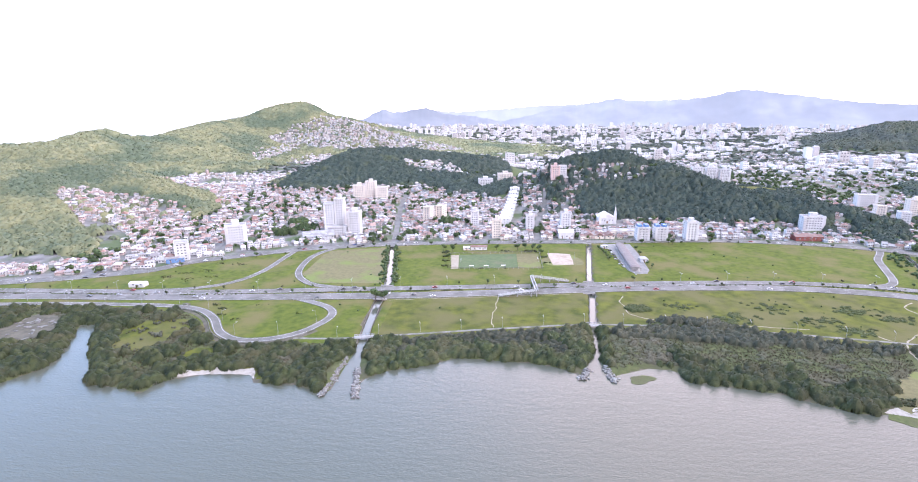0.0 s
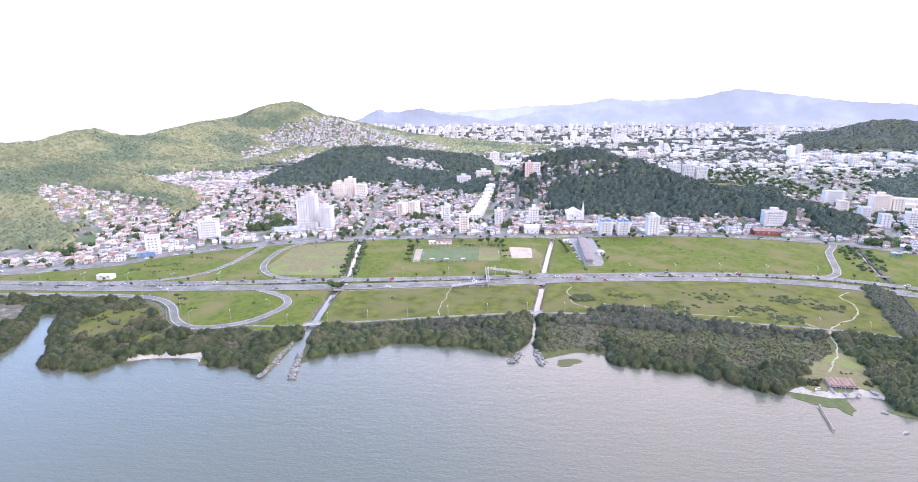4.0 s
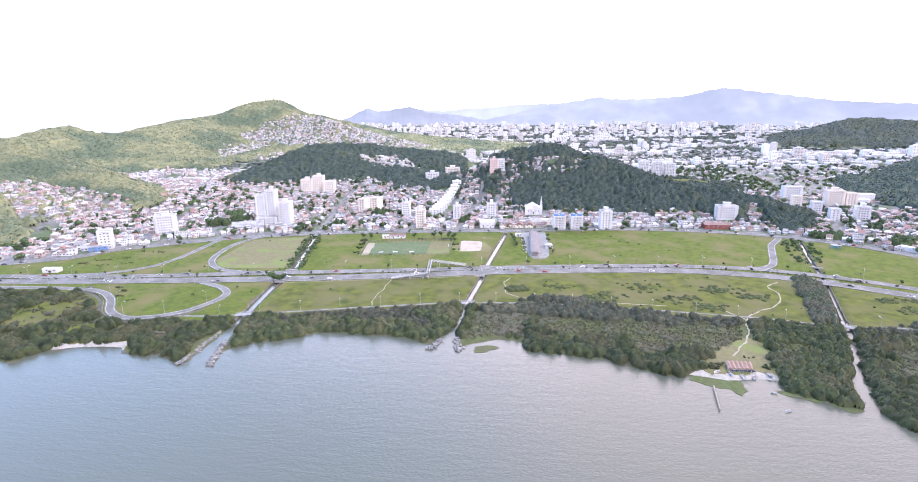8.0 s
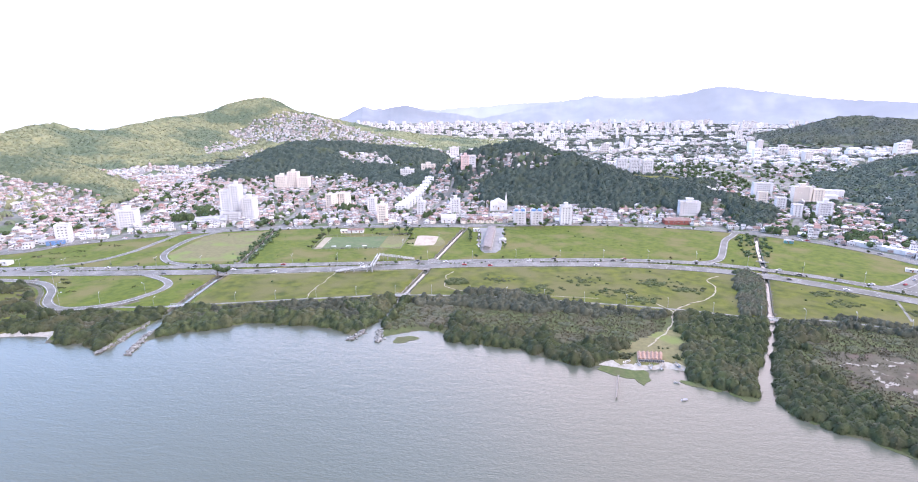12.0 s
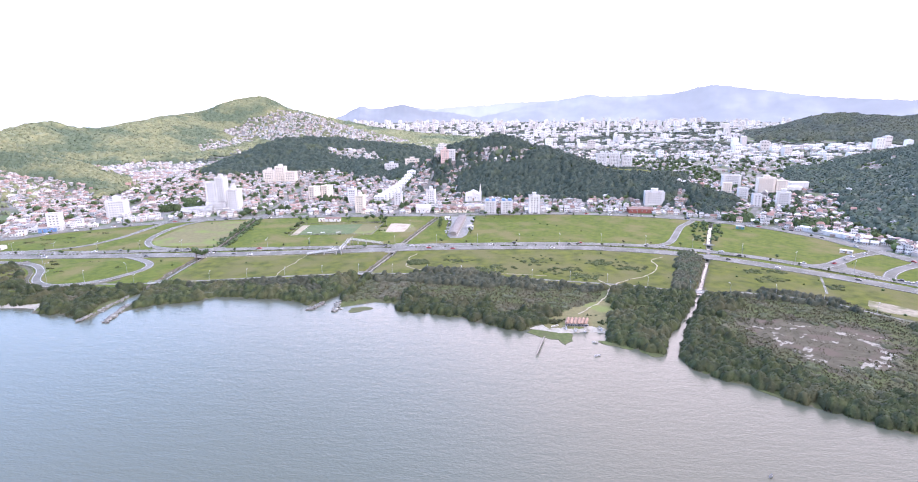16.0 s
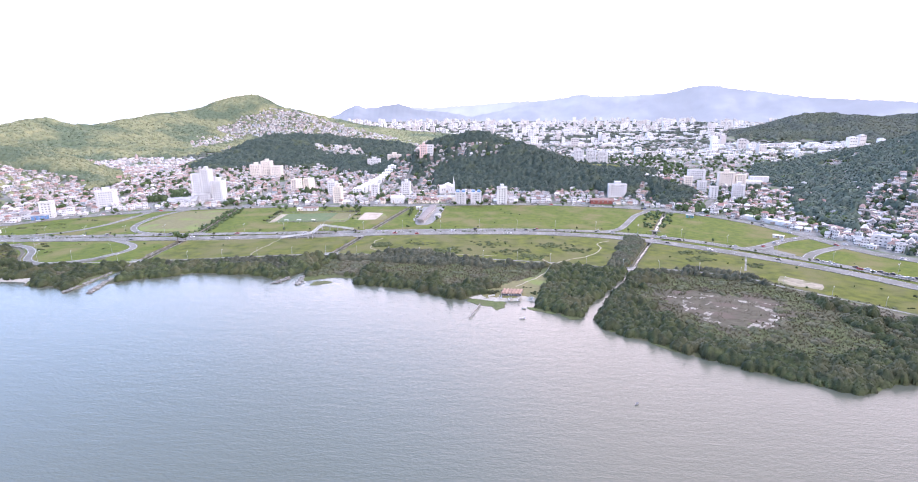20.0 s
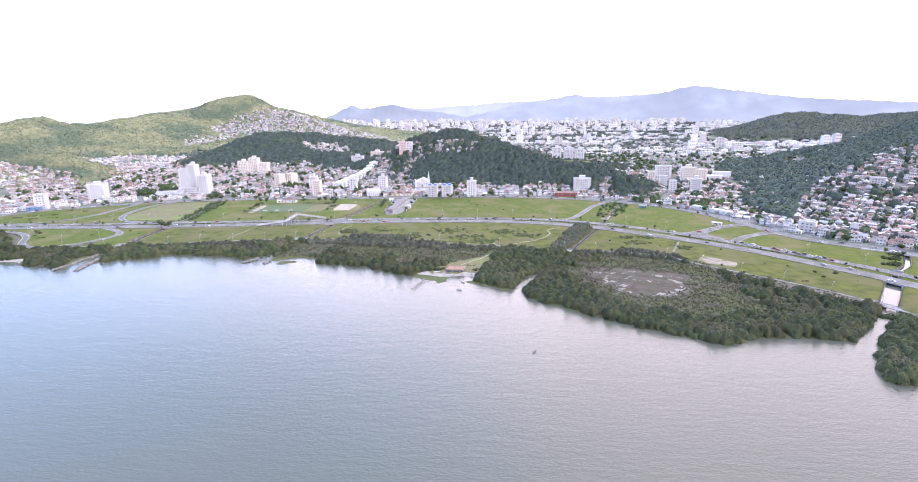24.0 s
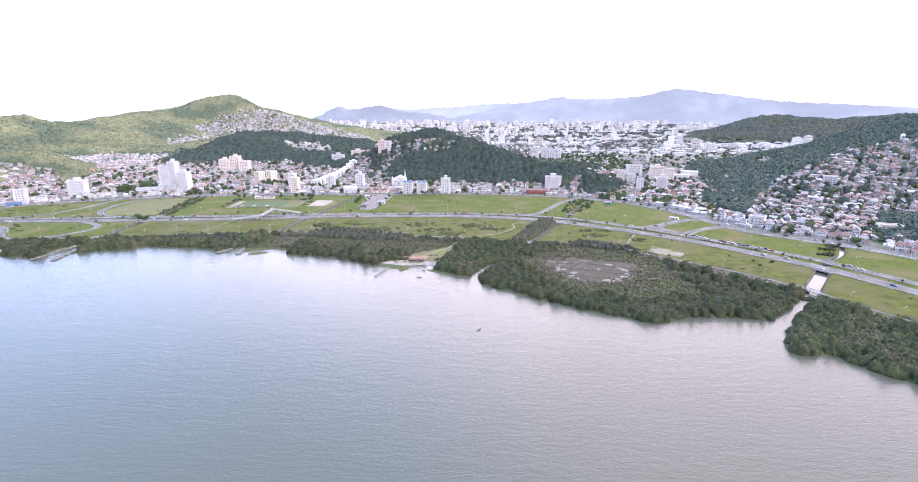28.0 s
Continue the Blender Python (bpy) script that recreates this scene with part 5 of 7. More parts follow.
for x_, y_, w_, d_ in TREE_SPOTS:
    KEEP_OUT.append((x_, y_, 0.8 * w_))

# distant roofs lighter than town_roof: the bright hazy distance is in the colour
HAZED_ROOF = palette("hazed_roof", [(0.60, 0.58, 0.56), (0.74, 0.73, 0.72), (0.42, 0.34, 0.30), (0.80, 0.79, 0.78), (0.52, 0.50, 0.49), (0.66, 0.60, 0.56)], 0.8)
rt = np.random.default_rng(21)
near_shapes = [house_shape(rt) for _ in range(14)]
plain_shapes = [house_shape(rt, False) for _ in range(10)]
HOUSE_FIELDS = [(-300, 760, 330, 330, 22), (20, 800, 240, 260, -4), (300, 605, 110, 60, -6), (560, 640, 160, 170, -30), (700, 520, 260, 260, -40), (-470, 620, 130, 160, 30),
                (-560, 980, 200, 160, 15), (-450, 1720, 420, 330, 10), (640, 1050, 420, 260, -20), (330, 1150, 300, 190, -5), (0, 1230, 420, 170, 5), (180, 1480, 640, 120, 0), (900, 1400, 300, 180, -12)]
hx, hy, ha, taken = [], [], [], []
for k, (cx_, cy_, ax_, ay_, ang) in enumerate(HOUSE_FIELDS):
    slum = k in (5, 6, 7)
    far_field = k >= 8
    x, y, a = lots(cx_, cy_, ax_, ay_, ang, rt, (8.4, 9.6) if slum else ((13, 14) if far_field else ((6.2, 7.0) if k == 4 else (6.9, 7.8))), 7, 5.0 if slum else 6.0)
    if slum:
        x, y = x + rt.normal(scale=2.6, size=len(x)), y + rt.normal(scale=3.4, size=len(y))
        a = a + rt.normal(scale=0.35, size=len(a))
    rise = height_at(x, y) - FLAT - np.clip(y - 640, 0, 3400) * 0.009
    ok = inside(x, y, TOWN_SIDE) & (near_line(x, y, avenue_line)[0] > 13.5) & ((rise < 5.5) | in_town(x, y) | hamlet(x, y) | ((k == 7) & in_town(x + 30 * np.sin(y * 0.09), y + 38 * np.sin(x * 0.07)) & (rt.random(len(x)) < 0.45))) & free_places(x, y)
    for px_, py_, pw_, ph_ in taken[:3] if k == 4 else taken:
        ok &= ~((np.abs(x - px_) < pw_) & (np.abs(y - py_) < ph_))
    if k == 4:
        ok &= np.min(np.hypot(x[:, None] - hx[3][None], y[:, None] - hy[3][None]), axis=1) > 6.5
    ok &= rt.random(len(x)) < (0.9 if not far_field else 0.52)
    ok &= ~wooded(x, y) | (inside(x, y, WOODED_PLAIN) & (rt.random(len(x)) < 0.2)) | inside(x, y, TOWN_ON_HILLS[5]) | inside(x, y, TOWN_ON_HILLS[8]) | (hamlet(x, y) & (rt.random(len(x)) < 0.5))
    ok &= ~inside(x, y, EDGE_WOODS) | (rt.random(len(x)) < 0.06)
    ok &= (x < 545) | (y > 1000) | (k == 4) | (rt.random(len(x)) < 0.6)
    taken.append((cx_, cy_, ax_ * 0.93, ay_ * 0.93))
    hx.append(x[ok]), hy.append(y[ok]), ha.append(a[ok])
hx, hy, ha = np.concatenate(hx), np.concatenate(hy), np.concatenate(ha)
ha = ha + rt.normal(scale=0.06, size=len(ha)) + rt.integers(0, 4, len(ha)) * math.pi / 2 * (rt.random(len(ha)) < 0.0)
# the houses that stand nearest the avenue are built one by one further down
front = (near_line(hx, hy, avenue_line)[0] < 62) & (hx > -345) & (hy < 680)
order = np.argsort(near_line(hx, hy, avenue_line)[0] + np.where(front, 0, 1e6))[:290]
single = np.zeros(len(hx), bool)
single[order] = front[order]
hw, hd, hh = rt.uniform(3.7, 6.9, len(hx)), rt.uniform(4.0, 7.0, len(hx)), rt.choice([2.3, 2.6, 3.0, 4.8, 6.8], len(hx), p=[0.3, 0.3, 0.2, 0.16, 0.04])
hz = height_at(hx, hy)
m = ~single & (hy < 1000)
settled("town_houses", near_shapes, hx[m], hy[m], hz[m], ha[m], hw[m], hd[m], hh[m], [WALL_MIX, ROOF_MIX, GLASS_DARK], "crowded low houses with clay-tile and grey roofs", "houses", rt)
m = (hy < 1000) & (rt.random(len(hx)) < 0.6)
ax_, ay_ = hx[m] + rt.normal(scale=3.6, size=m.sum()), hy[m] + rt.normal(scale=3.6, size=m.sum())
ok = near_line(ax_, ay_, avenue_line)[0] > 11
ax_, ay_, an = ax_[ok], ay_[ok], int(ok.sum())
settled("back_sheds", plain_shapes, ax_, ay_, height_at(ax_, ay_), ha[m][ok], rt.uniform(2.0, 4.6, an), rt.uniform(2.0, 5.0, an), rt.uniform(1.9, 3.4, an), [WALL_MIX, ROOF_MIX, GLASS_DARK], "sheds and lean-tos crowded between the houses", "sheds", rt)
m = ~single & (hy >= 1000)
settled("far_town_houses", plain_shapes, hx[m], hy[m], hz[m], ha[m], hw[m] * 1.15, hd[m] * 1.15, hh[m] * 1.1, [WALL_MIX, HAZED_ROOF, GLASS_DARK], "distant pale houses on slopes and valley floor", "houses", rt)


# distant city: pale blocks of flats and sheds
def block_shape(r, storeys):
    pieces = [(*box(-0.5, 0.5, -0.5, 0.5, -0.1, 1.0), 0), (*box(-0.2, 0.2, -0.3, 0.3, 1.0, 1.08), 0)]
    for k in range(storeys):
        z = (k + 0.5) / storeys
        for u in (-0.3, 0.0, 0.3):
            pieces.append((*box(u - 0.07, u + 0.07, -0.51, -0.5, z, z + 0.26 / storeys), 2))
    return merged(pieces)


x, y = jittered(-750, 2700, 1150, 3650, 36, rt)
rise = height_at(x, y) - FLAT - np.clip(y - 640, 0, 3400) * 0.009
m = (rise < np.where(x > 850, 3.5, 9)) & (patchy(x * 0.3, y, 330, 0.4) + rt.normal(scale=0.22, size=len(x)) < 0.02) & ((x > -250) | (y > 2500))
x, y = x[m], y[m]
tall = rt.random(len(x)) < np.clip((y - 1000) / 8000, 0.05, 0.32)
# city walls whitened to imitate haze and sunlit fronts
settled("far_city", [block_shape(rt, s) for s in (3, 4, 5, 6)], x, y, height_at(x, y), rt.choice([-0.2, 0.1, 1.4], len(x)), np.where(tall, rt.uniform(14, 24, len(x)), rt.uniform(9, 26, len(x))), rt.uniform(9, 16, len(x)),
        np.where(tall, rt.uniform(14, 32, len(x)), rt.uniform(4, 9, len(x))), [palette("hazed_wall", [(0.82, 0.81, 0.80), (0.76, 0.73, 0.70), (0.86, 0.86, 0.87), (0.70, 0.66, 0.63), (0.88, 0.87, 0.86), (0.66, 0.62, 0.60)]), HAZED_ROOF, GLASS_DARK],
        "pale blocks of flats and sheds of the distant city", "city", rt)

# trees between the houses
x, y = jittered(-430, 900, 300, 1250, 10.5, rt)
rise = height_at(x, y) - FLAT - np.clip(y - 640, 0, 3400) * 0.009
m = ((rise < 6) | in_town(x, y)) & inside(x, y, TOWN_SIDE) & (near_line(x, y, avenue_line)[0] > 11) & free_places(x, y, -2) & (rt.random(len(x)) < np.where((x > 440) & (x < 600) & (y > 430), 0.62, np.where(x > 520, 0.22, 0.34)) + 0.3 * patchy(x, y, 90, 1.4))
size = rt.uniform(1.8, 4.4, m.sum())
strewn("town_trees", mid_shapes, x[m], y[m], height_at(x[m], y[m]) + size * 0.9, size, GARDEN_LEAF, "dark green garden trees between the houses", "trees", rt)


# groups of tall trees in the town
gx_, gy_ = [], []
for x_, y_, w_, d_ in TREE_SPOTS:
    n_ = int(w_ * d_ / 5)
    q_, r_ = rt.uniform(0, 6.283, n_), np.sqrt(rt.random(n_))
    gx_.append(x_ + w_ * r_ * np.cos(q_)), gy_.append(y_ + d_ * r_ * np.sin(q_))
gx_, gy_ = np.concatenate(gx_), np.concatenate(gy_)
ok = near_line(gx_, gy_, avenue_line)[0] > 11
gx_, gy_ = gx_[ok], gy_[ok]
canopy("town_grove", gx_, gy_, rt.uniform(2.2, 4.4, len(gx_)), rt.uniform(4.5, 9.5, len(gx_)), 1.3, 1.3, 0.7, GARDEN_LEAF, "groups of tall dark green trees in the town", "trees", rt, 4)

# ---- buildings one by one ----
def tri_mesh(name, pieces, mats):
    v, f, mi = merged([(p[0], p[1], p[2] if len(p) > 2 else 0) for p in pieces])
    return mesh_of(name, v, f, mats, mi)


def thing(name, x, y, turn, label, category, group="", z=None):
    """An empty at the base of a thing."""
    ob = new(name)
    zz = float(height_at(x, y)) if z is None else z
    ob.matrix_basis = pose(x, y, zz, 0, 0, turn)
    return tagged(ob, label, category, group)


def full_box(x0, x1, y0, y1, z0, z1):
    v, f = box(x0, x1, y0, y1, z0, z1)
    return v, np.vstack([f, [(0, 2, 6), (0, 6, 4)]])


WINDOW_MESH = tri_mesh("window", [(*full_box(-0.8, 0.8, -0.10, 0.0, 0.0, 1.3), 0), (*full_box(-0.7, -0.04, -0.12, -0.02, 0.1, 1.2), 1), (*full_box(0.04, 0.7, -0.12, -0.02, 0.1, 1.2), 1)], [surface("window_frame", (0.55, 0.55, 0.56), (0.68, 0.68, 0.68), 1.0, 0.5), GLASS_DARK])
BALCONY_MESH = tri_mesh("balcony", [(*full_box(-1.5, 1.5, -1.2, 0, 0, 0.15), 0), (*full_box(-1.5, 1.5, -1.2, -1.1, 0.15, 1.0), 0), (*full_box(-1.5, -1.4, -1.1, 0, 0.15, 1.0), 0), (*full_box(1.4, 1.5, -1.1, 0, 0.15, 1.0), 0)], [GREY_WALL])


def face_parts(owner, mesh_, name, x, y, z, turn):
    ob = part(name, mesh_, owner)
    ob.matrix_basis = pose(x, y, z, 0, 0, turn)
    return ob


def apartment(x, y, w, d, storeys, turn, wall, top, label):
    h = storeys * 2.9 + 0.8
    t = thing("apartment_building", x, y, turn, label, "apartment building", "apartment buildings of the town")
    pieces = [(*box(-w / 2, w / 2, -d / 2, d / 2, -3.0, h), 0)]
    # corner piers and a recessed middle
    for s in (-1, 1):
        pieces.append((*box(*sorted((s * w * 0.5, s * w * 0.38)), -d / 2 - 0.45, -d / 2, -3.0, h), 0))
    part("wall", tri_mesh("wall", pieces, [wall]), t)
    rim = [(*box(-w / 2 - 0.2, w / 2 + 0.2, -d / 2 - 0.6, -d / 2 + 0.1, h, h + 0.9), 0), (*box(-w / 2 - 0.2, w / 2 + 0.2, d / 2 - 0.1, d / 2 + 0.2, h, h + 0.9), 0),
           (*box(-w / 2 - 0.2, -w / 2 + 0.1, -d / 2 + 0.1, d / 2 - 0.1, h, h + 0.9), 0), (*box(w / 2 - 0.1, w / 2 + 0.2, -d / 2 + 0.1, d / 2 - 0.1, h, h + 0.9), 0)]
    part("parapet", tri_mesh("parapet", rim, [wall]), t)
    part("roof", tri_mesh("roof", [(*box(-w / 2 + 0.1, w / 2 - 0.1, -d / 2 + 0.1, d / 2 - 0.1, h, h + 0.25), 0)], [ROOF_GREY]), t)
    if top == "tank":
        part("lift_house", tri_mesh("lift_house", [(*box(-w * 0.16, w * 0.16, -d * 0.2, d * 0.25, h + 0.25, h + 4.2), 0), (*box(-w * 0.19, w * 0.19, -d * 0.24, d * 0.29, h + 4.2, h + 4.5), 0)], [wall]), t)
    elif top == "blue":
        for s in (-1, 1):
            part("blue_panel", tri_mesh("blue_panel", [(*box(s * w * 0.27 - 2.0, s * w * 0.27 + 2.0, -d * 0.35, d * 0.35, h + 0.25, h + 2.8), 0)], [BLUE_WALL]), t, "blue metal roof box")
            for k in range(storeys):
                face_parts(t, BALCONY_MESH, "balcony", s * w * 0.22, -d / 2, k * 2.9 + 2.0, 0)
    bays = max(2, int(w * 0.74 / 2.7))
    for k in range(storeys):
        z = k * 2.9 + 1.3
        for i in range(bays):
            face_parts(t, WINDOW_MESH, "window", (i + 0.5 - bays / 2) * (w * 0.74 / bays), -d / 2, z, 0)
        for s in (-1, 1):
            if (s > 0) == (x > 60) or k % 1:
                continue
            for j in (-0.25, 0.25):
                face_parts(t, WINDOW_MESH, "window", s * w / 2, j * d, z, 90 * s)
        if top == "tank" and bays > 3:
            face_parts(t, BALCONY_MESH, "balcony", -w * 0.44, -d / 2 - 0.45, z - 0.3, 0)
    return t


for b in BUILDINGS:
    apartment(*b)

# ten kinds of small house, built once and then set along the streets
HOUSE_KINDS = [("white plastered house with a clay-tile hip roof", WHITE_WALL, ROOF_TILE, "hip", 1), ("cream house with a faded clay-tile gable roof", CREAM_WALL, ROOF_TILE, "gable", 1),
               ("two-storey white house with a flat grey roof", WHITE_WALL, ROOF_GREY, "flat", 2), ("two-storey white house with a grey gable roof", WHITE_WALL, ROOF_GREY, "gable", 2),
               ("grey house with a grey fibre-cement roof", GREY_WALL, ROOF_GREY, "gable", 1), ("white shop house with a white sheet roof", WHITE_WALL, ROOF_WHITE, "flat", 1),
               ("two-storey cream house with a clay-tile hip roof", CREAM_WALL, ROOF_TILE, "hip", 2), ("three-storey white house with a flat roof terrace", WHITE_WALL, ROOF_GREY, "flat", 3),
               ("grey two-storey house with a clay-tile hip roof", GREY_WALL, ROOF_TILE, "hip", 2), ("low white shed with a pale sheet roof", WHITE_WALL, ROOF_WHITE, "gable", 1)]
HOUSE_DOOR = tri_mesh("door", [(*full_box(-0.45, 0.45, -0.08, 0, 0, 2.1), 0)], [DOOR_WOOD])


def house(kind_):
    label, wall, roof_mat, roof_form, storeys = kind_
    w, d, h = 7.6, 8.0, 2.8 * storeys + 0.2
    t = thing("house", 0, 0, 0, label, "house", "houses of the town", 0.0)
    part("wall", tri_mesh("wall", [(*box(-w / 2, w / 2, -d / 2, d / 2, -1.5, h), 0)] + ([(*box(-w / 2, w * 0.1, -d / 2 - 1.8, -d / 2, -1.5, 2.6), 0)] if storeys > 1 else []), [wall]), t)
    if roof_form == "flat":
        rim = [(*box(-w / 2 - 0.15, w / 2 + 0.15, -d / 2 - 0.15, d / 2 + 0.15, h, h + 0.2), 0), (*box(-w * 0.2, w * 0.1, 0, d * 0.3, h + 0.2, h + 2.0), 0)]
        part("roof", tri_mesh("roof", rim, [roof_mat]), t)
        part("parapet", tri_mesh("parapet", [(*box(-w / 2 - 0.15, w / 2 + 0.15, -d / 2 - 0.17, -d / 2, h + 0.2, h + 0.9), 0)], [wall]), t)
    else:
        v, f = hip_roof(0.07, 0.2 if roof_form == "hip" else 0.57, 0, 1, "x")
        v = v * np.array([w, d, 2.3]) + np.array([0, 0, h])
        part("roof", mesh_of("roof", v, f, [roof_mat]), t)
        part("ridge", tri_mesh("ridge", [(*full_box(-w * (0.2 if roof_form == "hip" else 0.57), w * (0.2 if roof_form == "hip" else 0.57), -0.15, 0.15, h + 2.22, h + 2.42), 0)], [roof_mat]), t)
    face_parts(t, HOUSE_DOOR, "door", 2.6, -d / 2, 0.1, 0)
    for k in range(storeys):
        for u in ((-2.6, 0.2) if k == 0 else (-2.6, 0, 2.6)):
            face_parts(t, WINDOW_MESH, "window", u, -d / 2 - (1.8 if k == 0 and storeys > 1 and u < 0.5 else 0), k * 3 + 1.0, 0)
    return t


masters = [house(k) for k in HOUSE_KINDS]
places = [(hx[i], hy[i], hz[i], math.degrees(ha[i])) for i in np.nonzero(single)[0]]
for i, (x_, y_, z_, a_) in enumerate(places):
    k = int(rt.integers(0, len(masters)))
    if i < len(masters):
        k = i
        masters[k].matrix_basis = pose(x_, y_, z_, 0, 0, a_)
    else:
        wide, deep, high = rt.uniform(0.55, 0.88), rt.uniform(0.58, 0.9), rt.uniform(0.75, 0.95)
        copy_thing(masters[k], pose(x_, y_, z_, 0, 0, a_) @ Matrix.Diagonal((wide, deep, high, 1)))
print("houses one by one", len(places), "in all", len(hx))

# ---- canals, bridges, jetties ----
ROCK = surface("jetty_rock", (0.165, 0.164, 0.148), (0.30, 0.298, 0.27), 0.5, 0.9, 0.5, 2.0, (0.18, 0.17, 0.16), 0.3, object_vary=0.25)
STEEL = surface("galvanised_steel", (0.30, 0.31, 0.32), (0.42, 0.43, 0.43), 1.0, 0.55, metal=0.3)
WHITE_STEEL = surface("white_painted_steel", (0.54, 0.55, 0.56), (0.66, 0.66, 0.67), 0.8, 0.5)
# near-black colour that stands for the shade inside the culverts
CULVERT_SHADE = surface("culvert_shade", (0.02, 0.02, 0.02), (0.035, 0.035, 0.035), 1.0, 0.95)
DIRT = surface("dirt_path", (0.27, 0.24, 0.17), (0.38, 0.34, 0.26), 0.4, 0.95, 0.2)
PITCH_GRASS = surface("pitch_grass", (0.085, 0.12, 0.05), (0.12, 0.155, 0.065), 0.3, 0.95, 0.2, 2.0, (0.15, 0.145, 0.085), 0.05, 0.55, 0.75)
COURT_SAND = surface("court_sand", (0.36, 0.30, 0.235), (0.46, 0.395, 0.32), 0.4, 0.95, 0.2, None, (0.27, 0.23, 0.16), 0.09, 0.55, 0.75)
BARE_SOIL = surface("bare_soil", (0.20, 0.175, 0.12), (0.34, 0.30, 0.23), 0.25, 0.95, 0.2, None, (0.135, 0.14, 0.06), 0.07, 0.5, 0.62)
YARD = surface("pale_paving", (0.20, 0.198, 0.188), (0.285, 0.28, 0.268), 0.3, 0.85)
ROOF_ORANGE = surface("old_orange_tile", (0.26, 0.165, 0.12), (0.36, 0.25, 0.19), 0.8, 0.9, 0.5, 3.0, (0.36, 0.26, 0.2), 0.35, object_vary=0.15)
WEED = surface("floating_weed", (0.070, 0.092, 0.030), (0.118, 0.135, 0.048), 0.4, 0.95, 0.4, 1.5, (0.095, 0.10, 0.045), 0.08)
BOAT_PAINT = palette("boat_paint", [(0.75, 0.75, 0.73), (0.33, 0.36, 0.40), (0.70, 0.70, 0.66), (0.62, 0.63, 0.66)], 0.5, False)
WOOD_GREY = surface("grey_wood", (0.20, 0.18, 0.15), (0.32, 0.29, 0.25), 1.5, 0.85, 0.4)

for k, (line, half) in enumerate(CANALS):
    smooth_line = spline(line, 6)
    for s in (-1, 1):
        q = offset(smooth_line, s * (half + 0.35))
        tagged(new("canal_wall", mesh_of("canal_wall", *strip(q, 0.12, FLAT - 0.1, 2.6), [OLD_CONCRETE])), "stained concrete wall along the canal", "canal wall", kind="structure")


def rock_shape(r):
    v, f = ball(1)
    return v * r.uniform(0.7, 1.15, (len(v), 1)) * np.array([1, 0.85, 0.7]), f


rk = np.random.default_rng(5)
ROCKS = [mesh_of("stone", *rock_shape(rk), [ROCK]) for _ in range(8)]


def jetty(points, count, wide, label):
    line = spline(points, 1.0)
    t = thing("rock_jetty", *points[0], 0, label, "jetty", "rock jetties", 0.0)
    t.matrix_basis = pose(points[0][0], points[0][1], 0)
    for i in range(count):
        p = line[int(i * len(line) / count)]
        u, v = rk.normal(scale=wide * 0.42, size=2)
        s = rk.uniform(0.5, 1.2)
        ob = part("stone", ROCKS[rk.integers(0, 8)], t)
        top = max(0.1, 1.0 - 0.26 * math.hypot(u, v))
        ob.matrix_basis = Matrix.LocRotScale((p[0] + u - points[0][0], p[1] + v - points[0][1], top * rk.uniform(0.4, 1.0)), Euler((rk.uniform(-0.4, 0.4), rk.uniform(-0.4, 0.4), rk.uniform(0, 6.28))), (s * 1.15, s, s * 0.85))
    return t


jetty([(-96, 244), (-94.5, 262), (-93.5, 288)], 230, 2.4, "long grey rock jetty beside the canal mouth")
jetty([(-77, 244), (-80, 258), (-83, 275)], 190, 2.4, "grey rock jetty beside the canal mouth")
jetty([(46, 268), (49, 275), (51, 280)], 80, 2.8, "short rock jetty at the narrow canal mouth")
jetty([(63, 266), (62.5, 274), (62.5, 283)], 95, 3.0, "short rock jetty at the narrow canal mouth")


def rail(parent, a, b, height=1.0, posts=6, mat=None, name="railing", lattice=False):
    """A railing between two places, in the parent's frame."""
    a, b = Vector(a), Vector(b)
    pieces = []
    d = (b - a)
    side = Vector((-d.y, d.x, 0)).normalized() * 0.07
    for lift in (height, height * 0.55):
        v = [(*(p + sg * side + Vector((0, 0, lift + dz))),) for p in (a, b) for sg in (-1, 1) for dz in (-0.09, 0.09)]
        pieces.append((np.array(v), np.vstack([BOX_F, [(0, 2, 6), (0, 6, 4)]])))
    for i in range(posts + 1):
        p = a.lerp(b, i / posts)
        pieces.append(full_box(p.x - 0.05, p.x + 0.05, p.y - 0.05, p.y + 0.05, p.z, p.z + height))
    if lattice:
        for i in range(posts):
            lo, hi = a.lerp(b, (i + i % 2) / posts), a.lerp(b, (i + 1 - i % 2) / posts) + Vector((0, 0, height))
            v = [(*(p + sg * side * 0.6 + Vector((0, 0, dz))),) for p in (lo, hi) for sg in (-1, 1) for dz in (-0.07, 0.07)]
            pieces.append((np.array(v), np.vstack([BOX_F, [(0, 2, 6), (0, 6, 4)]])))
    return part(name, tri_mesh(name, pieces, [mat or WHITE_STEEL]), parent)


def beam_mesh(name, a, b, wide, thick, mat):
    """A flat beam from a to b."""
    a, b = Vector(a), Vector(b)
    d = (b - a).normalized()
    side = Vector((-d.y, d.x, 0)).normalized() * wide / 2
    v = [(*(p + sg * side + Vector((0, 0, dz))),) for p in (a, b) for sg in (-1, 1) for dz in (-thick, 0)]
    return tri_mesh(name, [(np.array(v), np.vstack([BOX_F, [(0, 2, 6), (0, 6, 4)]]))], [mat])


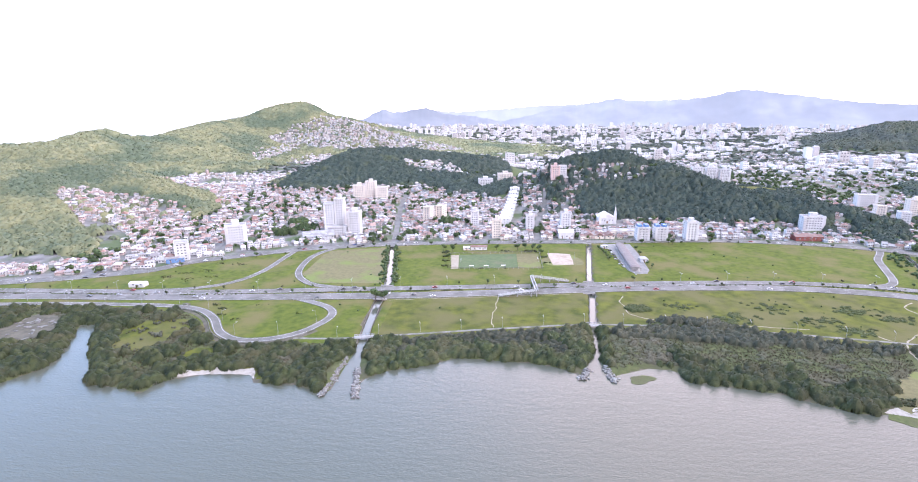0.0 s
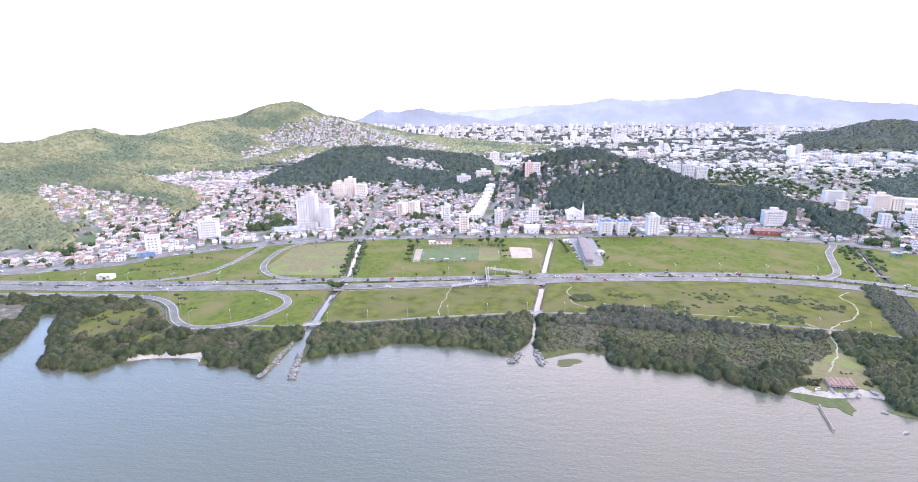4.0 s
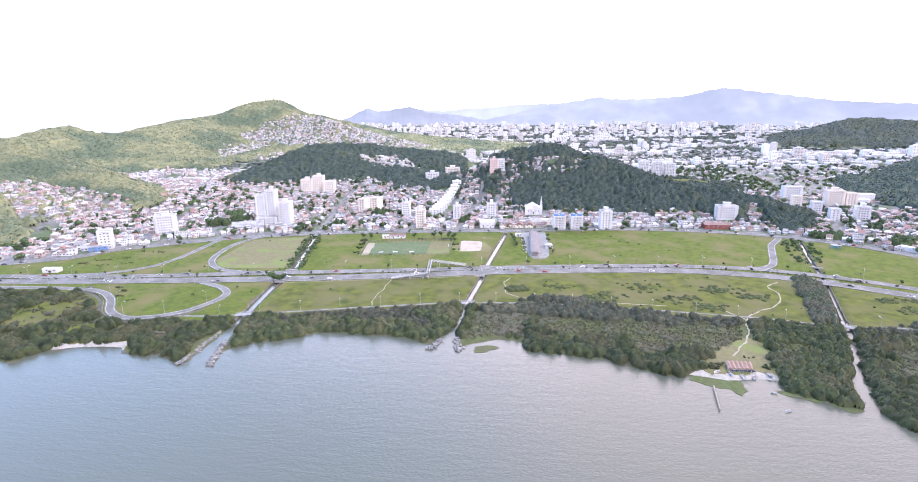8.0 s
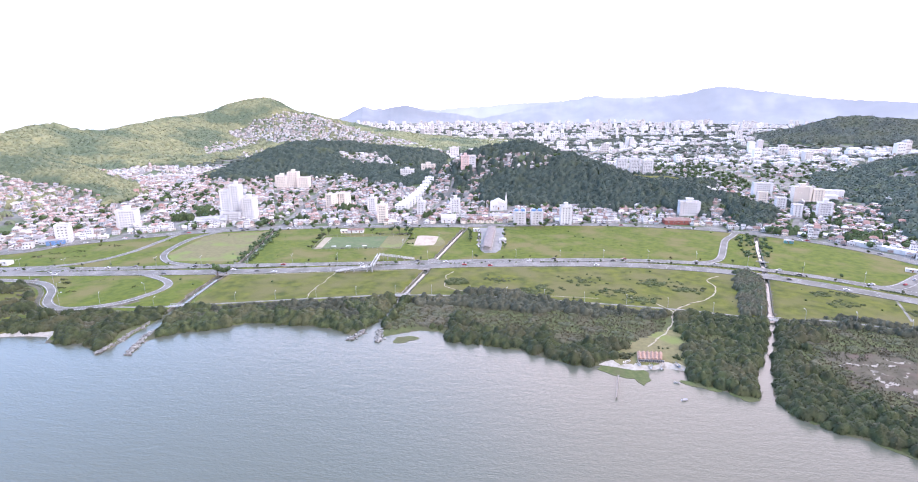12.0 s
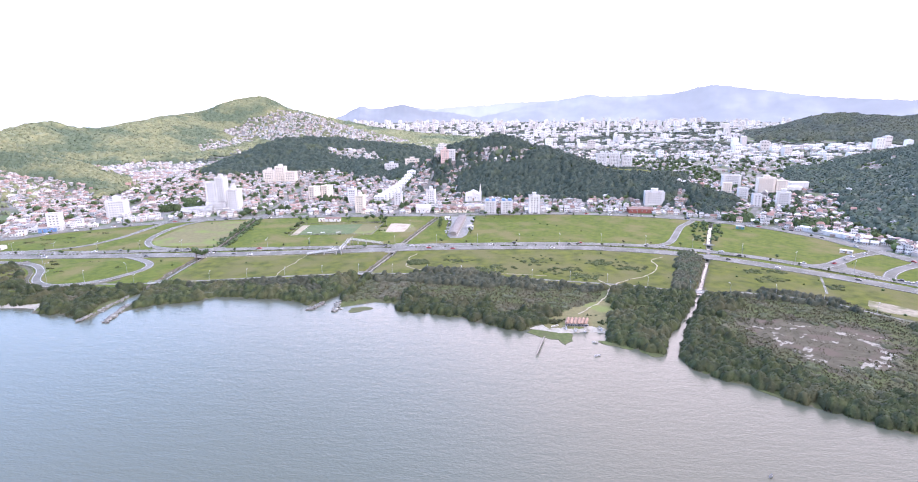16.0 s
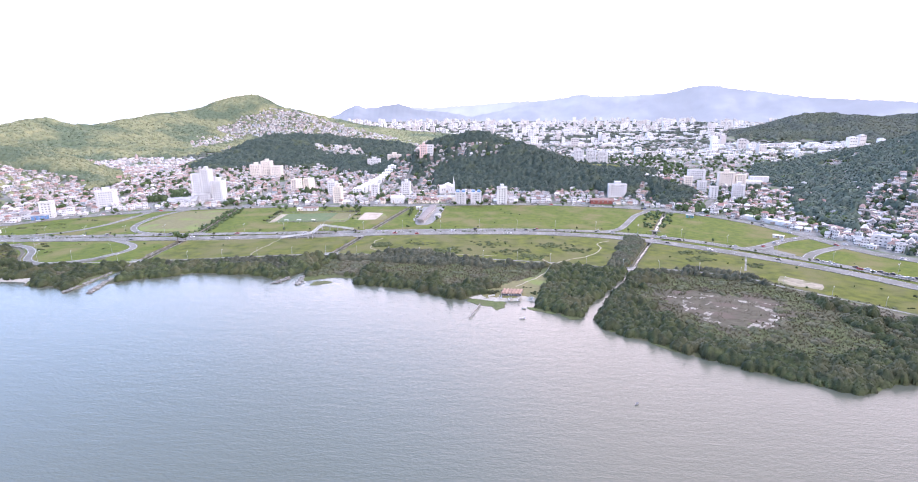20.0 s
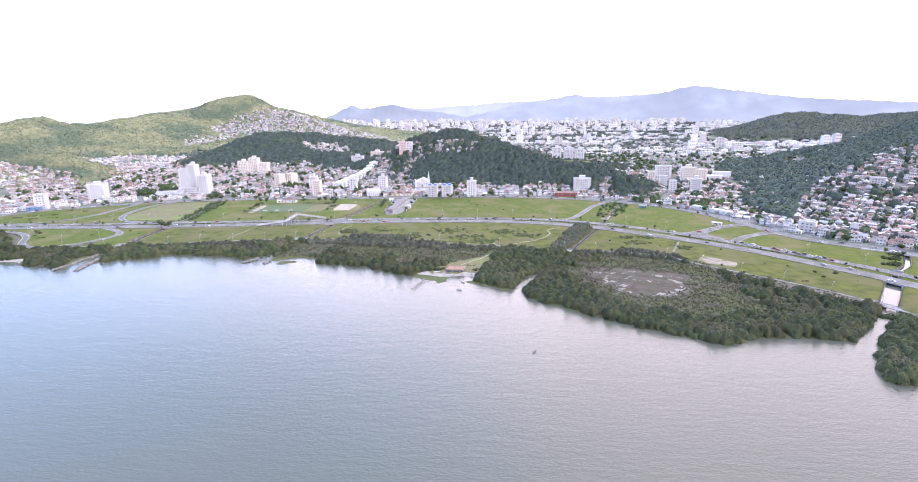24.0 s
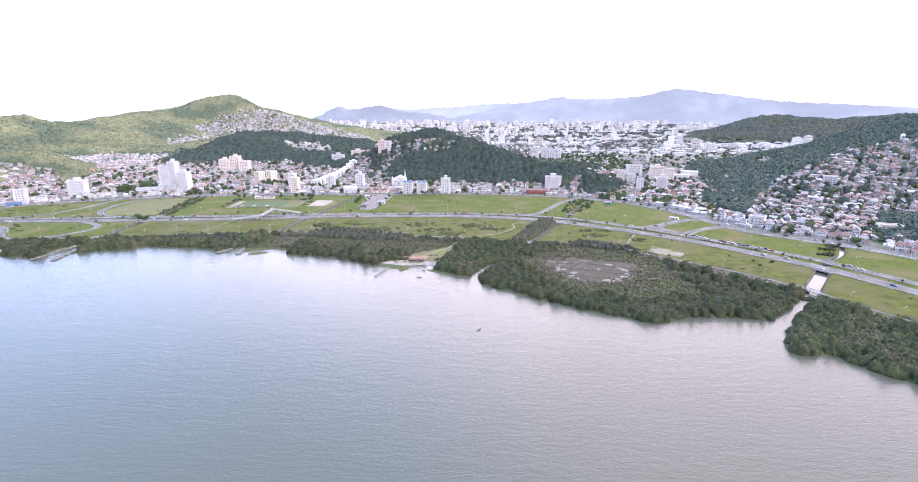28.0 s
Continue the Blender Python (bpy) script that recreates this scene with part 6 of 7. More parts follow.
def path_bridge(x, y, turn, length):
    t = thing("path_bridge", x, y, turn, "low concrete bridge of the path over a canal", "bridge", "path bridges", FLAT)
    part("deck", tri_mesh("deck", [full_box(-length / 2, length / 2, -1.9, 1.9, -0.35, 0.2)], [CONCRETE]), t)
    for s in (-1, 1):
        rail(t, (-length / 2, s * 1.8, 0.2), (length / 2, s * 1.8, 0.2), 1.0, 6, STEEL)
        part("abutment", tri_mesh("abutment", [full_box(s * length / 2 - 0.6, s * length / 2 + 0.6, -2.2, 2.2, -2.5, -0.05)], [CONCRETE]), t)


path_bridge(-88.5, 316, 12, 13)
path_bridge(66.5, 341, 2, 11)
path_bridge(312, 302, -12, 12)
path_bridge(481.5, 178.5, -61, 15)


def culvert(x, y, turn, half):
    t = thing("culvert", x, y, turn, "concrete culvert mouth with a near-black block for its shaded inside", "culvert", "culverts", FLAT)
    part("headwall", tri_mesh("headwall", [full_box(-half - 2, half + 2, -0.3, 0.3, -0.4, 0.75), full_box(-half - 2, -half, -0.3, 0.3, -2.5, -0.4), full_box(half, half + 2, -0.3, 0.3, -2.5, -0.4)], [CONCRETE]), t)
    # a solid block closes the mouth; its black imitates the shade within
    part("opening", tri_mesh("opening", [full_box(-half, half, 0.4, 0.9, -2.5, -0.4)], [CULVERT_SHADE]), t)


for x_, y_, a_, h_ in ((-92.3, 385.5, -2, 3.6), (-92.3, 418.5, 176, 3.6), (75.5, 404.5, 8, 2.8), (80.6, 434, 188, 2.8), (361, 395, -27, 3.0), (372, 432, 153, 3.0), (517.8, 220.1, -63, 4.5), (541.5, 249.5, 117, 2.2), (-111.5, 549, -8, 3.6), (103.5, 566, -10, 2.8), (417, 524, -25, 3.0)):
    culvert(x_, y_, a_, h_)

# ---- footbridge over the highway ----
fb = thing("footbridge", 31.5, 411, 0, "white steel footbridge with long ramps over the highway", "footbridge", z=FLAT)
part("deck", beam_mesh("deck", (0.8, -14.5, 4.5), (-0.4, 22, 4.5), 2.4, 0.3, OLD_CONCRETE), fb)
RAMP_N = [(-0.4, 22, 4.5), (15.5, 22.3, 2.6), (31.8, 22.6, 0.4)]
RAMP_S = [(0.8, -14.5, 4.5), (-14.5, -15.4, 2.6), (-29.8, -16.4, 0.4)]
for ramp in (RAMP_N, RAMP_S):
    for a, b in zip(ramp, ramp[1:]):
        part("ramp", beam_mesh("ramp", a, b, 2.2, 0.25, OLD_CONCRETE), fb)
        d = (Vector(b) - Vector(a)).normalized()
        n = Vector((-d.y, d.x, 0)).normalized() * 1.1
        for s in (-1, 1):
            rail(fb, Vector(a) + s * n, Vector(b) + s * n, 1.5, 10, name="side_truss", lattice=True)
for s in (-1, 1):
    rail(fb, (s * 1.15 + 0.8, -14.5, 4.5), (s * 1.15 - 0.4, 22, 4.5), 1.9, 18, name="side_truss", lattice=True)
for px_, py_, top in ((0.8, -14.5, 4.3), (-3.5, -14.8, 3.9), (0.4, 0.6, 4.3), (-0.4, 21.5, 4.3), (15.5, 22.3, 2.4), (-14.5, -15.4, 2.4), (23, 22.4, 1.3), (-22, -15.9, 1.3), (7.5, 22.1, 3.3)):
    part("pillar", tri_mesh("pillar", [full_box(px_ - 0.35, px_ + 0.35, py_ - 0.35, py_ + 0.35, -1, top)], [CONCRETE]), fb)

# ---- paths, courts and yards ----


def patch(name, outline, z, mat, label, category):
    """A flat sheet with a low edge on the ground."""
    o = np.array(outline, float)
    n = len(o)
    mid = o.mean(0)
    v = np.vstack([np.column_stack([o, np.full(n, z)]), np.column_stack([o, np.full(n, z - 0.3)]), [(*mid, z)]])
    f = [(i, (i + 1) % n, 2 * n) for i in range(n)] + [(i, n + i, (i + 1) % n) for i in range(n)] + [((i + 1) % n, n + i, n + (i + 1) % n) for i in range(n)]
    me = mesh_of(name, v, f, [mat])
    bm = bmesh.new()
    bm.from_mesh(me)
    bmesh.ops.recalc_face_normals(bm, faces=bm.faces)
    bm.to_mesh(me)
    bm.free()
    return tagged(new(name, me), label, category, kind="structure")


def blob(x, y, rx, ry, turn, seed, n=22):
    a = np.linspace(0, 6.283, n, endpoint=False)
    r = 1 + 0.22 * np.sin(2 * a + seed) + 0.14 * np.sin(3 * a + 2 * seed) + 0.09 * np.sin(5 * a + 3 * seed)
    u, v = rx * r * np.cos(a), ry * r * np.sin(a)
    c, s = math.cos(radians(turn)), math.sin(radians(turn))
    return np.column_stack([x + u * c - v * s, y + u * s + v * c])


def ragged(line):
    """A line that wavers a little to both sides, as a trodden track does."""
    q = np.asarray(line, float)[:, :2]
    k = np.arange(len(q))
    return q + np.column_stack([0.45 * np.sin(k * 0.7) + 0.25 * np.sin(k * 1.9), 0.3 * np.sin(k * 0.9 + 1)])


for name, line, half, label in (("path_beach", BEACH_TRACK, 0.45, "winding dirt track to the beach"),
                                ("path_beach_fork", [(254, 313), (247, 329), (233, 341)], 0.4, "short fork of the dirt track"),
                                ("path_footbridge", [(1.5, 393.5), (0, 382), (-1, 368), (-4, 352), (-3, 334)], 0.3, "thin dirt path from the footbridge"),
                                ("path_field", [(101, 399), (96, 388), (97, 372), (98, 360), (122, 347), (150, 345), (210, 338)], 0.35, "pale dirt path through the rough field"),
                                ("path_concrete_east", [(417, 339), (408, 320), (398, 300)], 0.8, "straight pale concrete path across the field"),
                                ("path_verge", [(-90, 384), (-50, 389), (0, 395), (60, 403)], 0.25, "worn dirt line beside the highway")):
    tagged(new(name, mesh_of(name, *strip(ragged(spline(line, 2)) if "concrete" not in name else spline(line, 2), half * (1 + 0.35 * np.sin(np.arange(len(spline(line, 2))) * 1.3)) if "concrete" not in name else half, 0.06 + FLAT, 0.3), [DIRT if "concrete" not in name else OLD_CONCRETE])), label, "path", kind="structure")

patch("pavement_pitch", [(-36, 517), (23, 523), (22, 474), (-34, 470)], FLAT + 0.06, PITCH_GRASS, "worn green football pitch", "football pitch")
patch("pavement_pitch_dry", [(23.2, 523), (46, 525), (44, 472), (22.2, 474)], FLAT + 0.06, DRY_GRASS, "dry brown end of the football ground", "football pitch")
patch("pavement_pitch_track", [(-44, 516), (-36.3, 517), (-34.3, 470), (-41, 468)], FLAT + 0.06, DIRT, "bare strip beside the football pitch", "football pitch")
patch("pavement_sand_court", [(55, 525), (59, 526.5), (75, 524), (78, 522), (77.5, 500), (76, 486), (66, 484.5), (56, 485)], FLAT + 0.08, COURT_SAND, "pale sand court", "sand court")
patch("pavement_sand_surround", blob(67, 503, 16, 27, 0, 1.4), FLAT + 0.04, DRY_GRASS, "bare earth round the sand court", "bare earth")
patch("pavement_terminal", [(121, 566), (150, 566), (149, 530), (143, 470), (138, 459), (127, 458), (123, 470), (124, 530)], FLAT + 0.07, YARD, "pale paved yard round the long shed", "yard")
patch("pavement_junction", [(416, 362), (424, 369), (436, 371), (450, 376), (458, 374), (452, 362), (462, 346), (456, 340), (440, 350)], FLAT + 0.16, ASPHALT, "paved apron where the slip roads meet", "road")
patch("pavement_sand_lot", ragged([(417.5, 288), (424, 282), (430, 276), (436, 269.5), (433, 263), (429, 258), (422, 262), (414, 266.5), (407, 271), (411, 279)]), FLAT + 0.05, BARE_SOIL, "bare sandy rectangle in the field", "bare sand")
patch("shore_weed_a", [(187, 235), (190, 239), (193, 243), (197, 243), (200, 246), (204, 248), (208, 246), (209.5, 242), (211, 239), (211, 236), (213.5, 232), (212, 228), (212, 224), (209, 222), (207, 219), (205, 222), (204, 226), (200, 226), (197, 228), (194, 229), (191, 232)], 0.14, WEED, "green tidal weed flat at the beach", "weed flat")
patch("shore_weed_b", blob(79, 269, 6.5, 5, 10, 0.7), 0.12, WEED, "small green weed islet", "weed flat")
patch("shore_weed_c", blob(236, 220, 8, 4, -20, 2.0), 0.12, WEED, "green weed flat beside the mangroves", "weed flat")
patch("shore_weed_d", blob(252, 210, 6, 3.5, -15, 3.1), 0.12, WEED, "green weed flat at the canal mouth", "weed flat")
patch("shore_weed_e", blob(297, 174, 11, 6, -48, 4.2), 0.12, WEED, "green weed flat along the marsh", "weed flat")


# bare silt streaks in the marsh: half width and line of each
SILT_STREAKS = ((0.9, [(316, 241), (323, 242.5), (331, 240.5), (338, 241.5), (344, 239.5)]), (1.3, [(329, 235), (325.5, 228), (324.3, 220), (331, 222.5)]), (1.5, [(325, 209.5), (331, 213), (337, 216), (333, 209), (329, 203), (334, 200)]),
                                    (1.8, [(363.5, 236), (367, 234), (372, 232.5)]), (2.0, [(371, 226), (374, 218), (374, 211), (376, 205)]), (2.1, [(374, 210), (369, 203.6), (362, 200), (356, 198), (349, 193), (344, 190.5), (341.5, 195)]),
                                    (1.2, [(346, 190), (355, 194), (364, 196)]), (0.8, [(343, 247), (349, 244), (354, 245)]), (0.7, [(345, 226), (352, 222), (357, 224), (361, 219)]), (0.6, [(332, 232), (340, 229), (346, 233)]), (0.9, [(378, 232), (384, 228), (386, 222)]))
X_, Y_ = np.meshgrid(np.arange(312, 392, 0.55), np.arange(184, 250, 0.55))
X_, Y_ = X_ + rng.uniform(-0.17, 0.17, X_.shape), Y_ + rng.uniform(-0.17, 0.17, X_.shape)
wave_x, wave_y = X_ + 0.9 * np.sin(Y_ * 0.9) + 0.6 * np.sin(Y_ * 2.3 + X_), Y_ + 0.8 * np.sin(X_ * 0.8) + 0.5 * np.sin(X_ * 2.1 - Y_)
bare = np.zeros(X_.shape, bool)
for wide_, line_ in SILT_STREAKS:
    bare |= near_line(wave_x.ravel(), wave_y.ravel(), spline(line_, 1.0))[0].reshape(X_.shape) < wide_ * (0.8 + 0.5 * np.sin(X_ * 0.7 + Y_ * 0.5) + 0.3 * np.sin(X_ * 1.6 - Y_ * 1.9))
ids = np.arange(X_.size).reshape(X_.shape)
cells = np.stack([ids[:-1, :-1], ids[:-1, 1:], ids[1:, 1:], ids[1:, :-1]], -1).reshape(-1, 4)
cells = cells[bare.ravel()[cells].sum(1) >= 3]
kept, cells = np.unique(cells, return_inverse=True)
silt_v = np.column_stack([X_.ravel(), Y_.ravel(), height_at(X_.ravel(), Y_.ravel()) + 0.06])[kept]
cells = cells.reshape(-1, 4)
tagged(new("ground_silt", mesh_of("ground_silt", silt_v, np.vstack([cells[:, [0, 1, 2]], cells[:, [0, 2, 3]]]), [SILT])), "pale bare silt streaks in the salt marsh", "bare silt", kind="structure")


def beach(name, line, wide, label, seed):
    """A sheet of sand that climbs from the water's edge, with a ragged inner rim."""
    q = spline(line, 1.0)[:, :2]
    k = np.arange(len(q))
    fade = np.clip(np.minimum(k, k[::-1]) / 6, 0.08, 1)
    w = wide * fade * (1 + 0.28 * np.sin(k * 0.37 + seed) + 0.18 * np.sin(k * 0.93 + 2 * seed) + 0.1 * np.sin(k * 2.1))
    rows = []
    for u in np.linspace(-0.16, 1.0, 9):
        p = offset(q, 1.0) - q
        e = q - p * (u * w)[:, None]
        rows.append(np.column_stack([e, np.maximum(height_at(e[:, 0], e[:, 1]), -0.2) + 0.07]))
    v = np.vstack(rows)
    n = len(q)
    f = [(j * n + i, j * n + i + 1, (j + 1) * n + i + 1, (j + 1) * n + i) for j in range(8) for i in range(n - 1)]
    return tagged(new(name, mesh_of(name, v, f, [SAND], None, True)), label, "beach", kind="structure")


beach("ground_beach_east", [(189, 240), (195, 239), (207, 235), (216, 236), (226, 237), (233, 234), (237, 231)], 3.8, "white sand beach with boats below the sheds", 0.6)
beach("ground_beach_west", [(-193, 252), (-188, 259), (-170, 265.5), (-156, 266.5), (-144, 266), (-139.5, 261)], 3.6, "narrow white sand beach under the mangroves", 1.9)


def pole_mesh(name, h, r0, r1, mat):
    a = np.linspace(0, 6.283, 7)[:-1]
    ring = np.column_stack([np.cos(a), np.sin(a)])
    v = np.vstack([np.column_stack([ring * r0, np.full(6, -0.5)]), np.column_stack([ring * r1, np.full(6, h)])])
    f = [(i, (i + 1) % 6, 6 + (i + 1) % 6) for i in range(6)] + [(i, 6 + (i + 1) % 6, 6 + i) for i in range(6)] + [(6, 6 + i, 6 + i + 1) for i in range(1, 5)]
    return mesh_of(name, v, f, [mat])


# retaining wall and bare bank outside the bend of the slip road
loop_line = spline(LOOP, 2)
mid_loop = np.array([-155.0, 348.0])
side_ = np.sign(((offset(loop_line, 1) - mid_loop) ** 2).sum(1) - ((offset(loop_line, -1) - mid_loop) ** 2).sum(1))
bend = (loop_line[:, 0] > -246) & (loop_line[:, 0] < -128) & (loop_line[:, 1] < 366)
outer = (loop_line + (offset(loop_line, 1) - loop_line) * (side_ * 4.7)[:, None])[bend]
bank = (loop_line + (offset(loop_line, 1) - loop_line) * (side_ * 6.6)[:, None])[bend]
tagged(new("wall_embankment", mesh_of("wall_embankment", *strip(outer, 0.22, FLAT + 0.75, 1.2), [OLD_CONCRETE])), "low stained concrete wall along the slip road bend", "wall", kind="structure")
tagged(new("trim_bank", mesh_of("trim_bank", *strip(bank, 1.3, FLAT + 0.1, 0.4), [MUD])), "bare earth bank outside the slip road wall", "bank", kind="structure")

barrier = offset(spline(AVENUE, 3), 7.6)
barrier = barrier[(barrier[:, 0] > 556) & (barrier[:, 1] > 200)]
tagged(new("wall_barrier", mesh_of("wall_barrier", *strip(barrier, 0.25, FLAT + 0.95, 1.3), [WHITE_WALL])), "low white concrete barrier along the avenue", "wall", kind="structure")

# fences and goals of the football ground
fence = thing("pitch_fence", 4, 497, 0, "thin wire fence on posts round the football ground", "fence", z=FLAT)
FENCE_LINE = [(-45, 518), (47, 527), (45, 470), (-42, 466), (-45, 518)]
POST = pole_mesh("post", 2.4, 0.07, 0.06, CONCRETE)
for a, b in zip(FENCE_LINE, FENCE_LINE[1:]):
    n = int(math.dist(a, b) / 4.5)
    for i in range(n):
        ob = part("post", POST, fence)
        ob.location = (a[0] + (b[0] - a[0]) * i / n - 4, a[1] + (b[1] - a[1]) * i / n - 497, 0)
    rail(fence, (a[0] - 4, a[1] - 497, 0.3), (b[0] - 4, b[1] - 497, 0.3), 1.9, 2, OLD_CONCRETE, "wire")
for x_, y_, a_ in ((-33, 494, 90), (43, 499, -90)):
    g = thing("football_goal", x_, y_, a_, "white metal football goal", "goal", "football goals", FLAT)
    for s in (-1, 1):
        part("goal_post", tri_mesh("goal_post", [full_box(s * 3.66 - 0.07, s * 3.66 + 0.07, -0.07, 0.07, 0, 2.44)], [WHITE_STEEL]), g)
    part("crossbar", tri_mesh("crossbar", [full_box(-3.73, 3.73, -0.07, 0.07, 2.44, 2.58)], [WHITE_STEEL]), g)
SHELTER_ROOF = tri_mesh("roof", [full_box(-2.2, 2.2, -0.9, 0.9, 2.1, 2.2)], [ROOF_WHITE])
SHELTER_POST = tri_mesh("post", [full_box(-0.06, 0.06, -0.06, 0.06, 0, 2.1)], [STEEL])
for x_ in (-22, -8, 8):
    sh = thing("bench_shelter", x_, 472 + (x_ + 34) * 0.07, 4, "small white bench shelter beside the pitch", "shelter", "bench shelters", FLAT)
    part("roof", SHELTER_ROOF, sh)
    for u in (-2.1, 2.1):
        for w in (-0.8, 0.8):
            p_ = part("post", SHELTER_POST, sh)
            p_.location = (u, w, 0)
for x_ in (54, 80):
    p_ = thing("net_post", x_, 505, 0, "tall pole beside the sand court", "pole", "court poles", FLAT)
    part("pole", pole_mesh("pole", 9, 0.1, 0.08, STEEL), p_)


# ---- larger special buildings ----
def shed(name, x, y, w, d, h, turn, wall, roof, label, rise=2.0, category="building", doors=2, z=None):
    t = thing(name, x, y, turn, label, category, z=z)
    part("wall", tri_mesh("wall", [(*box(-w / 2, w / 2, -d / 2, d / 2, -1.5, h), 0)], [wall]), t)
    v, f = hip_roof(0.03, 0.53, 0, 1, "x" if w > d else "y")
    part("roof", mesh_of("roof", v * np.array([w, d, rise]) + np.array([0, 0, h]), f, [roof]), t)
    for i in range(doors):
        face_parts(t, HOUSE_DOOR, "door", (i + 0.5 - doors / 2) * w / max(1, doors), -d / 2, 0.1, 0)
    for i in range(max(2, int(w / 5))):
        face_parts(t, WINDOW_MESH, "window", (i + 0.5) * w / max(2, int(w / 5)) - w / 2 + 0.9, -d / 2, min(h - 1.5, 2.4), 0)
    return t


def arch_roof(w, d, h, rise, n=10):
    """A rounded roof running along y, with overhang."""
    a = np.linspace(0, math.pi, n + 1)
    prof = np.column_stack([-np.cos(a) * w / 2, h + np.sin(a) * rise])
    low = prof - np.array([0, 0.25])
    v = np.vstack([np.column_stack([q[:, 0], np.full(n + 1, yy), q[:, 1]]) for yy in (-d / 2, d / 2) for q in (prof, low)])
    m = n + 1
    f = []
    for i in range(n):
        f += [(i, i + 1, 2 * m + i + 1, 2 * m + i), (m + i + 1, m + i, 3 * m + i, 3 * m + i + 1), (i + 1, i, m + i, m + i + 1), (2 * m + i, 2 * m + i + 1, 3 * m + i + 1, 3 * m + i)]
    return v, np.array(f)


SHED_ROOF = surface("weathered_sheet_roof", (0.19, 0.165, 0.155), (0.28, 0.25, 0.235), 0.5, 0.85, 0.4, 2.0, (0.16, 0.13, 0.12), 0.3, 0.5, 0.7, stretch=(0.2, 3, 1))
term = thing("terminal_shed", 132.3, 507.5, -4.3, "long grey arched shed open at its end, in a paved yard", "shed", z=FLAT)
part("roof", mesh_of("roof", *arch_roof(9.6, 88, 3.4, 1.7), [SHED_ROOF]), term)
for i in range(12):
    for s in (-1, 1):
        p_ = part("column", tri_mesh("column", [full_box(-0.2, 0.2, -0.2, 0.2, -0.5, 3.7)], [CONCRETE]), term)
        p_.location = (s * 4.3, -42 + i * 7.6, 0)
part("wall", tri_mesh("wall", [full_box(-3.2, 3.2, -38, 40, -0.5, 3.2)], [GREY_WALL]), term)
part("platform", tri_mesh("platform", [full_box(-4.9, 4.9, -43, 43, -0.5, 0.25)], [CONCRETE]), term)
shed("kiosk", 118, 548, 6, 5, 3, 4, WHITE_WALL, ROOF_WHITE, "small white kiosk at the yard gate", 0.8, "kiosk", 1)
shed("pavilion", 146, 500, 7, 9, 3, 0, GREY_WALL, ROOF_GREY, "low grey pavilion beside the long shed", 1.0, "pavilion", 1)
shed("clubhouse", -16, 540, 17, 7, 3.2, 4, WHITE_WALL, ROOF_TILE, "low white clubhouse with a clay-tile roof", 1.6, "clubhouse", 2)
shed("clubhouse_annex", -29, 539, 7, 6, 3, 4, CREAM_WALL, ROOF_WHITE, "small annex with a white roof by the football ground", 0.8, "annex", 1)
shed("white_hall", 84, 597, 17, 15, 7, 0, WHITE_WALL, ROOF_WHITE, "white hall with a broad white roof on the avenue", 2.4, "hall", 2)
shed("red_hall", 353, 590, 29, 13, 5, -3, BRICK_RED, ROOF_TILE, "dark red hall with a white front band", 2.0, "hall", 3)
shed("walled_warehouse", 153, 612, 30, 16, 6, 0, CREAM_WALL, ROOF_GREY, "beige warehouse with a wide blank front", 0.6, "warehouse", 1)
for i, x_ in enumerate((111, 122, 134)):
    shed("gabled_shop", x_, 595, 10, 12, 4, 0, CREAM_WALL, ROOF_TILE, "beige shop with a gable front to the avenue", 3.0, "shop", 1)
shed("dark_market", -207, 590, 34, 30, 5, 22, GREY_WALL, ROOF_GREY, "large grey-roofed market hall", 3.5, "market hall", 3)
shed("blue_shop", -318, 484, 16, 8, 4.5, 30, BLUE_WALL, ROOF_GREY, "blue-fronted shop below the apartment block", 1.0, "shop", 2)
shed("white_shed", -307, 411, 13, 7, 3.4, 2, WHITE_WALL, ROOF_WHITE, "white shed between road and grass", 0.8, "shed", 1)
shed("bus_station", 506, 472, 7.5, 52, 4.2, 32, WHITE_WALL, ROOF_WHITE, "long low white bus station roof along the avenue", 0.8, "bus station", 1)
shed("institute", 606, 742, 44, 16, 8, -8, WHITE_WALL, ROOF_WHITE, "long white institute building in the valley", 0.8, "institute", 2)
shed("institute_wing", 640, 766, 26, 14, 11, -8, WHITE_WALL, ROOF_WHITE, "taller white wing of the institute", 0.8, "institute", 1)
shed("field_hut", 432, 500, 8, 5, 3, -25, TEAL_WALL, ROOF_GREY, "small blue-green hut on the grass field", 0.8, "hut", 1)
shed("kiosk", 479, 405.5, 9, 4, 2.6, -35, WHITE_WALL, ROOF_WHITE, "small white-roofed stall at the junction", 0.5, "stall", 1)

